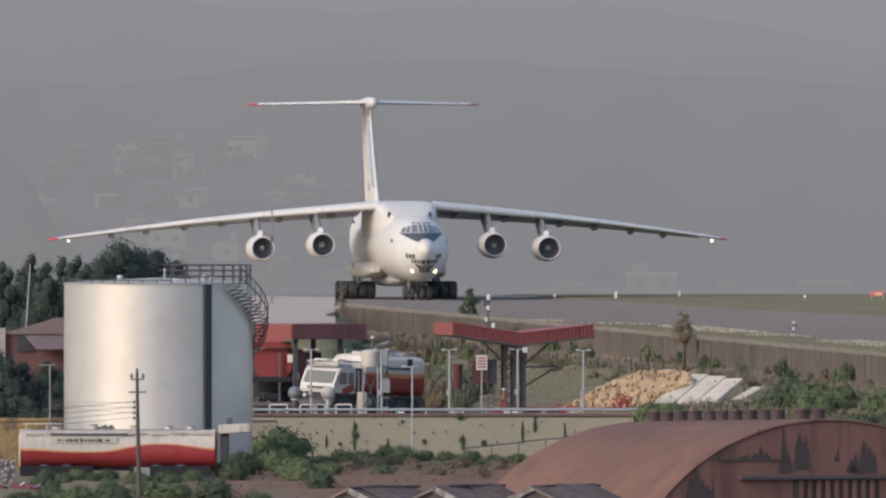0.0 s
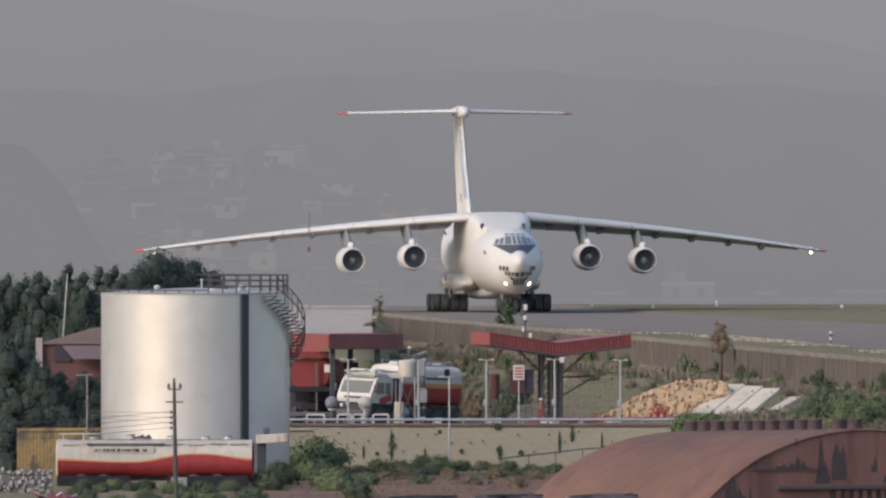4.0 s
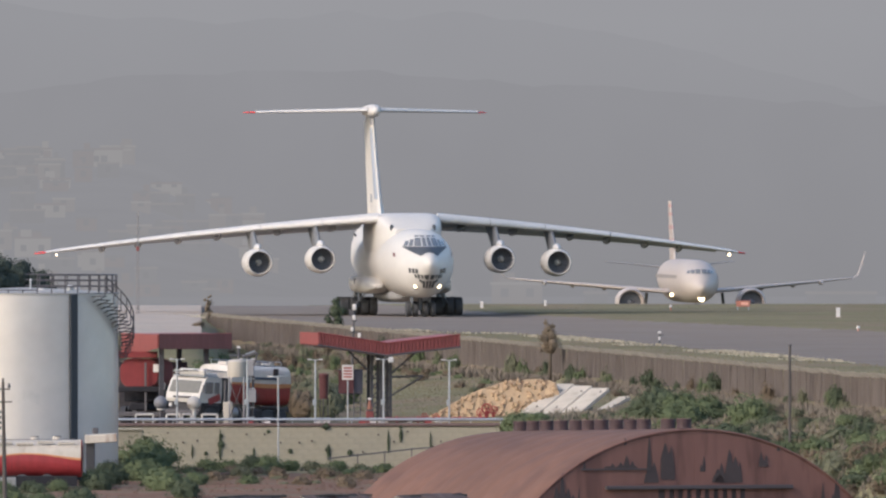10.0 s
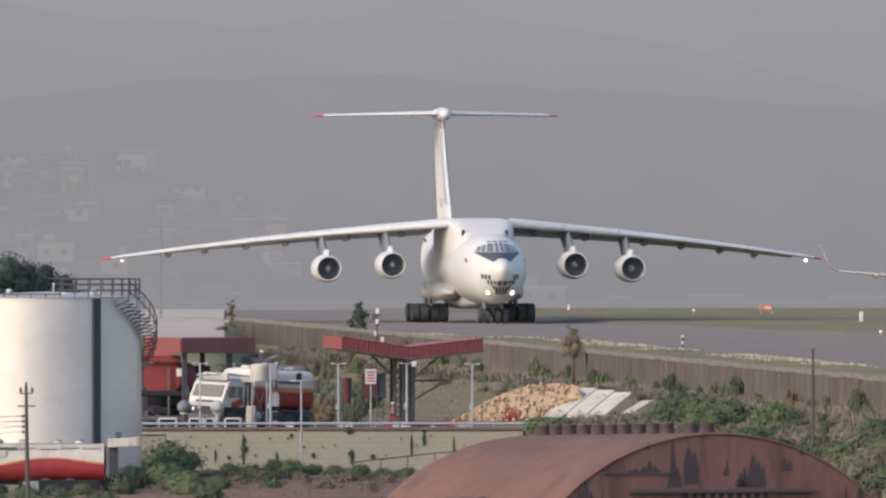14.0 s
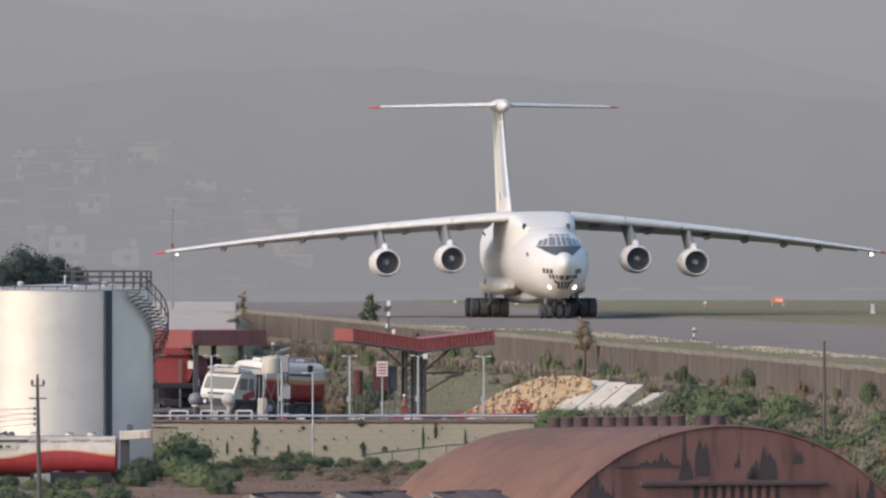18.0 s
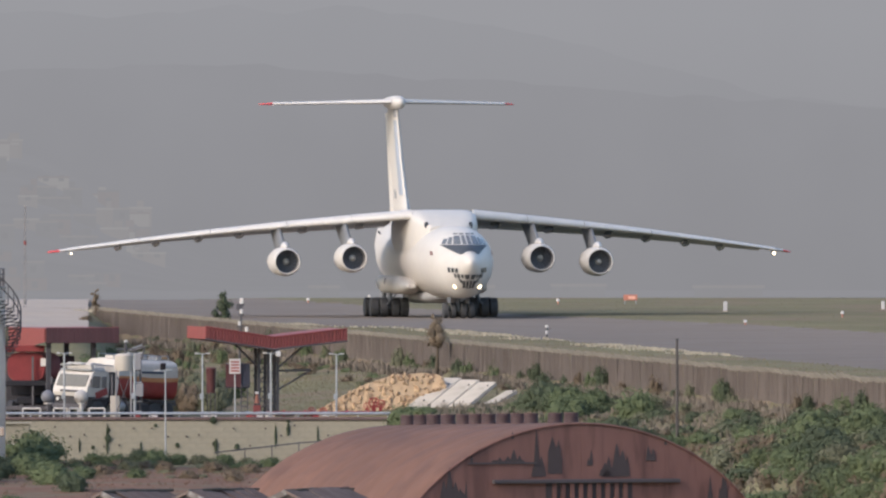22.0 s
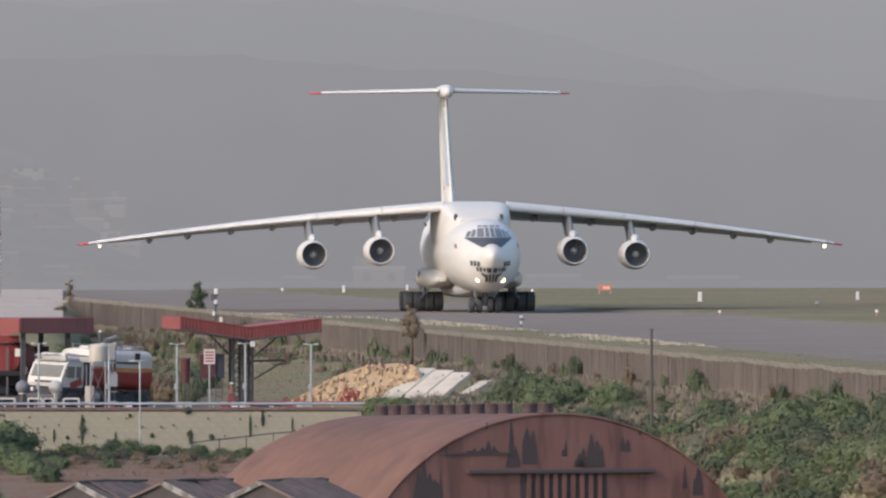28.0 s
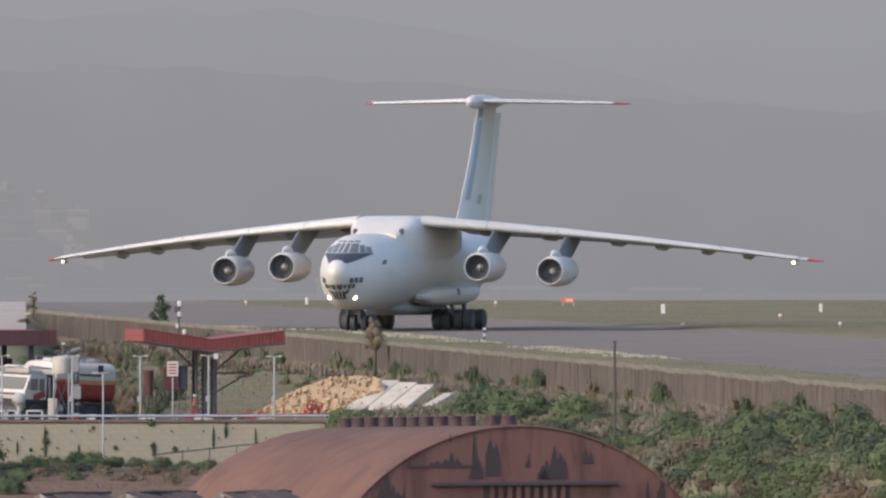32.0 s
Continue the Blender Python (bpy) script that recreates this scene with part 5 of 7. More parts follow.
part("vent_cap", rod((0.1, 0, 4.0), (0.1, 0, 4.1), 0.12, 0.07, seg=10), WHITE_PAINT, silo)
for dx, dz in ((0.62, 3.5), (0.85, 2.6), (-0.6, 2.3)):
    part("riser_pipe", rod((dx, 0.15, 0), (dx, 0.15, dz), 0.07, seg=7), DARK_STEEL, silo)
for k in range(5):
    part("stand_rung", rod((0.5, -0.2, 0.4 + 0.5 * k), (0.95, -0.2, 0.4 + 0.5 * k), 0.03, seg=5), GALV, silo)
part("pump_box", box((0.55, 0.5, 0.7), (0.75, 0, 1.5), 0.04), MATS["grey_side_tank"], silo)
part("swing_arm", rod((0.3, 0, 3.5), (1.1, -0.2, 3.75), 0.06, seg=6), DARK_STEEL, silo)
part("swing_arm", rod((1.1, -0.2, 3.75), (0.9, -0.2, 3.1), 0.05, seg=6), DARK_STEEL, silo)
part("drop_pipe", rod((0.6, -0.1, 0), (0.6, -0.1, 2.9), 0.05, seg=6), GALV, silo)

# round filter vessels and pipework along the platform's edge
for x, r, m_, lab in ((-6.02, 0.37, mat("dusty_vessel_paint", (0.42, 0.39, 0.36), 0.6, vary=0.25, stain=(0.26, 0.22, 0.19), stain_at=0.6, stain_scale=0.5), "white round filter vessel on a pipe stand"), (-7.75, 0.36, mat("grey_vessel", (0.15, 0.15, 0.165), 0.6), "grey round filter vessel on a pipe stand")):
    v = thing("filter_vessel", lab, "vessel", pose(x, 1054.4, PZ), group="filter vessels")
    part("vessel_shell", loft([[(r * f * math.cos(2 * math.pi * i / 20), r * f * math.sin(2 * math.pi * i / 20), 1.15 + h * r) for i in range(20)] for h, f in ((-1, 0.1), (-0.8, 0.6), (-0.4, 0.92), (0, 1), (0.4, 0.92), (0.8, 0.6), (1, 0.1))]), m_, v, smooth=60)
    part("stand_pipe", rod((0, 0, 0), (0, 0, 0.85), 0.1, seg=8), WHITE_PAINT if x > -7 else DARK_STEEL, v)
    part("flange", rod((0, 0, 0.78), (0, 0, 0.86), 0.2, seg=12), WHITE_PAINT, v)
for x, w in ((-7.1, 0.7), (-6.4, 0.45), (-5.2, 0.8), (-8.6, 0.9)):
    hoop = thing("pipe_hoop", "white painted pipe barrier hoop", "barrier", pose(x, 1054.0, PZ), group="pipe hoops")
    part("post", rod((-w / 2, 0, 0), (-w / 2, 0, 0.55), 0.05, seg=8), WHITE_PAINT, hoop)
    part("post", rod((w / 2, 0, 0), (w / 2, 0, 0.55), 0.05, seg=8), WHITE_PAINT, hoop)
    part("bar", rod((-w / 2, 0, 0.55), (w / 2, 0, 0.55), 0.05, seg=8), WHITE_PAINT, hoop)
for x, red_side in ((0.4, False), (0.9, False), (2.75, True), (3.3, False), (3.75, False), (6.2, True), (6.7, False), (7.1, False), (-2.2, False), (-3.1, True)):
    v = thing("valve_box", "small red valve box on the platform" if red_side else "small white valve box on the platform", "box", pose(x, 1053.75, PZ), group="valve boxes")
    part("box_body", box((0.34, 0.3, 0.34), (0, 0, 0.17), 0.03), RED_PAINT if red_side else SIGN_W, v)
    part("box_lid", box((0.38, 0.34, 0.05), (0, 0, 0.36), 0.01), GALV, v)

# lamp standards on the platform
first = None
for x, top in ((-6.9, 0.48), (-3.24, 0.48), (0.3, 0.46), (3.86, 0.66), (7.28, 0.44)):
    h = top - PZ
    if first is None:
        first = thing("lamp_post", "slim pale lamp standard with two short arms", "lamp post", pose(x, 1053.6, PZ), group="lamp standards")
        part("pole", rod((0, 0, 0), (0, 0, h), 0.055, 0.042, seg=8), GALV, first)
        for s in (-1, 1):
            part("arm", rod((0, 0, h - 0.05), (s * 0.3, 0, h + 0.02), 0.025, seg=6), GALV, first)
            part("lamp_head", box((0.2, 0.12, 0.06), (s * 0.31, 0, h), 0.02), SIGN_W, first)
        part("switch_box", box((0.2, 0.16, 0.3), (-0.04, -0.1, 1.2), 0.02), GALV, first)
    else:
        copy_thing(first, pose(x, 1053.6, PZ + min(0, top - 0.48)))
for x, y, z0, z1, name in ((-1.62, 1049, -5.2, -0.35, "slim pale pole with a short arm before the wall"), (-19.75, 1015, -5.2, 0.1, "grey lamp pole beside the storage tank")):
    p = thing("lamp_pole", name, "pole", pose(x, y, z0))
    steel = GALV if x > -10 else mat("dull_pole_steel", (0.21, 0.19, 0.18), 0.6)
    part("pole", rod((0, 0, 0), (0, 0, z1 - z0), 0.05, 0.04, seg=8), steel, p)
    part("arm", rod((-0.3, 0, z1 - z0 - 0.04), (0.3, 0, z1 - z0), 0.03, seg=6), steel, p)
    part("lamp_head", box((0.3, 0.14, 0.07), (-0.42, 0, z1 - z0 - 0.03), 0.02), SIGN_W if x > -10 else steel, p)

# notice board by the tower
board = thing("notice_board", "white notice board with red lines of writing", "sign", pose(2.0, 1056.6, PZ))
part("board", box((0.58, 0.05, 0.78), (0, 0, 2.72), 0.01), SIGN_W, board)
for k in range(4):
    part("text_bar", box((0.44, 0.02, 0.08), (0, -0.035, 2.48 + k * 0.155)), RED_PAINT, board)
part("pole", rod((0, 0.05, 0), (0, 0.05, 2.3), 0.04, seg=6), GALV, board)
drum = thing("red_bin", "dull red upright bin at the foot of the bank", "bin", pose(0.75, 1062, -2.9))
part("bin_body", loft([[(r * math.cos(2 * math.pi * i / 16), r * math.sin(2 * math.pi * i / 16), z) for i in range(16)] for z, r in ((1.2, 0.22), (2.4, 0.26), (2.47, 0.28), (2.55, 0.2))]), mat("faded_maroon", (0.12, 0.045, 0.048), 0.8, vary=0.25), drum, smooth=40)
for a in (0.4, 2.5, 4.6):
    part("leg", rod((0.24 * math.cos(a), 0.24 * math.sin(a), 0), (0.24 * math.cos(a), 0.24 * math.sin(a), 1.25), 0.03, seg=5), DARK_STEEL, drum)
cone = thing("fire_point", "orange and red fire point with a white lid", "fire point", pose(3.15, 1055.2, PZ))
part("stand", box((0.4, 0.3, 0.7), (0, 0, 0.35), 0.03), RED_DARK, cone)
part("cone", rod((0, -0.1, 0.8), (0, -0.1, 1.3), 0.16, 0.05, seg=12), mat("dull_orange", (0.22, 0.085, 0.055), 0.6), cone)
part("lid", rod((0, -0.1, 1.3), (0, -0.1, 1.4), 0.1, seg=10), SIGN_W, cone)

# red pumps and wheels before the cut rock
for x, s in ((9.25, 0.62), (9.6, 0.5), (8.9, 0.42), (6.0, 0.42), (6.6, 0.36)):
    p = thing("pipe_valve", "red pipe valve with a hand wheel", "valve", pose(x, 1055.3, ground_z(x, 1055.3)), group="red valves")
    part("valve_body", box((0.35 * s, 0.35 * s, 0.6 * s), (0, 0, 0.3 * s), 0.04), RED_PAINT, p)
    n = 16
    for k in range(n):
        a, a2 = 2 * math.pi * k / n, 2 * math.pi * (k + 1) / n
        part("wheel_rim", rod((0.42 * s * math.cos(a), -0.25 * s, 0.75 * s + 0.42 * s * math.sin(a)), (0.42 * s * math.cos(a2), -0.25 * s, 0.75 * s + 0.42 * s * math.sin(a2)), 0.06 * s, seg=5), RED_PAINT, p)
    for k in range(3):
        a = math.pi * k / 3
        part("spoke", rod((-0.42 * s * math.cos(a), -0.25 * s, 0.75 * s - 0.42 * s * math.sin(a)), (0.42 * s * math.cos(a), -0.25 * s, 0.75 * s + 0.42 * s * math.sin(a)), 0.04 * s, seg=5), RED_PAINT, p)
pipe = thing("red_pipe", "long dull red fire main along the platform", "pipe", pose(3.6, 1054.6, PZ))
part("run", rod((0, 0, 0.28), (5.6, 0.6, 0.28), 0.12, seg=10), RED_DARK, pipe)
for k in range(5):
    part("saddle", box((0.2, 0.3, 0.2), (0.4 + k * 1.2, 0.05 + 0.12 * k, 0.1)), CONCRETE, pipe)
for k in range(5):
    part("flange", rod((0.9 + k * 1.1, 0.09 + 0.11 * k, 0.28), (1.0 + k * 1.1, 0.1 + 0.11 * k, 0.28), 0.18, seg=10), RED_PAINT, pipe)

# ---- cut rock face and white slabs ----
rnd = random.Random(8)
ROCKS = []
for v in range(6):
    bm = bmesh.new()
    bmesh.ops.create_icosphere(bm, subdivisions=1, radius=0.5)
    for q in bm.verts:
        q.co = Vector((q.co.x * rnd.uniform(0.7, 1.2), q.co.y * rnd.uniform(0.5, 0.9), q.co.z * rnd.uniform(0.6, 1.1)))
    o = finish("rock_model", bm, ROCK)
    ROCKS.append(o.data)
    bpy.data.objects.remove(o)
face = thing("rock_face", "yellow freshly cut rock face with clefts painted dark", "rock face", pose(8.5, 1056.6, -3.0))
outline = [(-2.8, 0.0), (-2.2, 0.45), (-0.9, 1.25), (0.3, 1.85), (1.8, 2.35), (3.4, 2.45), (4.3, 2.35), (4.6, 1.6)]
def crest(x):
    for (x0, z0), (x1, z1) in zip(outline, outline[1:]):
        if x0 <= x <= x1:
            return z0 + (z1 - z0) * (x - x0) / (x1 - x0)
    return 0
bm = bmesh.new()
top = [(x * 1.0, crest(x)) for x in np.linspace(-2.8, 4.6, 30)]
g0 = [bm.verts.new((x, 0.2 + 0.5 * h + 0.1 * noise.noise((x * 3, 0, 0)), h - 0.05)) for x, h in top]
g1 = [bm.verts.new((x, 0.0, -0.3)) for x, h in top]
g2 = [bm.verts.new((x, 4.0, h - 0.3)) for x, h in top]
for i in range(29):
    bm.faces.new((g1[i], g1[i + 1], g0[i + 1], g0[i]))
    bm.faces.new((g0[i], g0[i + 1], g2[i + 1], g2[i]))
part("rock_core", bm, ROCK, face)
for k in range(298):
    x = rnd.uniform(-2.75, 4.5)
    h = crest(x) * rnd.uniform(0.02, 1.0)
    s = rnd.uniform(0.12, 0.4)
    o = new("rock", ROCKS[k % 6])
    o.parent = face
    o.matrix_basis = Matrix.Translation((x, 0.14 + 0.5 * h, h - 0.05)) @ pose(0, 0, 0, rnd.uniform(0, 360), rnd.uniform(0, 360), rnd.uniform(0, 360)) @ Matrix.Diagonal((s, s * 0.7, s, 1))
slabs = []
for k, (x, y, z, lx, tilt, turn, lean) in enumerate(((11.95, 1056.7, -2.08, 1.16, 22, -31, 0), (12.98, 1056.2, -2.1, 1.16, 22, -31, 0.5), (13.98, 1055.6, -2.14, 1.12, 22, -31, -0.4), (15.2, 1055.0, -2.3, 0.7, 17, -35, -3))):
    sl = thing("concrete_slab", "long white concrete slab leaning on the bank", "slab", Matrix.Translation((x, y, z)) @ pose(0, 0, 0, tilt, lean, turn), group="slabs on the bank")
    part("slab_body", box((lx, 6.0 - 0.4 * k, 0.22), (0, 0, 0), 0.03), SLAB, sl)
    for j in range(3):
        part("lifting_loop", rod((-0.3 + 0.3 * j, -2.4 + 2.2 * j, 0.1), (-0.2 + 0.3 * j, -2.4 + 2.2 * j, 0.18), 0.03, seg=6), DARK_STEEL, sl)

# ---- low roofs at the very front ----
bent = random.Random(77)
for k, (x, z, w) in enumerate(((-4.25, -3.1, 1.9), (-0.62, -3.06, 2.0), (3.4, -3.06, 2.1))):
    roof = thing("sheet_roof", "low dark sheet-metal gable roof with pale edge boards", "roof", pose(x, 850, z - 2.17, 0, 0, -27), group="low gable roofs")
    for s in (-1, 1):
        for j in range(6):
            m = Matrix.Translation((s * w / 2, 1.2 + j * 1.0, 1.45 + bent.uniform(-0.03, 0.04))) @ pose(0, 0, 0, bent.uniform(-2.5, 2.5), s * 24 + bent.uniform(-2, 2), bent.uniform(-1.5, 1.5))
            part("roof_sheet", moved(box((w * 1.12, 0.98, 0.05)), m), mat("dark_old_sheet", (0.15, 0.112, 0.098), 0.95, spec=0.03, vary=0.3, stain=(0.14, 0.1, 0.09), stain_at=0.55, stain_scale=0.8), roof)
        m = Matrix.Translation((s * w / 2, 0.62, 1.45)) @ pose(0, 0, 0, 0, s * 24, 0)
        pale = (k, s) in ((0, 1), (1, 1), (2, -1))
        part("edge_board", moved(box((w * 1.14, 0.06, 0.24 if pale else 0.1)), m @ pose(0, 0, -0.08 if pale else 0.0, 0, bent.uniform(-1.5, 1.5), 0)), mat("pale_board", (0.27, 0.25, 0.24), 0.9, vary=0.4, stain=(0.13, 0.11, 0.1), stain_at=0.5, stain_scale=0.5) if pale else mat("brown_board", (0.17, 0.125, 0.11), 0.9, vary=0.35), roof, "pale weathered edge board" if pale else "")
    part("ridge_cap", rod((0, 0.6, 1.92), (0, 3.6, 1.97), 0.06, seg=6), BARK, roof)
    part("ridge_cap", rod((0.02, 3.5, 1.95), (-0.03, 7.2, 1.9), 0.055, seg=6), BARK, roof)
    part("gable_wall", loft([[(-w, yy, -3.5), (w, yy, -3.5), (w, yy, 0.95), (0, yy, 1.85), (-w, yy, 0.95)] for yy in (0.75, 0.95)]), mat("dark_board_wall", (0.06, 0.05, 0.05), 0.85, vary=0.3), roof)

# sloping pipe rail along the wall's foot
rail = thing("pipe_rail", "thin dark pipe rail sloping along the wall's foot", "rail", pose(0.9, 1049.5, -4.85))
part("rail_pipe", rod((0, 0, 0.2), (4.6, 0, 0.72), 0.035, seg=6), DARK_STEEL, rail)
part("rail_pipe", rod((4.6, 0, 0.72), (7.6, 0, 0.9), 0.035, seg=6), DARK_STEEL, rail)
for k in range(6):
    part("rail_post", rod((0.2 + 1.4 * k, 0, -1.2), (0.2 + 1.4 * k, 0, 0.32 + 0.145 * k), 0.03, seg=5), DARK_STEEL, rail)

# ---- plants ----
def leaf_mesh(name, rnd, lobes, count, size, material, core=0.9):
    """A crown: solid lumps under a close coat of small outward leaves."""
    verts, faces = [], []
    for cx, cy, cz, r, h in lobes:
        base = len(verts)
        nu, nv = 7, 5
        for j in range(nv + 1):
            ph = math.pi * (j / nv - 0.5)
            for i in range(nu):
                th = 2 * math.pi * i / nu
                k = core * (0.9 + 0.16 * rnd.random())
                verts.append((cx + r * k * math.cos(ph) * math.cos(th), cy + r * k * math.cos(ph) * math.sin(th), cz + h * k * math.sin(ph)))
        for j in range(nv):
            for i in range(nu):
                faces.append((base + j * nu + i, base + j * nu + (i + 1) % nu, base + (j + 1) * nu + (i + 1) % nu, base + (j + 1) * nu + i))
        n = int(count * r * r)
        for _ in range(n):
            u, v = rnd.uniform(-0.6, 1), rnd.uniform(0, 2 * math.pi)
            q = math.sqrt(max(0, 1 - u * u))
            k = core + (1.16 - core) * rnd.random()
            p = Vector((cx + r * k * q * math.cos(v), cy + r * k * q * math.sin(v), cz + h * k * u))
            nrm = Vector((q * math.cos(v), q * math.sin(v), u)) + Vector((rnd.uniform(-0.36, 0.36), rnd.uniform(-0.36, 0.36), rnd.uniform(-0.2, 0.4)))
            nrm.normalize()
            t = nrm.orthogonal().normalized()
            t = Matrix.Rotation(rnd.uniform(0, 6.28), 3, nrm) @ t
            b = nrm.cross(t)
            s = size * rnd.uniform(0.6, 1.4)
            i0 = len(verts)
            verts += [tuple(p - t * s), tuple(p + b * s * 0.4), tuple(p + t * s), tuple(p - b * s * 0.4 + nrm * s * 0.25)]
            faces.append((i0, i0 + 1, i0 + 2, i0 + 3))
    me = bpy.data.meshes.new(name)
    me.from_pydata(verts, [], faces)
    me.materials.append(material)
    return me


rnd = random.Random(21)


def lumps(n, wide, r0, r1, tall=1.0):
    """A rounded bush: one body with smaller lumps over its top and sides."""
    out = [(0, 0, 0.4 * tall, wide * 0.98, 0.84 * tall)]
    for k in range(n):
        a, e = 2.4 * k + rnd.uniform(-0.5, 0.5), math.asin(rnd.uniform(0.0, 0.97))
        r = rnd.uniform(r0, r1)
        d = wide * rnd.uniform(0.5, 0.74)
        out.append((d * math.cos(e) * math.cos(a), d * math.cos(e) * math.sin(a), tall * (0.36 + 0.62 * math.sin(e)), r, r * rnd.uniform(0.8, 1.1)))
    return out


CROWNS = {}
for key, m_, dens in (("green", LEAF, 560), ("dark", LEAF_DARK, 560), ("pale", LEAF_PALE, 540), ("brown", LEAF_BROWN, 520)):
    CROWNS[key] = [leaf_mesh("crown", rnd, lumps(rnd.randrange(22, 30), 1.05, 0.17, 0.36), dens, 0.066, m_, 0.7) for _ in range(6)]
LOW = {k: [leaf_mesh("low_crown", rnd, lumps(6, 0.95, 0.25, 0.45, 0.8), 240, 0.1, CROWNS[k][0].materials[0], 0.58) for _ in range(4)] for k in CROWNS}
stem_bm = rod((0, 0, -0.4), (0.05, 0, 0.7), 0.07, 0.03, seg=6)
rod((0, 0, 0), (0.4, 0.2, 0.8), 0.05, 0.02, seg=5, bm=stem_bm)
rod((0, 0, 0), (-0.4, -0.1, 0.8), 0.05, 0.02, seg=5, bm=stem_bm)
o = finish("stem_model", stem_bm, BARK)
STEM = o.data
bpy.data.objects.remove(o)
WORDS = {"green": "leafy green bush on the bank", "dark": "dense dark green bush on the bank", "pale": "pale dusty scrub bush on the bank", "brown": "dry brownish scrub bush on the bank"}


def bush(x, y, s, key, tall=1.0, where=None):
    t = thing("bush", where or WORDS[key], "bush", Matrix.Translation((x, y, ground_z(x, y) - 0.05)) @ pose(0, 0, 0, 0, 0, rnd.uniform(0, 360)) @ Matrix.Diagonal((s, s, s * tall, 1)), group="bushes")
    for nm, me in (("stem", STEM), ("crown", CROWNS[key][rnd.randrange(6)])):
        o = new(nm, me)
        o.parent = t
    return t


def scrub(name, label, spots):
    """Low growth too dense to count: crowns joined into one mesh a colour."""
    for key in ("green", "dark", "pale", "brown"):
        vv, ff, base = [], [], 0
        for x, y, s, tall, k in spots:
            if k != key:
                continue
            me = LOW[k][rnd.randrange(4)]
            co = np.empty(len(me.vertices) * 3)
            me.vertices.foreach_get("co", co)
            co = co.reshape(-1, 3) * (s, s, s * tall)
            a = rnd.uniform(0, 6.28)
            c, d = math.cos(a), math.sin(a)
            co = np.stack((co[:, 0] * c - co[:, 1] * d + x, co[:, 0] * d + co[:, 1] * c + y, co[:, 2] + ground_z(x, y) - 0.05), 1)
            vv.append(co)
            lp = np.empty(len(me.loops), dtype=np.int32)
            me.loops.foreach_get("vertex_index", lp)
            ff.append(lp.reshape(-1, 4) + base)
            base += len(co)
        if not vv:
            continue
        me = bpy.data.meshes.new(name)
        me.from_pydata(np.concatenate(vv).tolist(), [], np.concatenate(ff).tolist())
        me.materials.append(CROWNS[key][0].materials[0])
        tagged(new(name, me), label, "scrub", kind="stuff")


# the overgrown bank below the fence: rounded bushes standing in a low dry tangle
low, placed = [], []
tries = 0
while len(placed) < 120 and tries < 6000:
    tries += 1
    y = rnd.uniform(862, 1046)
    lo, hi = max(10.0 + (1050 - y) * 0.055, 9.5), fence_x(y) - 2.2
    f = rnd.random() ** 0.8
    x = hi - (hi - lo) * f
    if y < 922 and x < 27.2 or y > 1000 and x < 17.4:
        continue
    size = rnd.uniform(0.45, 0.85) if f < 0.3 else rnd.uniform(0.75, 1.5)
    if f < 0.3 and rnd.random() < 0.35:
        continue
    if any(abs(x - a) < 0.66 * (size + b) and abs(y - c) < 11 for a, c, b in placed):
        continue
    placed.append((x, y, size))
    p = noise.noise((x * 0.3, y * 0.035, 4)) + rnd.uniform(-0.2, 0.2)
    bush(x, y, size, "dark" if p < -0.2 else "green" if p < 0.2 else "pale" if p < 0.32 else "brown", rnd.uniform(0.75, 1.05))
for k in range(26):
    bush(rnd.uniform(27.6, 32.2), rnd.uniform(872, 912), rnd.uniform(0.7, 1.15), rnd.choice(("green", "green", "dark", "pale")), 0.95)
bush(32.1, 900, 1.15, "dark", 1.6, "tall dark round bush below the fence")
for k in range(330):
    y = rnd.uniform(868, 1050)
    lo, hi = max(9.5 + (1050 - y) * 0.05, 9.0), fence_x(y) - 1.6
    x = rnd.uniform(lo, hi)
    if not (y < 918 and x < 26.5 or y > 1004 and x < 17.2):
        low.append((x, y, rnd.uniform(0.35, 0.75), rnd.uniform(0.6, 0.9), rnd.choice(("brown", "brown", "pale", "green"))))
for k in range(170):
    y = rnd.uniform(800, 935)
    low.append((rnd.uniform(max(25.8, 0.0278 * y), min(fence_x(y) - 1.2, 0.0385 * y)), y, rnd.uniform(0.45, 0.85), 1.0, rnd.choices(("green", "dark", "pale", "brown"), (4, 2.5, 0.5, 3))[0]))
near, tries = [], 0
while len(near) < 60 and tries < 3000:
    tries += 1
    y = rnd.uniform(802, 930)
    x = rnd.uniform(max(26.2, 0.0282 * y), min(fence_x(y) - 2.0, 0.0385 * y))
    size = rnd.uniform(0.8, 1.6)
    if not any(abs(x - a) < 0.6 * (size + b) and abs(y - c) < 10 for a, c, b in near):
        near.append((x, y, size))
        bush(x, y, size, rnd.choices(("green", "dark", "pale", "brown"), (6, 3, 1.5, 1))[0], rnd.uniform(0.85, 1.1))
for k in range(110):
    y = rnd.uniform(1075, 1330)
    x = fence_x(y) - rnd.uniform(0.9, 3.0) - (2.5 if rnd.random() < 0.2 else 0)
    low.append((x, y, rnd.uniform(0.25, 0.5), 0.9, rnd.choice(("brown", "brown", "pale", "green"))))
for k in range(60):
    low.append((rnd.uniform(-5.6, 2.0), rnd.uniform(1222, 1280), rnd.uniform(0.3, 0.5), rnd.uniform(1.2, 2.4), rnd.choice(("brown", "brown", "pale", "green"))))
for k in range(70):
    y = rnd.uniform(922, 972)
    low.append((rnd.uniform(max(9.5 + (1050 - y) * 0.05, 20.0), fence_x(y) - 2.0), y, rnd.uniform(0.5, 0.9), 0.9, rnd.choice(("brown", "dark", "green", "pale"))))
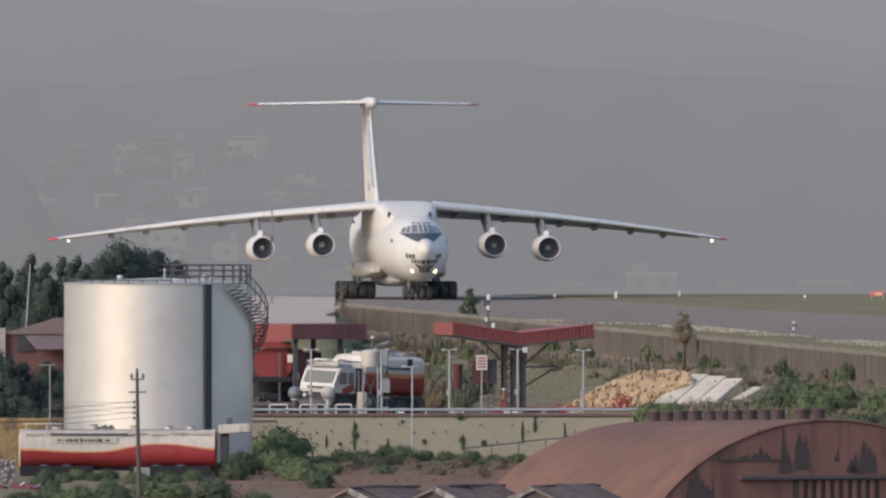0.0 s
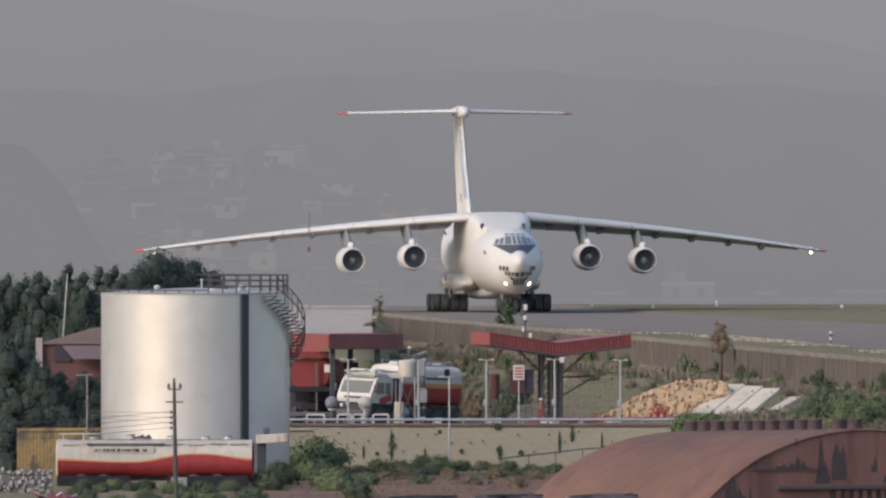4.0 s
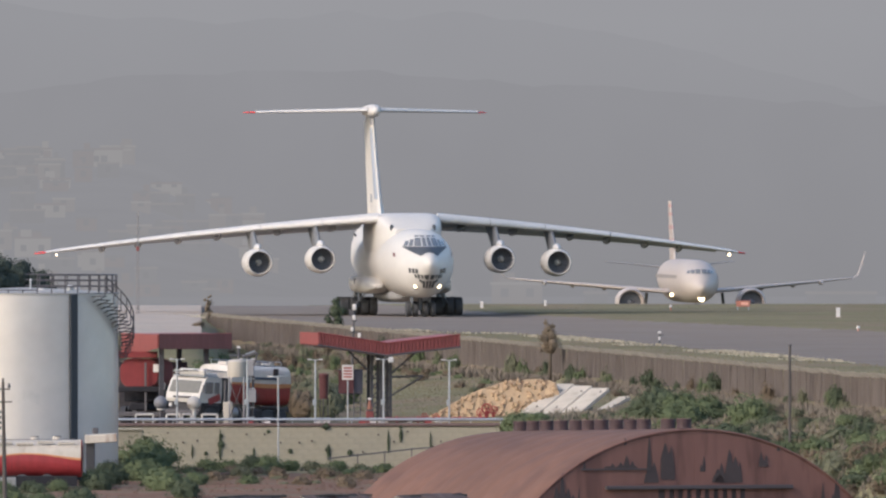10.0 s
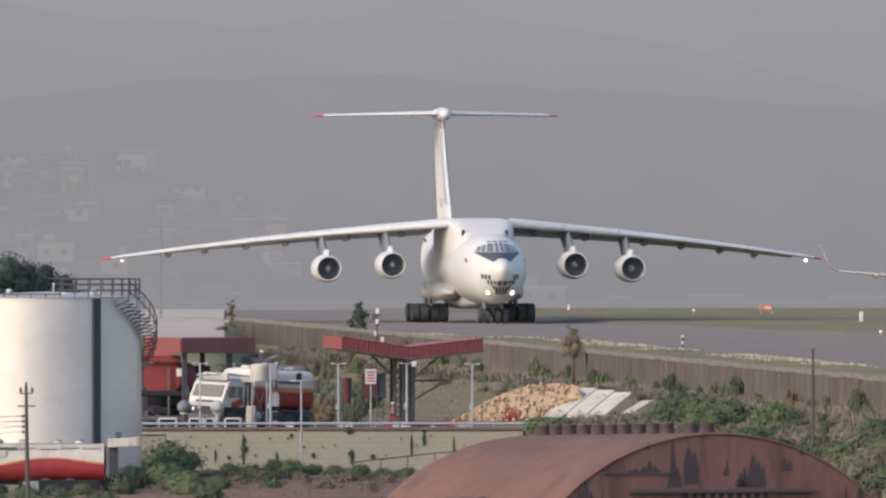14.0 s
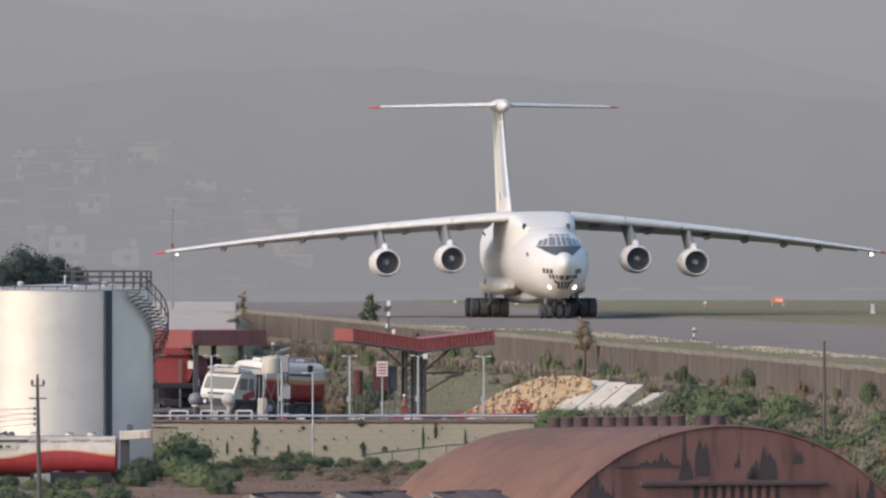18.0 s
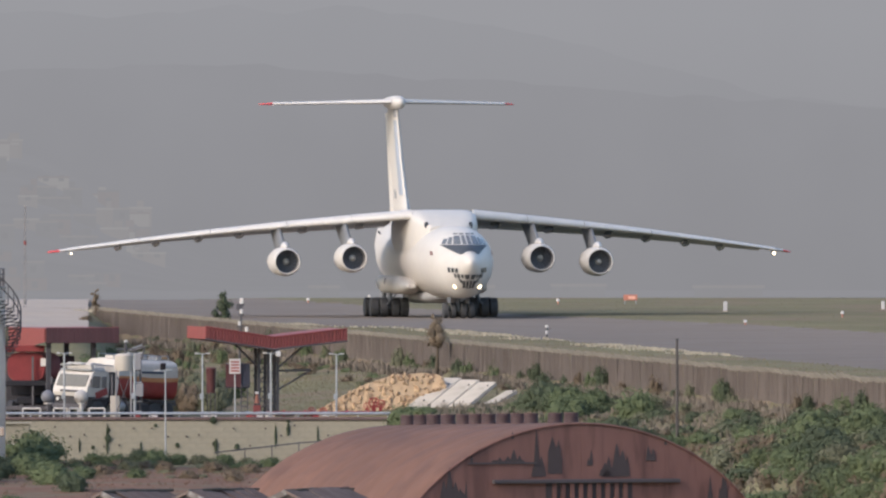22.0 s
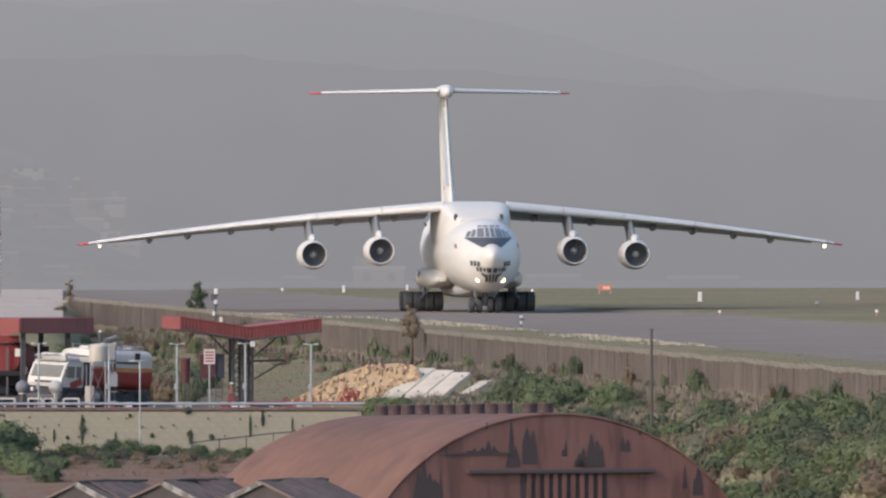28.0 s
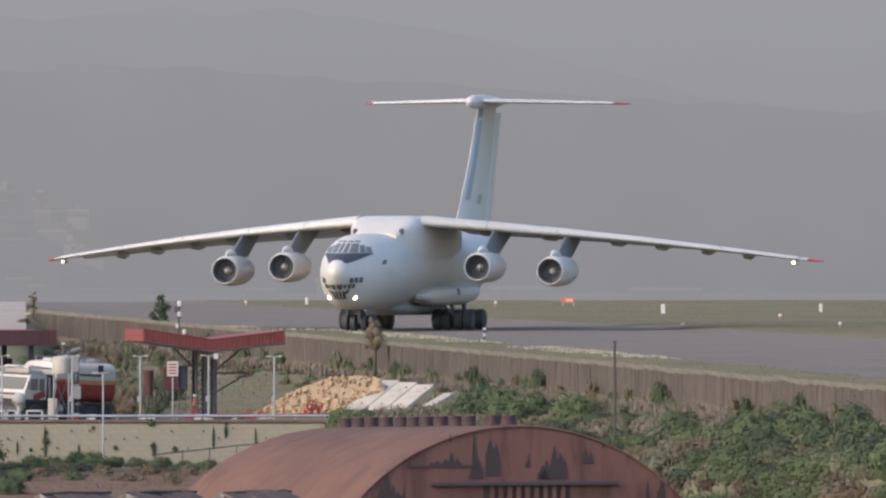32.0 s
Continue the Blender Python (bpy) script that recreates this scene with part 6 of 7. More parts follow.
for k in range(60):
    y = rnd.uniform(897, 942)
    low.append((rnd.uniform(27.0 if y < 915 else 23.5, 30.5), y, rnd.uniform(0.6, 1.0), 0.95, rnd.choice(("brown", "dark", "green", "green"))))
for k in range(90):
    y = rnd.uniform(1036, 1048)
    low.append((rnd.uniform(-7.5, 9.0), y, rnd.uniform(0.3, 0.6), 0.8, rnd.choice(("green", "green", "pale", "brown"))))
for k in range(60):
    low.append((rnd.uniform(-9.0, 8.5), rnd.uniform(1000, 1036), rnd.uniform(0.3, 0.5), 0.6, rnd.choice(("brown", "brown", "pale"))))
# climbers and shoots against the fence
for k in range(60):
    y = rnd.uniform(915, 1330)
    low.append((fence_x(y) - rnd.uniform(0.25, 0.7), y, rnd.uniform(0.3, 0.55), rnd.uniform(1.5, 3.0), rnd.choice(("green", "dark", "pale", "brown"))))
scrub("scrub", "low tangled scrub over the bank and along the fence", low)
# named larger bushes
for x, y, s, key, tall in ((10.9, 1046, 1.2, "green", 1.0), (11.8, 1044, 0.8, "green", 0.7), (10.2, 1047, 0.7, "pale", 0.8), (17.8, 1030, 1.35, "dark", 1.15), (18.9, 1026, 1.25, "green", 1.05), (17.0, 1034, 1.0, "dark", 0.9), (20.0, 1020, 1.1, "green", 1.1),
                           (21.8, 1004, 1.2, "green", 1.2), (16.2, 1038, 0.6, "green", 0.8), (14.3, 1042, 0.45, "green", 0.7), (13.3, 1043, 0.45, "pale", 0.7), (15.4, 1040, 0.5, "dark", 0.7),
                           (26.2, 903, 1.1, "green", 1.0), (25.6, 908, 1.1, "dark", 1.0), (25.0, 913, 1.15, "green", 1.0), (26.9, 898, 1.1, "green", 1.0), (24.3, 918, 1.2, "pale", 1.0), (28.5, 946, 0.95, "dark", 1.0), (29.6, 935, 1.0, "dark", 1.0), (29.2, 922, 1.0, "green", 1.0)):
    bush(x, y, s, key, tall)
# foot of the retaining wall and round the trailer
BY_KIOSK = ((-8.35, 1040, 1.75, "green"), (-8.1, 1036, 1.2, "green"), (-8.9, 1034, 0.9, "green"), (-9.6, 1020, 0.9, "dark"), (-8.4, 1012, 1.1, "green"), (-7.6, 1000, 1, "green"), (-10.6, 996, 0.9, "green"), (-9.9, 1000, 1.1, "dark"))
BY_TRAILER = ((-10.2, 985, 0.9, "dark"), (-7, 985, 1.2, "green"), (-6, 975, 0.9, "dark"), (-11.2, 975, 1, "green"), (-12.6, 972, 0.95, "dark"), (-13.2, 984, 1, "dark"), (-15.2, 983, 0.95, "green"), (-17, 984, 0.9, "dark"), (-18.4, 982, 0.95, "dark"), (-12.2, 986, 1, "green"), (-14.4, 978, 1.05, "dark"), (-19.6, 980, 0.95, "dark"), (-16.2, 976, 1, "green"), (-18.9, 974, 1.1, "dark"), (-19.4, 988, 1.1, "dark"), (-17.9, 987, 1.1, "green"), (-16.4, 988, 1.1, "dark"), (-14.9, 987, 1.1, "green"), (-13.6, 988, 1.1, "dark"), (-12.3, 989, 1.1, "green"))
BELOW_TRAILER = ((-14.2, 970, 0.8, "green"), (-16, 966, 0.9, "dark"), (-17.4, 968, 0.75, "green"), (-18.8, 966, 0.8, "dark"), (-20, 965, 0.7, "dark"), (-11, 968, 1.1, "dark"), (-13, 964, 1.1, "green"), (-15.6, 962, 1.1, "dark"), (-17.8, 960, 1.1, "green"), (-20.2, 958, 1.1, "dark"), (-10, 950, 1.1, "green"), (-12, 948, 1, "dark"), (-9, 962, 1, "green"), (-7.8, 955, 0.95, "pale"), (-6.6, 950, 0.9, "green"), (-13.4, 958, 0.7, "green"), (-15.4, 955, 0.6, "dark"))
WALL_FOOT = ((-5.2, 1046, 0.75, "green"), (-4.2, 1045, 0.7, "green"), (-3, 1046, 0.8, "dark"), (-2.1, 1044, 0.85, "green"), (-1, 1045, 0.6, "green"), (0.1, 1046, 0.55, "pale"), (1.4, 1046, 0.6, "green"), (2.6, 1045, 0.5, "pale"), (3.9, 1044, 0.55, "green"), (5.2, 1045, 0.6, "pale"), (6.2, 1043, 0.7, "green"), (-6.3, 1044, 0.5, "pale"), (7.6, 1045, 0.55, "green"), (8.8, 1046, 0.6, "pale"))
SLOPE = ((-3.5, 1030, 0.6, "pale"), (-1.6, 1025, 0.6, "brown"), (0.8, 1024, 0.6, "brown"), (2.8, 1022, 0.55, "brown"), (-4.8, 1018, 0.6, "brown"), (-0.4, 1005, 0.55, "brown"), (1.8, 998, 0.6, "brown"), (-3, 1000, 0.6, "green"), (4.6, 1020, 0.6, "green"), (3.9, 1004, 0.55, "brown"), (-5.6, 1004, 0.7, "green"), (6, 1026, 0.7, "pale"))
for x, y, s, key in BY_KIOSK + BY_TRAILER + BELOW_TRAILER + WALL_FOOT + SLOPE:
    bush(x, y, s * (0.52 if 970 < y < 992 and x < -10.8 else 1.0 if y > 1042.5 and x > -7 else 1), key, 0.9, "leafy bush at the foot of the retaining wall" if y > 1030 else None)
# weeds growing out of the wall, and long shoots hanging down its face
for x, z, h, w in ((-4.65, -4.6, 1.15, 0.08), (-6.1, -4.6, 0.55, 0.05), (4.1, -4.3, 0.85, 0.07), (4.75, -3.75, 0.5, 0.1), (1.0, -4.7, 0.6, 0.1), (6.3, -4.2, 0.7, 0.05), (-2.9, -4.7, 0.5, 0.06)):
    t = thing("wall_shoot", "thin dark shoot growing up the block wall", "weed", Matrix.Translation((x, WY - 0.08, z)) @ Matrix.Diagonal((w, w, h, 1)), group="wall shoots")
    o = new("crown", CROWNS["dark"][rnd.randrange(6)])
    o.parent = t
for x, z, s in ((-4.62, -4.1, 0.4), (-4.6, -3.6, 0.22), (0.85, -3.15, 0.42), (4.75, -3.1, 0.22), (-2.15, -3.35, 0.2), (-1.0, -4.4, 0.25), (2.1, -4.5, 0.3), (-7.2, -4.3, 0.2), (6.4, -4.2, 0.22), (-5.4, -4.5, 0.2), (0.95, -4.35, 0.3)):
    t = thing("wall_weed", "dark weed rooted in the wall's joints", "weed", Matrix.Translation((x, WY - 0.1, z)) @ Matrix.Diagonal((s * 0.5, s * 0.35, s * 0.75, 1)), group="wall weeds")
    o = new("crown", CROWNS["dark"][rnd.randrange(6)])
    o.parent = t
for x, y, s, key in ((-1.3, 1085, 0.9, "pale"), (-0.4, 1082, 0.8, "brown"), (0.2, 1088, 1.1, "pale"), (-2.3, 1090, 1.0, "brown"), (0.9, 1080, 0.7, "pale"), (-3.3, 1098, 0.9, "pale"), (-2.6, 1105, 0.9, "brown"), (-0.6, 1100, 1.0, "brown"), (1.2, 1100, 0.9, "pale"), (1.9, 1120, 0.9, "green"), (-4.1, 1095, 0.8, "brown"), (10.0, 1085, 0.6, "pale"), (9.2, 1066, 0.5, "pale")):
    bush(x, y, s * 1.15, key, 1.5, "scrub on the slope behind the filling bays")


def tree(x, y, h, spread, key, name, trunk_h=0.3, lobes=12, leaf=0.085, dens=600, z=None, form="loose"):
    t = thing("tree", name, "tree", pose(x, y, ground_z(x, y) if z is None else z), group="trees")
    bm = rod((0, 0, -0.2), (0.1, 0, h * 0.5), h * 0.025 + 0.04, h * 0.012 + 0.02, seg=8)
    rod((0.1, 0, h * 0.5), (0.0, 0.1, h * 0.9), h * 0.012 + 0.02, 0.02, seg=6, bm=bm)
    part("trunk", bm, BARK, t, smooth=40)
    ls = []
    for k in range(lobes):
        f = (k + 0.5) / lobes
        zz = h * (trunk_h + (0.95 - trunk_h) * f)
        a = k * 2.4 + rnd.uniform(-0.4, 0.4)
        if form == "column":
            wide = spread * (1.0 - 0.78 * f ** 2.6)
            d, r = wide * rnd.uniform(0.2, 0.6), max(0.3, wide * rnd.uniform(0.5, 0.68))
            ls.append((d * math.cos(a), d * math.sin(a), zz, r, r * rnd.uniform(1.2, 1.7)))
        elif form == "round":
            wide = spread * math.sqrt(max(0.06, 1 - max(0.0, (f - 0.5) / 0.5) ** 2))
            d, r = wide * rnd.uniform(0.3, 0.68), spread * rnd.uniform(0.3, 0.46)
            ls.append((d * math.cos(a), d * math.sin(a), zz - r * 0.6, r, r * rnd.uniform(0.85, 1.1)))
        else:
            wide = spread * (0.55 + 0.6 * math.sin(math.pi * min(1, f * 0.85 + 0.12))) * (1.1 - 0.5 * f)
            d, r = wide * rnd.uniform(0.2, 0.8), wide * rnd.uniform(0.45, 0.75)
            ls.append((d * math.cos(a), d * math.sin(a), zz, r, r * rnd.uniform(0.85, 1.35)))
        bm = rod((0.05, 0, zz - r * 0.8), (d * math.cos(a) * 0.8, d * math.sin(a) * 0.8, zz), 0.05, 0.02, seg=5)
        part("limb", bm, BARK, t)
    me = leaf_mesh("crown", rnd, ls, dens, leaf, {"grove": LEAF_GROVE, "dark": LEAF_DARK, "green": LEAF, "brown": LEAF_BROWN, "pale": LEAF_PALE}[key], 0.68 if form == "loose" else 0.78)
    o = new("crown", me)
    o.parent = t
    return t


# dark grove behind the storage tank: spires packed close, and round crowns beside them
GROVE = [(-15.8, 1100, 8.8, 2.1), (-17.6, 1092, 9.2, 2.2), (-15.0, 1112, 8.2, 1.7), (-18.2, 1104, 7.8, 2.0), (-16.8, 1096, 9.0, 2.0), (-18.6, 1089, 8.4, 1.9), (-14.4, 1106, 7.5, 1.4), (-19.3, 1112, 7.6, 2.2)]
GROVE += [(-19.4 - 0.52 * k, 1086 + (k * 7) % 27, 7.9 + 0.55 * math.sin(k * 2.3) - (0.4 if k > 8 else 0), 1.5 + 0.25 * math.sin(k * 1.7)) for k in range(20)]
for x, y, h, w in GROVE:
    spire = x < -19.35
    tree(x, y, h, w, "grove", "dark spire-shaped tree in the grove behind the tank" if spire else "tall dark round-crowned tree behind the tank", 0.04, 22 if spire else 30, 0.1, 360, form="column" if spire else "round")
for x, y, h, w in ((-20.2, 1048, 3.3, 1.3), (-21.4, 1052, 2.9, 1.2), (-22.8, 1054, 3.0, 1.2), (-24.2, 1056, 5.2, 1.6), (-19.6, 1044, 2.8, 1.0), (-22.2, 1040, 3.6, 1.5), (-23.8, 1036, 4.2, 1.6), (-21.0, 1034, 2.9, 1.2), (-25.0, 1044, 4.6, 1.6), (-24.2, 1028, 3.0, 1.3), (-19.2, 1052, 2.5, 1.0), (-20.7, 1056, 2.7, 1.1), (-22.0, 1058, 2.8, 1.1), (-23.4, 1060, 3.2, 1.2), (-20.0, 1040, 3.4, 1.2), (-21.6, 1044, 3.6, 1.3)):
    tree(x, y, h, w, "grove", "low dark tree before the red house", 0.05, 12, 0.09, 420)
for x, y, h, w in ((-7.2, 1084, 3.3, 1.2), (-5.5, 1086, 3.5, 1.2), (-3.6, 1090, 3.3, 1.2), (-1.8, 1094, 3.5, 1.2), (-2.6, 1082, 2.6, 1.0)):
    tree(x, y, h * 0.92, w, ("green", "pale", "brown")[int(y) % 3], "low dusty tree on the slope behind the filling bays", 0.05, 12)
# small trees standing along the fence
tree(fence_x(1133) - 0.9, 1133, 3.72, 0.6, "brown", "small dusty brown tree by the fence", 0.5, 10, 0.08, 700)
tree(1.75, 1330, 2.45, 0.62, "dark", "small dark conifer by the strip", 0.1, 14, 0.1, 520, -0.6)
tree(fence_x(1370) - 0.2, 1368, 1.8, 0.4, "brown", "dry sapling at the fence's end", 0.2, 6, 0.08, 420)

# bare reddish earth below the wall
bm = bmesh.new()
ex, ey = np.arange(-15, 9.6, 0.5), np.arange(950, 1041, 1.5)
grid = {}
for i, x in enumerate(ex):
    for j, y in enumerate(ey):
        grid[i, j] = bm.verts.new((x, y, ground_z(x, y) + 0.05))
for i in range(len(ex) - 1):
    for j in range(len(ey) - 1):
        edge = min(ex[i] + 15, 9.6 - ex[i], (ey[j] - 950) / 6, (1041 - ey[j]) / 6) / 3
        if noise.noise((ex[i] * 0.3, ey[j] * 0.1, 4)) + edge > 0.35:
            bm.faces.new((grid[i, j], grid[i + 1, j], grid[i + 1, j + 1], grid[i, j + 1]))
bmesh.ops.delete(bm, geom=[v for v in bm.verts if not v.link_faces], context="VERTS")
tagged(finish("ground_earth", bm, mat("bare_red_earth", (0.182, 0.107, 0.077), 0.95, vary=0.25, scale=1.5, spec=0.05, stain=(0.16, 0.135, 0.095), stain_at=0.56, stain_scale=2.5, bump=0.5), smooth=60), "bare reddish earth below the retaining wall", "ground", kind="structure")

# grass: tufts on the bank and pale dry tufts on the verge
def tufts(name, label, pts, h, material, wide=0.35, blades=3):
    verts, faces = [], []
    for x, y, z in pts:
        for _ in range(blades):
            a = rnd.uniform(0, 3.14)
            hh, w = h * rnd.uniform(0.5, 1.3), h * wide
            dx, dy = math.cos(a) * w, math.sin(a) * w
            lx, ly = rnd.uniform(-0.3, 0.3) * h, rnd.uniform(-0.3, 0.3) * h
            i0 = len(verts)
            verts += [(x - dx, y - dy, z), (x + dx, y + dy, z), (x + lx + dx * 0.6, y + ly + dy * 0.6, z + hh), (x + lx - dx * 0.6, y + ly - dy * 0.6, z + hh * 0.8)]
            faces.append((i0, i0 + 1, i0 + 2, i0 + 3))
    me = bpy.data.meshes.new(name)
    me.from_pydata(verts, [], faces)
    me.materials.append(material)
    return tagged(new(name, me), label, "grass", kind="stuff")


pts = []
while len(pts) < 4200:
    y = rnd.uniform(900, 1050) if rnd.random() < 0.8 else rnd.uniform(1050, 1340)
    x = rnd.uniform(-10, 36)
    if x < fence_x(y) - 0.5 and not (1052 < y < 1175 and x < fence_x(y) - 4) and not (895 < y < 918 and 5 < x < 28) and not (y > 1235 and x < -2) and not (x < 9.6 and y < 1044):
        pts.append((x, y, ground_z(x, y) - 0.03))
tufts("grass_bank", "rough green and straw grass on the bank", pts, 0.22, mat("rough_grass", (0.165, 0.15, 0.108), 0.9, vary=0.25, scale=0.6))
pts = []
while len(pts) < 3200:
    y = rnd.uniform(1057, 1170)
    x = rnd.uniform(2.5, fence_x(y) - 3.5)
    pts.append((x, y, ground_z(x, y) - 0.02))
tufts("grass_lawn", "short olive grass on the slope behind the filling bays", pts, 0.07, mat("lawn_grass", (0.163, 0.148, 0.083), 0.95, vary=0.22, scale=2.5, spec=0.05, stain=(0.185, 0.145, 0.092), stain_at=0.55, stain_scale=4))
pts = []
while len(pts) < 3600:
    y = rnd.uniform(930, 1420)
    x = fence_x(y) + 0.6 + rnd.random() ** 1.5 * (near_edge(y) - fence_x(y) - 0.8)
    pts.append((x, y, ground_z(x, y) - 0.02))
tufts("grass_verge", "dry pale verge grass between fence and strip", pts, 0.08, GRASS)
pts = []
for k in range(5200):
    y = rnd.uniform(1090, 1400)
    if noise.noise((y * 0.045, 9, 0)) > 0.02:
        x = near_edge(y) - 0.6 - 3.6 * rnd.random() ** 1.6
        pts.append((x, y, ground_z(x, y) - 0.02))
tufts("grass_flowering", "whitish flowering grass along the strip's edge", pts, 0.13, mat("white_grass", (0.39, 0.345, 0.265), 0.9, vary=0.3))
pts = []
while len(pts) < 3500:
    y = rnd.uniform(1180, 1523)
    x = far_edge(y) + 0.6 + rnd.uniform(0, 45)
    pts.append((x, y, ground_z(x, y) - 0.02))
tufts("grass_field", "dry field grass beyond the strip", pts, 0.06, GRASS)

pts = []
while len(pts) < 3000:
    y = rnd.uniform(880, 1050)
    x = rnd.uniform(9.5 + (1050 - y) * 0.05, fence_x(y) - 0.8)
    if not (y < 918 and x < 26.5):
        pts.append((x, y, ground_z(x, y) - 0.03))
tufts("grass_dry", "tall dry straw grass between the bushes", pts, 0.4, mat("straw_grass", (0.18, 0.153, 0.118), 0.9, vary=0.3, scale=0.6), 0.07, 8)
pts = []
while len(pts) < 1300:
    y = rnd.uniform(955, 1036)
    x = rnd.uniform(-5.5, 8.5) if rnd.random() < 0.75 else rnd.uniform(-16, -4)
    pts.append((x, y, ground_z(x, y) - 0.03))
tufts("grass_russet", "dry russet grass on bare reddish earth below the wall", pts, 0.15, MATS["bare_red_earth"], 0.1, 9)

pts = []
while len(pts) < 2400:
    y = rnd.uniform(905, 1330)
    x = fence_x(y) - rnd.uniform(0.3, 1.6)
    if noise.noise((y * 0.06, 2, 0)) > -0.15:
        pts.append((x, y, ground_z(x, y) - 0.03))
tufts("grass_fence", "tall dry grass against the fence", pts, 0.5, mat("fence_grass", (0.17, 0.142, 0.115), 0.9, vary=0.3, scale=0.6), 0.06, 7)

# ---- perimeter fence ----
def fence_z(y):
    return ground_z(fence_x(min(y, 1235)), min(y, 1235))


fence = thing("perimeter_fence", "rusty brown picket and mesh airfield fence on concrete posts", "fence", pose(0, 0, 0))
ys = [905 + 3.2 * k for k in range(147)]
post_me = finish("post_model", box((0.1, 0.1, 2.35), (0.1, 0, 1.1), 0.015), POST)
POST_ME = post_me.data
bpy.data.objects.remove(post_me)
TURN = math.degrees(math.atan(0.0886))
for k, y in enumerate(ys):
    x = fence_x(y)
    o = new("fence_post", POST_ME)
    o.parent = fence
    o.matrix_basis = pose(x, y, fence_z(y) - 0.6, 0, rnd.uniform(-2, 2), TURN)
verts, faces = [], []
tv, tf = [], []
y = 905.0
while y < 1374:
    x = fence_x(y) + 0.02
    z = fence_z(y) - 0.7
    h = 2.2 + rnd.uniform(-0.06, 0.06)
    w = 0.2
    i0 = len(verts)
    lean = rnd.uniform(-0.05, 0.05)
    for dy, dx in ((0, 0), (w, -0.0886 * w)):
        for th in (-0.02, 0.02):
            verts += [(x + dx + th, y + dy, z), (x + dx + th + lean, y + dy, z + h)]
    faces += [(i0, i0 + 1, i0 + 5, i0 + 4), (i0 + 2, i0 + 3, i0 + 7, i0 + 6), (i0, i0 + 1, i0 + 3, i0 + 2), (i0 + 4, i0 + 5, i0 + 7, i0 + 6), (i0 + 1, i0 + 3, i0 + 7, i0 + 5)]
    # bent tip, leaning out
    j0 = len(tv)
    for dy, dx in ((0.0, 0), (0.06, 0)):
        tv += [(x + lean, y + dy, z + h), (x + lean - 0.26, y + dy, z + h + 0.2), (x + lean - 0.26, y + dy, z + h + 0.25), (x + lean, y + dy, z + h + 0.07)]
    tf += [(j0, j0 + 1, j0 + 2, j0 + 3), (j0 + 4, j0 + 5, j0 + 6, j0 + 7), (j0, j0 + 1, j0 + 5, j0 + 4), (j0 + 3, j0 + 2, j0 + 6, j0 + 7)]
    y += 0.25
for nm, vv, ff, mm, lab in (("picket_rest", verts, faces, FENCE_RUST, "rusty pickets"), ("tip_rest", tv, tf, mat("pale_fence_tip", (0.235, 0.205, 0.165), 0.8, vary=0.25), "bent pale picket tips")):
    me = bpy.data.meshes.new(nm)
    me.from_pydata(vv, [], ff)
    me.materials.append(mm)
    o = new(nm, me)
    o.parent = fence
    tagged(o, lab, kind="stuff")
for k in range(len(ys) - 1):
    for hh in (0.5, 1.4):
        a, b = ys[k], ys[k + 1]
        if k % 2 == 0:
            part("fence_rail", rod((fence_x(a) + 0.05, a, fence_z(a) - 0.3 + hh), (fence_x(b) + 0.05, b, fence_z(b) - 0.3 + hh), 0.03, seg=4), FENCE_RUST, fence)

# ---- field markers ----
def marker(name, label, x, y, build):
    t = thing(name, label, "marker", pose(x, y, ground_z(x, y)))
    build(t)
    return t


def white_post(t):
    part("post", box((0.34, 0.2, 0.85), (0, 0, 0.42), 0.03), SIGN_W, t)
    part("foot", box((0.5, 0.4, 0.08), (0, 0, 0.03), 0.01), CONCRETE, t)


for x, y, s in ((36.4, 1392, 0.8), (47.8, 1408, 0.68), (12.6, 1478, 0.6), (17.5, 1500, 0.5)):
    q = marker("marker_post", "white square marker post in the grass", x, y, white_post)
    q["group"], q.scale = "marker posts", (s, s, s)


def orange_board(t):
    part("panel", box((1.0, 0.12, 0.42), (0, 0, 0.45), 0.02), SIGN_ORANGE, t)
    part("panel_strip", box((0.5, 0.02, 0.2), (0.1, -0.075, 0.45)), mat("pale_orange", (0.75, 0.4, 0.3), 0.5), t)
    for s in (-0.4, 0.4):
        part("leg", box((0.07, 0.07, 0.26), (s, 0, 0.11)), GALV, t)


for x, y in ((31.36, 1462), (75.0, 1500)):
    marker("guidance_sign", "orange guidance sign on short legs in the grass", x, y, orange_board)["group"] = "guidance signs"


def small_lamp(t):
    part("lamp_stem", rod((0, 0, 0), (0, 0, 0.25), 0.05, seg=6), SIGN_ORANGE, t)
    part("lamp_top", rod((0, 0, 0.25), (0, 0, 0.42), 0.12, 0.08, seg=8), SIGN_W, t)


for x, y in ((42.8, 1340), (44.5, 1275), (8.2, 1488), (26.0, 1455), (35.0, 1290)):
    marker("edge_light", "small orange and white edge light", x, y, small_lamp)["group"] = "edge lights"


def banded(t):
    for k in range(4):
        part("band", rod((0, 0, k * 0.2), (0, 0, k * 0.2 + 0.2), 0.06, seg=8), SIGN_W if k % 2 == 0 else BLACK_PAINT, t)
    part("cap", box((0.18, 0.14, 0.14), (0, 0, 0.86), 0.02), SIGN_W, t)
    part("arm", box((0.3, 0.05, 0.05), (0.1, 0, 0.7)), BLACK_PAINT, t)


marker("banded_post", "black and white banded post on the verge", 20.7, 1196, banded)
w = marker("wind_post", "dark leaning post with white lamps before the fence", 2.74, 1240, lambda t: None)
foot = ground_z(2.74, 1240)
part("pole", rod((-0.12, 0, -0.1), (0, 0, 1.8 - foot), 0.07, seg=8), DARK_STEEL, w)
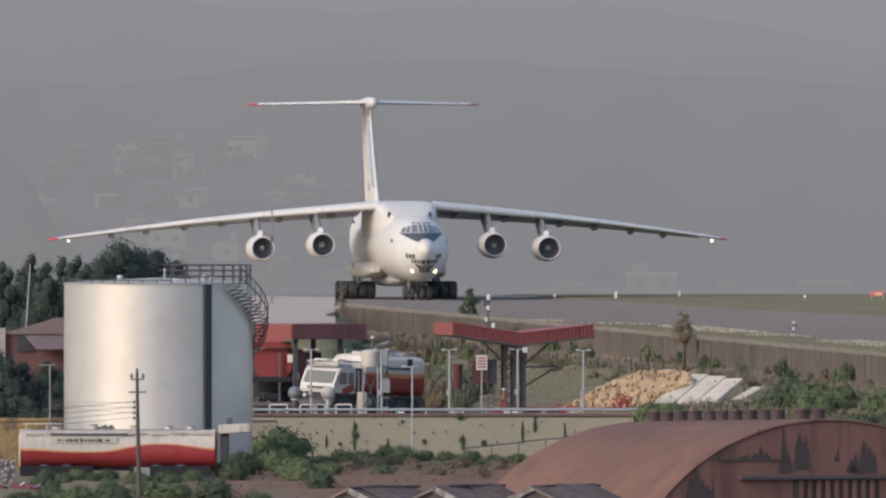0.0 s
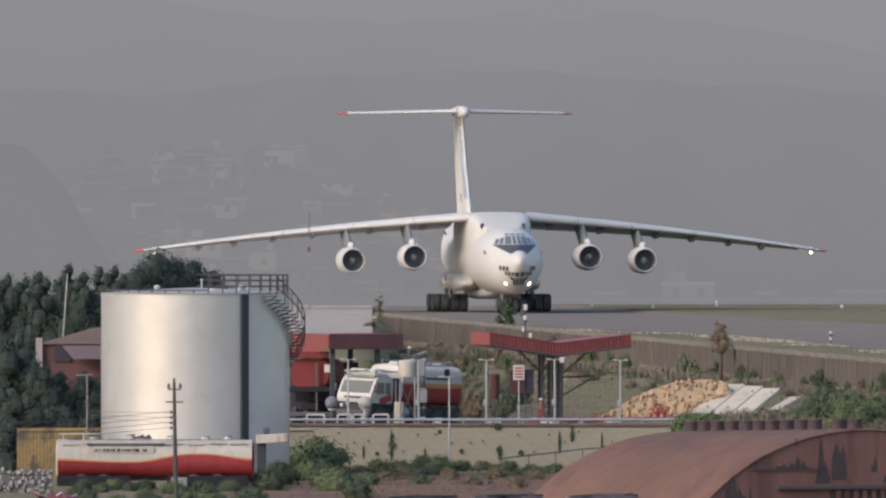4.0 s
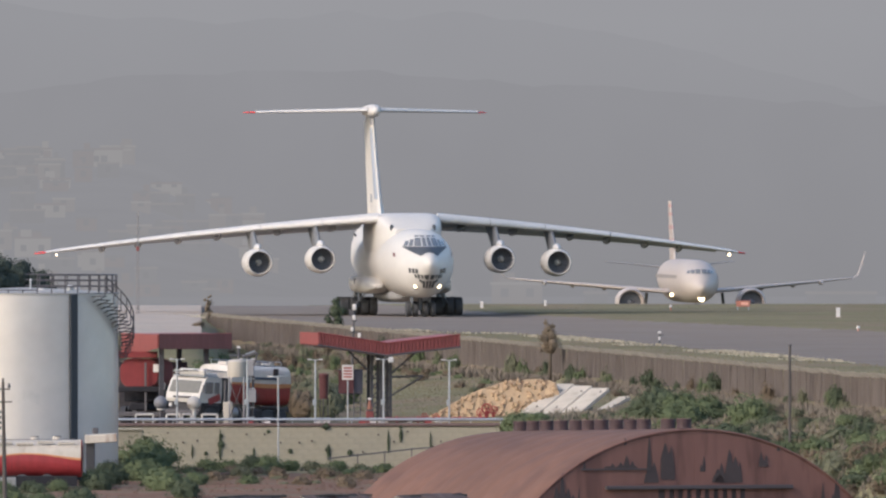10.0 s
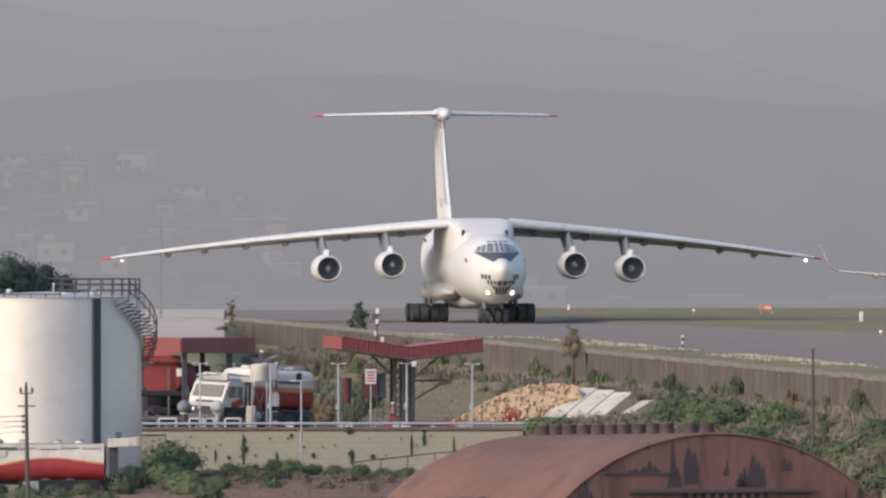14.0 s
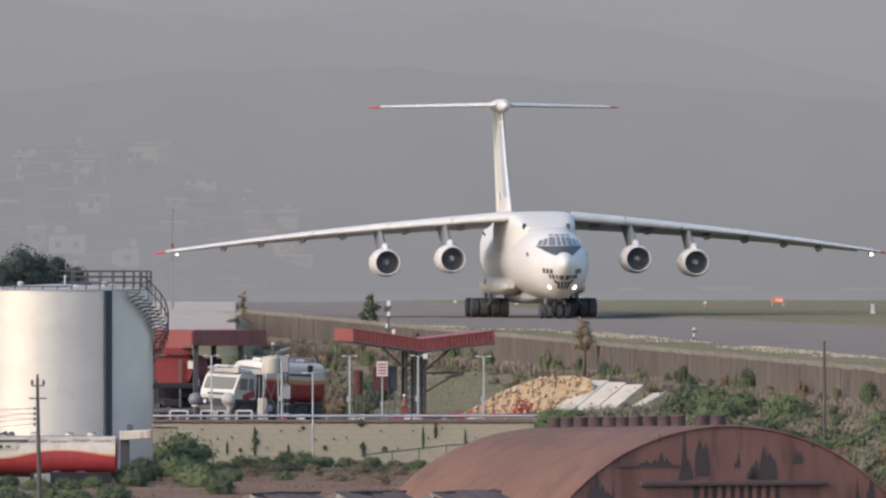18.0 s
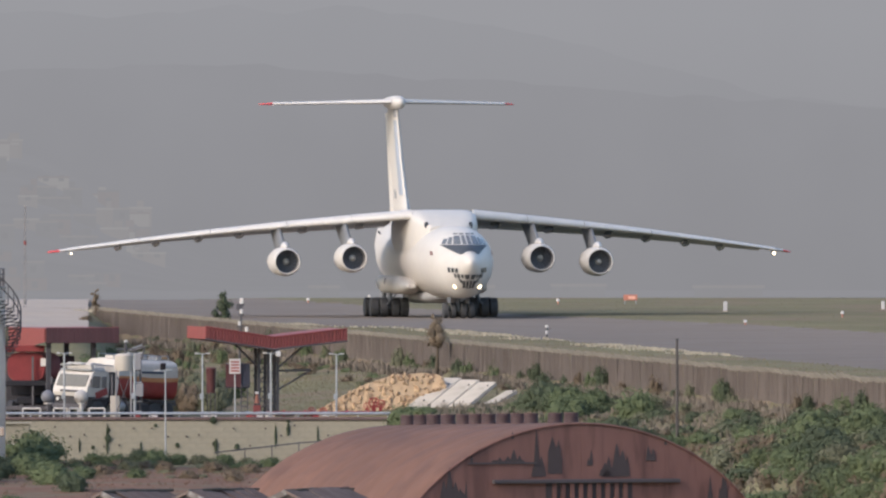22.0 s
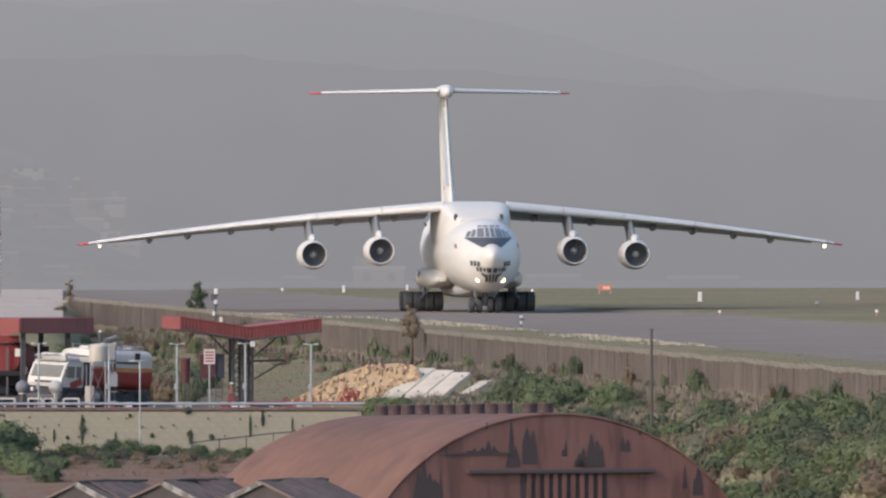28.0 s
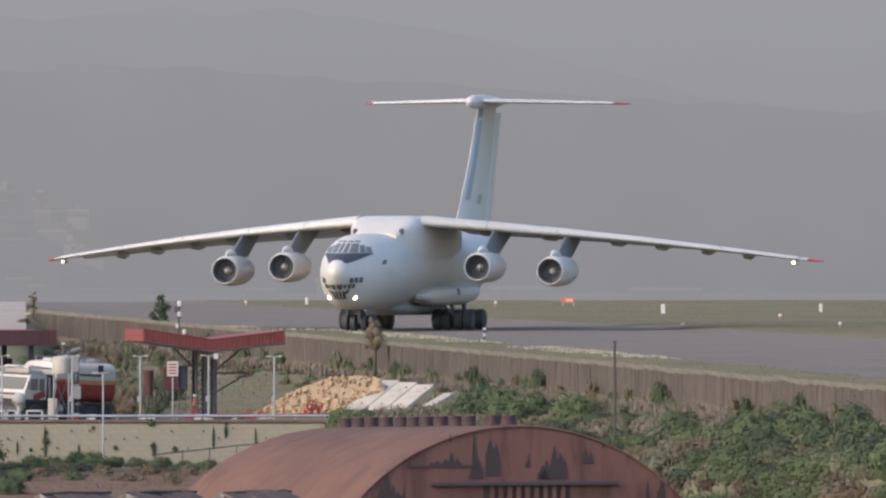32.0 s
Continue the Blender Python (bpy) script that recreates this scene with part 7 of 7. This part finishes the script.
for z, x, size in ((1.82, 0.02, 0.24), (1.18, 0.0, 0.2), (0.46, -0.12, 0.18), (0.1, 0.32, 0.2)):
    part("lamp", box((size, size, size * 1.5), (x, -0.1, z - foot), 0.04), SIGN_W, w)
    part("bracket", box((abs(x) * 2 + 0.3, 0.08, 0.07), (x / 2, 0, z - foot - 0.2)), DARK_STEEL, w)
part("box", box((0.34, 0.3, 0.4), (-0.14, 0, 1.48 - foot), 0.04), DARK_STEEL, w)

# masts
MAST_STEEL = mat("weathered_mast_steel", (0.2, 0.19, 0.19), 0.6)
mast = thing("radio_mast", "thin grey lattice radio mast far behind the depot", "mast", pose(-12.05, 1420, 0))
for x, y in ((-0.1, -0.06), (0.1, -0.06), (0, 0.11)):
    part("leg", rod((x, y, 0), (x * 0.5, y * 0.5, 7.2), 0.016, seg=5), MAST_STEEL, mast)
for k in range(14):
    part("brace", rod((-0.1, -0.06, k * 0.5), (0.1, -0.06, k * 0.5 + 0.5), 0.015, seg=4), MAST_STEEL, mast)
part("box", box((0.18, 0.18, 0.35), (0, 0, 0.5), 0.02), MAST_STEEL, mast)
part("box", box((0.2, 0.2, 0.3), (0, 0, 4.6), 0.02), RED_DARK, mast)
whip = thing("leaning_pole", "thin pale pole leaning before the grove", "pole", pose(-22.55, 1077, -3.0, 0, 4, 0))
part("pole", rod((0, 0, 0), (0, 0, 7.8), 0.032, 0.022, seg=6), SIGN_W, whip)
for z in (3.2, 4.6, 6.4):
    part("joint", rod((0, 0, z), (0, 0, z + 0.15), 0.06, seg=6), MAST_STEEL, whip)
dark = thing("dark_pole", "weathered dark post standing among the bushes", "pole", pose(22.95, 966, ground_z(22.95, 966) - 0.2))
part("pole", rod((0, 0, 0), (0, 0, 1.98 - ground_z(22.95, 966) + 0.2), 0.075, 0.06, seg=8), WOOD_POLE, dark)
part("cap", rod((0, 0, 1.98 - ground_z(22.95, 966) + 0.2), (0, 0, 2.04 - ground_z(22.95, 966) + 0.2), 0.1, seg=8), DARK_STEEL, dark)

# utility pole with cross-arms and wires
up = thing("utility_pole", "weathered utility pole with cross-arms, insulators and wires", "utility pole", pose(-14.4, 958, ground_z(-14.4, 958) - 0.3))
top = 0.35 - ground_z(-14.4, 958) + 0.3
part("pole", rod((0, 0, 0), (-0.12, 0, top), 0.12, 0.07, seg=10), WOOD_POLE, up)
part("pole_cap", rod((-0.12, 0, top), (-0.12, 0, top + 0.18), 0.06, seg=6), DARK_STEEL, up)
for z, w_ in ((top - 0.35, 0.32), (top - 0.95, 0.42)):
    part("cross_arm", box((w_ * 2, 0.07, 0.065), (-0.1, -0.1, z), 0.01), WOOD_POLE, up)
    if w_ > 0.4:
        continue
    for s in (-1, 1):
        ins = part("insulator", rod((-0.1 + s * w_ * 0.85, -0.1, z + 0.05), (-0.1 + s * w_ * 0.85, -0.1, z + 0.28), 0.07, 0.05, seg=8), DARK_STEEL, up)
        part("insulator_skirt", rod((-0.1 + s * w_ * 0.85, -0.1, z + 0.12), (-0.1 + s * w_ * 0.85, -0.1, z + 0.17), 0.1, 0.06, seg=8), DARK_STEEL, ins)
for z in (top - 1.5, top - 1.75, top - 2.0, top - 2.25):
    part("spool", rod((-0.25, -0.1, z), (-0.25, -0.1, z + 0.14), 0.06, seg=8), DARK_STEEL, up)
far = thing("utility_pole", "weathered utility pole beyond the depot's edge", "utility pole", pose(-52, 940, -5.8))
part("pole", rod((0, 0, 0), (0, 0, 6.0), 0.17, 0.11, seg=10), WOOD_POLE, far)
part("cross_arm", box((1.2, 0.1, 0.1), (0, 0, 5.5), 0.01), WOOD_POLE, far)
for k, (dz, dx) in enumerate(((top - 1.4, -0.25), (top - 1.65, -0.25), (top - 1.9, -0.25), (top - 2.15, -0.25))):
    a = Vector((dx, -0.1, dz))
    b = Vector((-52 + 14.4, -18, 5.6 - 0.3 * k - 5.8 - (ground_z(-14.4, 958) - 0.3)))
    prev = a
    for i in range(1, 13):
        f = i / 12
        p = a.lerp(b, f)
        p.z -= 1.1 * 4 * f * (1 - f)
        part("wire", rod(prev, p, 0.010, seg=4), DARK_STEEL, up)
        prev = p
for k in range(3):
    a, b = Vector((0.2, 0, top - 1.6 - 0.25 * k)), Vector((5.0, 48, 2.6 - 0.12 * k))
    prev = Vector((-0.2, -0.1, top - 1.45 - 0.25 * k))
    for i in range(1, 7):
        f = i / 6
        p = Vector((-0.2, -0.1, top - 1.45 - 0.25 * k)).lerp(Vector((-5.0, 62, top - 2.2 - 0.15 * k)), f)
        part("wire", rod(prev, p, 0.009, seg=4), DARK_STEEL, up)
        prev = p

# ---- house, yellow plant and rubble by the grove ----
house = thing("house", "brick-red two-storey house with brown sheet roofs", "house", pose(-20.6, 1070, -3.0))
part("wall", box((5.2, 5.0, 4.2), (0, 2.5, 2.1)), HOUSE_WALL, house)
part("upper_roof", loft([[(-2.5, y, 4.12), (2.6, y, 4.12), (2.6, y, 4.55), (0.2 + d, y, 4.98), (0.1 + d, y, 4.98), (-2.5, y, 4.2)] for y, d in ((-0.2, 0), (5.2, 0.3))]), HOUSE_ROOF, house)
part("lower_roof", loft([[(-1.5, -0.3, 4.05), (2.8, -0.3, 4.05), (2.8, -1.8, 3.4), (-0.9, -1.8, 3.4)], [(-1.5, -0.3, 3.98), (2.8, -0.3, 3.98), (2.8, -1.8, 3.33), (-0.9, -1.8, 3.33)]]), HOUSE_ROOF, house)
part("corner_pier", box((0.35, 0.4, 4.3), (-2.75, -0.1, 2.3)), mat("dusty_pier", (0.3, 0.25, 0.25), 0.8), house)
win = part("window", box((0.9, 0.1, 1.0), (-1.5, -0.05, 3.7)), mat("shaded_window", (0.035, 0.03, 0.04), 0.4), house)
part("window_frame", box((1.05, 0.06, 0.1), (-1.5, -0.1, 4.2)), HOUSE_ROOF, win)
part("porch_wall", box((1.6, 0.15, 1.7), (1.3, -1.0, 2.6)), HOUSE_WALL, house)
part("lamp", box((0.25, 0.2, 0.35), (-0.75, -0.3, 3.75), 0.04), CREAM, house)
part("balcony", box((2.0, 0.8, 0.14), (1.4, -1.3, 1.5), 0.02), CREAM, house)
scr = thing("yellow_screen", "ribbed yellow sheet screen beside the tank", "screen", pose(-20.2, 1024, -5.3))
for k in range(25):
    part("screen_rib", box((0.15, 0.06 if k % 2 else 0.1, 2.6), (-3.2 + k * 0.17, 0, 1.3)), YELLOW, scr)
part("screen_rail", box((4.2, 0.08, 0.1), (-1.1, -0.1, 2.5)), YELLOW, scr)
STONES = []
for v in range(5):
    bm = bmesh.new()
    bmesh.ops.create_icosphere(bm, subdivisions=1, radius=0.5)
    for q in bm.verts:
        q.co *= rnd.uniform(0.75, 1.15)
    o = finish("stone_model", bm, STONE)
    STONES.append(o.data)
    bpy.data.objects.remove(o)
rub = thing("rubble_wall", "pale rubble stone wall before the trailer", "wall", pose(-23.3, 982, -5.35))
part("rubble_core", box((5.0, 0.5, 1.25), (0, 0.25, 0.5)), mat("rubble_mortar", (0.12, 0.11, 0.11), 0.95, vary=0.2), rub)
for k in range(190):
    o = new("stone", STONES[k % 5])
    o.parent = rub
    s = rnd.uniform(0.16, 0.3)
    o.matrix_basis = Matrix.Translation((rnd.uniform(-2.5, 2.5), rnd.uniform(-0.1, 0.05), rnd.uniform(0.0, 1.2))) @ pose(0, 0, 0, rnd.uniform(0, 360), rnd.uniform(0, 360), 0) @ Matrix.Diagonal((s, s, s * 0.7, 1))
for k, (x, y) in enumerate(((-20.5, 976), (-19.8, 974), (-21.3, 975))):
    d = thing("red_scrap", "dull red scrap panel lying in the weeds", "scrap", pose(x, y, -5.55, 20, 10 * k, 30 * k), group="red scrap")
    part("panel", box((0.8, 0.6, 0.08), (0, 0, 0.2), 0.02), RED_DARK, d)
    part("strut", rod((-0.3, 0, 0), (0.3, 0, 0.4), 0.04, seg=5), GALV, d)

# ---- small bird crossing before the tank ----
bird = thing("bird", "small dark bird in flight", "bird", pose(-13, 1000, -4.9))
part("body", loft([ring_y(y, 0, 0, r, r, 10) for y, r in ((-0.2, 0.01), (-0.15, 0.04), (-0.02, 0.065), (0.1, 0.045), (0.26, 0.015))]), mat("bird_feathers", (0.03, 0.028, 0.03), 0.8), bird, smooth=60)
WINGS = []
for s in (-1, 1):
    bm = bmesh.new()
    v = [bm.verts.new(p) for p in ((0, -0.08, 0), (s * 0.16, -0.1, 0.02), (s * 0.34, 0.02, 0), (s * 0.15, 0.07, 0.01), (0, 0.08, 0))]
    w2 = [bm.verts.new((p.co.x, p.co.y, p.co.z - 0.012)) for p in v]
    bm.faces.new(v)
    bm.faces.new(w2[::-1])
    for i in range(5):
        bm.faces.new((v[i], v[(i + 1) % 5], w2[(i + 1) % 5], w2[i]))
    WINGS.append((part("wing", bm, MATS["bird_feathers"], bird), s))

# ---- far town, its haze painted as glow ----
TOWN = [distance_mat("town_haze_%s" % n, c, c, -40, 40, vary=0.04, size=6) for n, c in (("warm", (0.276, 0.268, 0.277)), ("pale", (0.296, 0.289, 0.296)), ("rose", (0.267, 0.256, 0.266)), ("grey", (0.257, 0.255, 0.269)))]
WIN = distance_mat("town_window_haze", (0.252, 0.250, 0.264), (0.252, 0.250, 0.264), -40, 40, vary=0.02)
rt = random.Random(5)


def town_z(x, y):
    """The slope that the far town climbs."""
    return -13 + 24 * smooth_step(3300, 3900, y) * (1 - 0.9 * smooth_step(-36, 8, x) - 0.35 * smooth_step(-66, -82, x))


bm = bmesh.new()
rows = [[bm.verts.new((x, y, town_z(x, y))) for x in np.arange(-130, 30, 4)] for y in np.arange(3260, 3960, 25)]
for a, b in zip(rows, rows[1:]):
    for i in range(len(a) - 1):
        bm.faces.new((a[i], a[i + 1], b[i + 1], b[i]))
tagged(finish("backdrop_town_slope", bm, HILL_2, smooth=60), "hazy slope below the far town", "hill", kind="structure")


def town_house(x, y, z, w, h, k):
    t = thing("far_house", "flat-roofed town house in pale glowing haze colours", "house", pose(x, y, z), group="far town")
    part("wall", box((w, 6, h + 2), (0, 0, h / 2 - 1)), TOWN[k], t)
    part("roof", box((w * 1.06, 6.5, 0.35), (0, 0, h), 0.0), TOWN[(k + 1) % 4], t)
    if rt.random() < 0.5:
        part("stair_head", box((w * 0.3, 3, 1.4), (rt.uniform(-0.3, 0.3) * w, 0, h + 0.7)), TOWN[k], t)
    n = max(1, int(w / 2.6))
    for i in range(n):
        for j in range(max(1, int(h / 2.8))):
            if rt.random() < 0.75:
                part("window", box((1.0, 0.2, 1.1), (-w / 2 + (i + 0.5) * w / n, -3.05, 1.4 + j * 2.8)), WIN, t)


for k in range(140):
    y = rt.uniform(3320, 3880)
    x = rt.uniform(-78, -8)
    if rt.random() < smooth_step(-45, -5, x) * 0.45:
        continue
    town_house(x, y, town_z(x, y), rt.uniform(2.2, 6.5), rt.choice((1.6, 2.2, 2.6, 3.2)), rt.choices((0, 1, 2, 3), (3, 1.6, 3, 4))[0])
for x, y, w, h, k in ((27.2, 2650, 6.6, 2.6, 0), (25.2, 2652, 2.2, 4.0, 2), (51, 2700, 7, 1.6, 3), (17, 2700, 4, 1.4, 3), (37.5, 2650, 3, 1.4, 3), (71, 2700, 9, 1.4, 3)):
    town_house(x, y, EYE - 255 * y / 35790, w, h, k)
bm = bmesh.new()
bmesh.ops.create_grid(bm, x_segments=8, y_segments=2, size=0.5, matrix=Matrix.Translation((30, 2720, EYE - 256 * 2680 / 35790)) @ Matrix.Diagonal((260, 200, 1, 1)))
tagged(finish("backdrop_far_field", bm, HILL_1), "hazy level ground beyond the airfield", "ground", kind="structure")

# ---- pieces: blocks of the retaining wall ----
rnd = random.Random(12)
BLOCKS = []
for v in range(4):
    o = finish("block_model", box((0.598, 0.16, 0.288), (0, 0, 0), 0.003), CONC_WALL)
    for q in o.data.vertices:
        q.co.y += rnd.uniform(-0.006, 0.006)
    BLOCKS.append(o.data)
    bpy.data.objects.remove(o)
# dark plugs stand in for the shade inside the weep holes
hole_me = finish("hole_model", rod((0, -0.14, 0), (0, 0.05, 0), 0.05, seg=8), SHADE_AND_MARKS)
HOLE_ME = hole_me.data
bpy.data.objects.remove(hole_me)
for r in range(7):
    z = -3.2 - r * 0.29
    x = -10.0 + 0.3 * (r % 2)
    while x < 9.6:
        o = new("block", BLOCKS[rnd.randrange(4)])
        o.parent = wall
        o.location = (x, 0.03 + rnd.uniform(-0.005, 0.005), z)
        x += 0.6
for k in range(22):
    o = new("weep_hole", HOLE_ME)
    o.parent = wall
    o.location = (-9.2 + k * 0.85 + rnd.uniform(-0.2, 0.2), 0, rnd.choice((-3.35, -3.85, -4.3)) + rnd.uniform(-0.1, 0.1))


def motions():
    JET_ROWS = [ (0, -3.35, 1493.9, 6.53), (0.5, -2.86, 1489.3, 6.65), (1, -2.32, 1484.9, 6.67), (1.5, -1.77, 1480.9, 6.67), (2, -1.25, 1477.1, 6.72),
        (2.5, -0.73, 1473.6, 6.67), (3, -0.22, 1470.2, 6.56), (3.5, 0.28, 1466.9, 6.45), (5.5, 2.21, 1454.8, 6.47), (6, 2.75, 1451.9, 6.63), (6.5, 3.30,
        1449.1, 6.75), (7, 3.75, 1446.2, 6.95), (7.5, 4.25, 1443.4, 6.91), (8, 4.77, 1440.5, 6.67), (8.5, 5.23, 1437.6, 6.46), (9, 5.63, 1434.8, 6.30),
        (9.5, 6.05, 1431.9, 6.15), (10, 6.48, 1429.0, 5.99), (10.5, 6.89, 1426.1, 5.90), (11, 7.30, 1423.1, 5.81), (11.5, 7.69, 1420.2, 5.73), (12, 8.06,
        1417.2, 5.81), (12.5, 8.43, 1414.3, 5.90), (13, 8.82, 1411.3, 5.94), (13.5, 9.25, 1408.3, 6.05), (15.5, 11.16, 1396.7, 6.04), (16, 11.49, 1393.8,
        6.10), (16.5, 11.76, 1391.0, 6.18), (17, 12.04, 1388.2, 6.30), (17.5, 12.48, 1385.5, 6.29), (18, 12.95, 1382.8, 6.13), (18.5, 13.37, 1380.2,
        6.07), (19, 13.75, 1377.6, 6.18), (19.5, 14.09, 1375.0, 6.35), (20, 14.45, 1372.5, 6.45), (20.5, 14.83, 1370.1, 6.58), (21, 15.22, 1367.6, 6.79),
        (21.5, 15.60, 1365.2, 6.98), (22, 15.97, 1362.9, 7.05), (22.5, 16.35, 1360.5, 6.98), (23, 16.73, 1358.1, 6.80), (23.5, 17.08, 1355.7, 6.53), (24,
        17.42, 1353.3, 6.27), (24.5, 17.75, 1350.8, 5.98), (26.5, 18.96, 1339.8, 4.99), (27, 19.20, 1336.6, 4.57), (27.5, 19.40, 1333.1, 4.25), (28,
        19.56, 1329.4, 3.92), (28.5, 19.68, 1325.3, 3.34), (29, 19.72, 1320.9, 2.27), (29.5, 19.66, 1316.0, 0.61), (30, 19.48, 1310.6, -1.62), (30.5,
        19.16, 1304.7, -4.40), (31, 18.67, 1298.1, -7.63), (31.5, 17.97, 1290.8, -11.16), (32, 17.10, 1282.7, -14.89) ]
    walk(jet, [(t, pose(x + 0.07, y, 0.05, 0, 0, turn)) for t, x, y, turn in JET_ROWS])
    path = [(t, Vector((x, y))) for t, x, y, _ in JET_ROWS]
    for hub, r in AXLES:
        rows, gone, step = [], 0.0, 0.1
        base = hub.location.copy()
        last = path[0][1]
        for k in range(321):
            t = k * step
            for (t0, p0), (t1, p1) in zip(path, path[1:]):
                if t0 <= t <= t1 + 1e-6:
                    now = p0.lerp(p1, (t - t0) / (t1 - t0))
                    break
            gone += (now - last).length
            last = now
            rows.append((t, Matrix.Translation(base) @ Matrix.Rotation(gone / r, 4, "X")))
        walk(hub, rows)
    # the airliner climbs out of the dip, crosses behind and rolls on
    LINER_ROWS = [(0, -16, 2255, 4), (3, -0.6, 2150, 4), (5.5, 13.4, 2062, 4), (6, 16.2, 2045, 4), (7, 21.1, 2010, 4), (8, 26.4, 1975, 4), (9, 31.7, 1940, 4), (10, 37.4, 1905, 4),
                  (11, 43.6, 1870, 4), (12, 50.0, 1835, 4), (13, 56.5, 1800, 4), (16, 76, 1695, 4.5), (21, 108, 1540, 5), (26, 130, 1460, 6), (32, 135, 1450, 6)]
    walk(liner, [(t, pose(x - 1.75, y + 16.5, field_z(y + 16.5) + 0.02, 0, 0, turn)) for t, x, y, turn in LINER_ROWS])
    # the bird leaves cover, climbs across the tank and is gone
    walk(bird, [(0, pose(-13.0, 1000, -4.9, 0, 0, -60)), (14.6, pose(-13.0, 1000, -4.9, 0, 0, -60)), (15.5, pose(-12.37, 1000, -0.34, 0, 0, -50)), (16, pose(-12.26, 1000, 0.55, 0, 0, -60)),
                (16.5, pose(-12.6, 1000, 1.53, 0, 0, -70)), (17, pose(-13.4, 1000, 2.68, 0, 0, -75)), (17.5, pose(-15.03, 1000, 3.32, 0, 0, -80)), (17.7, pose(-15.93, 1000, 3.85, 0, 0, -80)),
                (19, pose(-26, 1000, 6.5, 0, 0, -80)), (24, pose(-70, 1000, 9, 0, 0, -80)), (32, pose(-120, 1000, 9, 0, 0, -80))])
    for wing, s in WINGS:
        walk(wing, [(0, pose(0, 0, 0))] + [(14.6 + 0.1 * k, pose(0, 0, 0, 0, s * (28 if k % 4 < 2 else -30) * -1, 0)) for k in range(50)] + [(32, pose(0, 0, 0))])


motions()
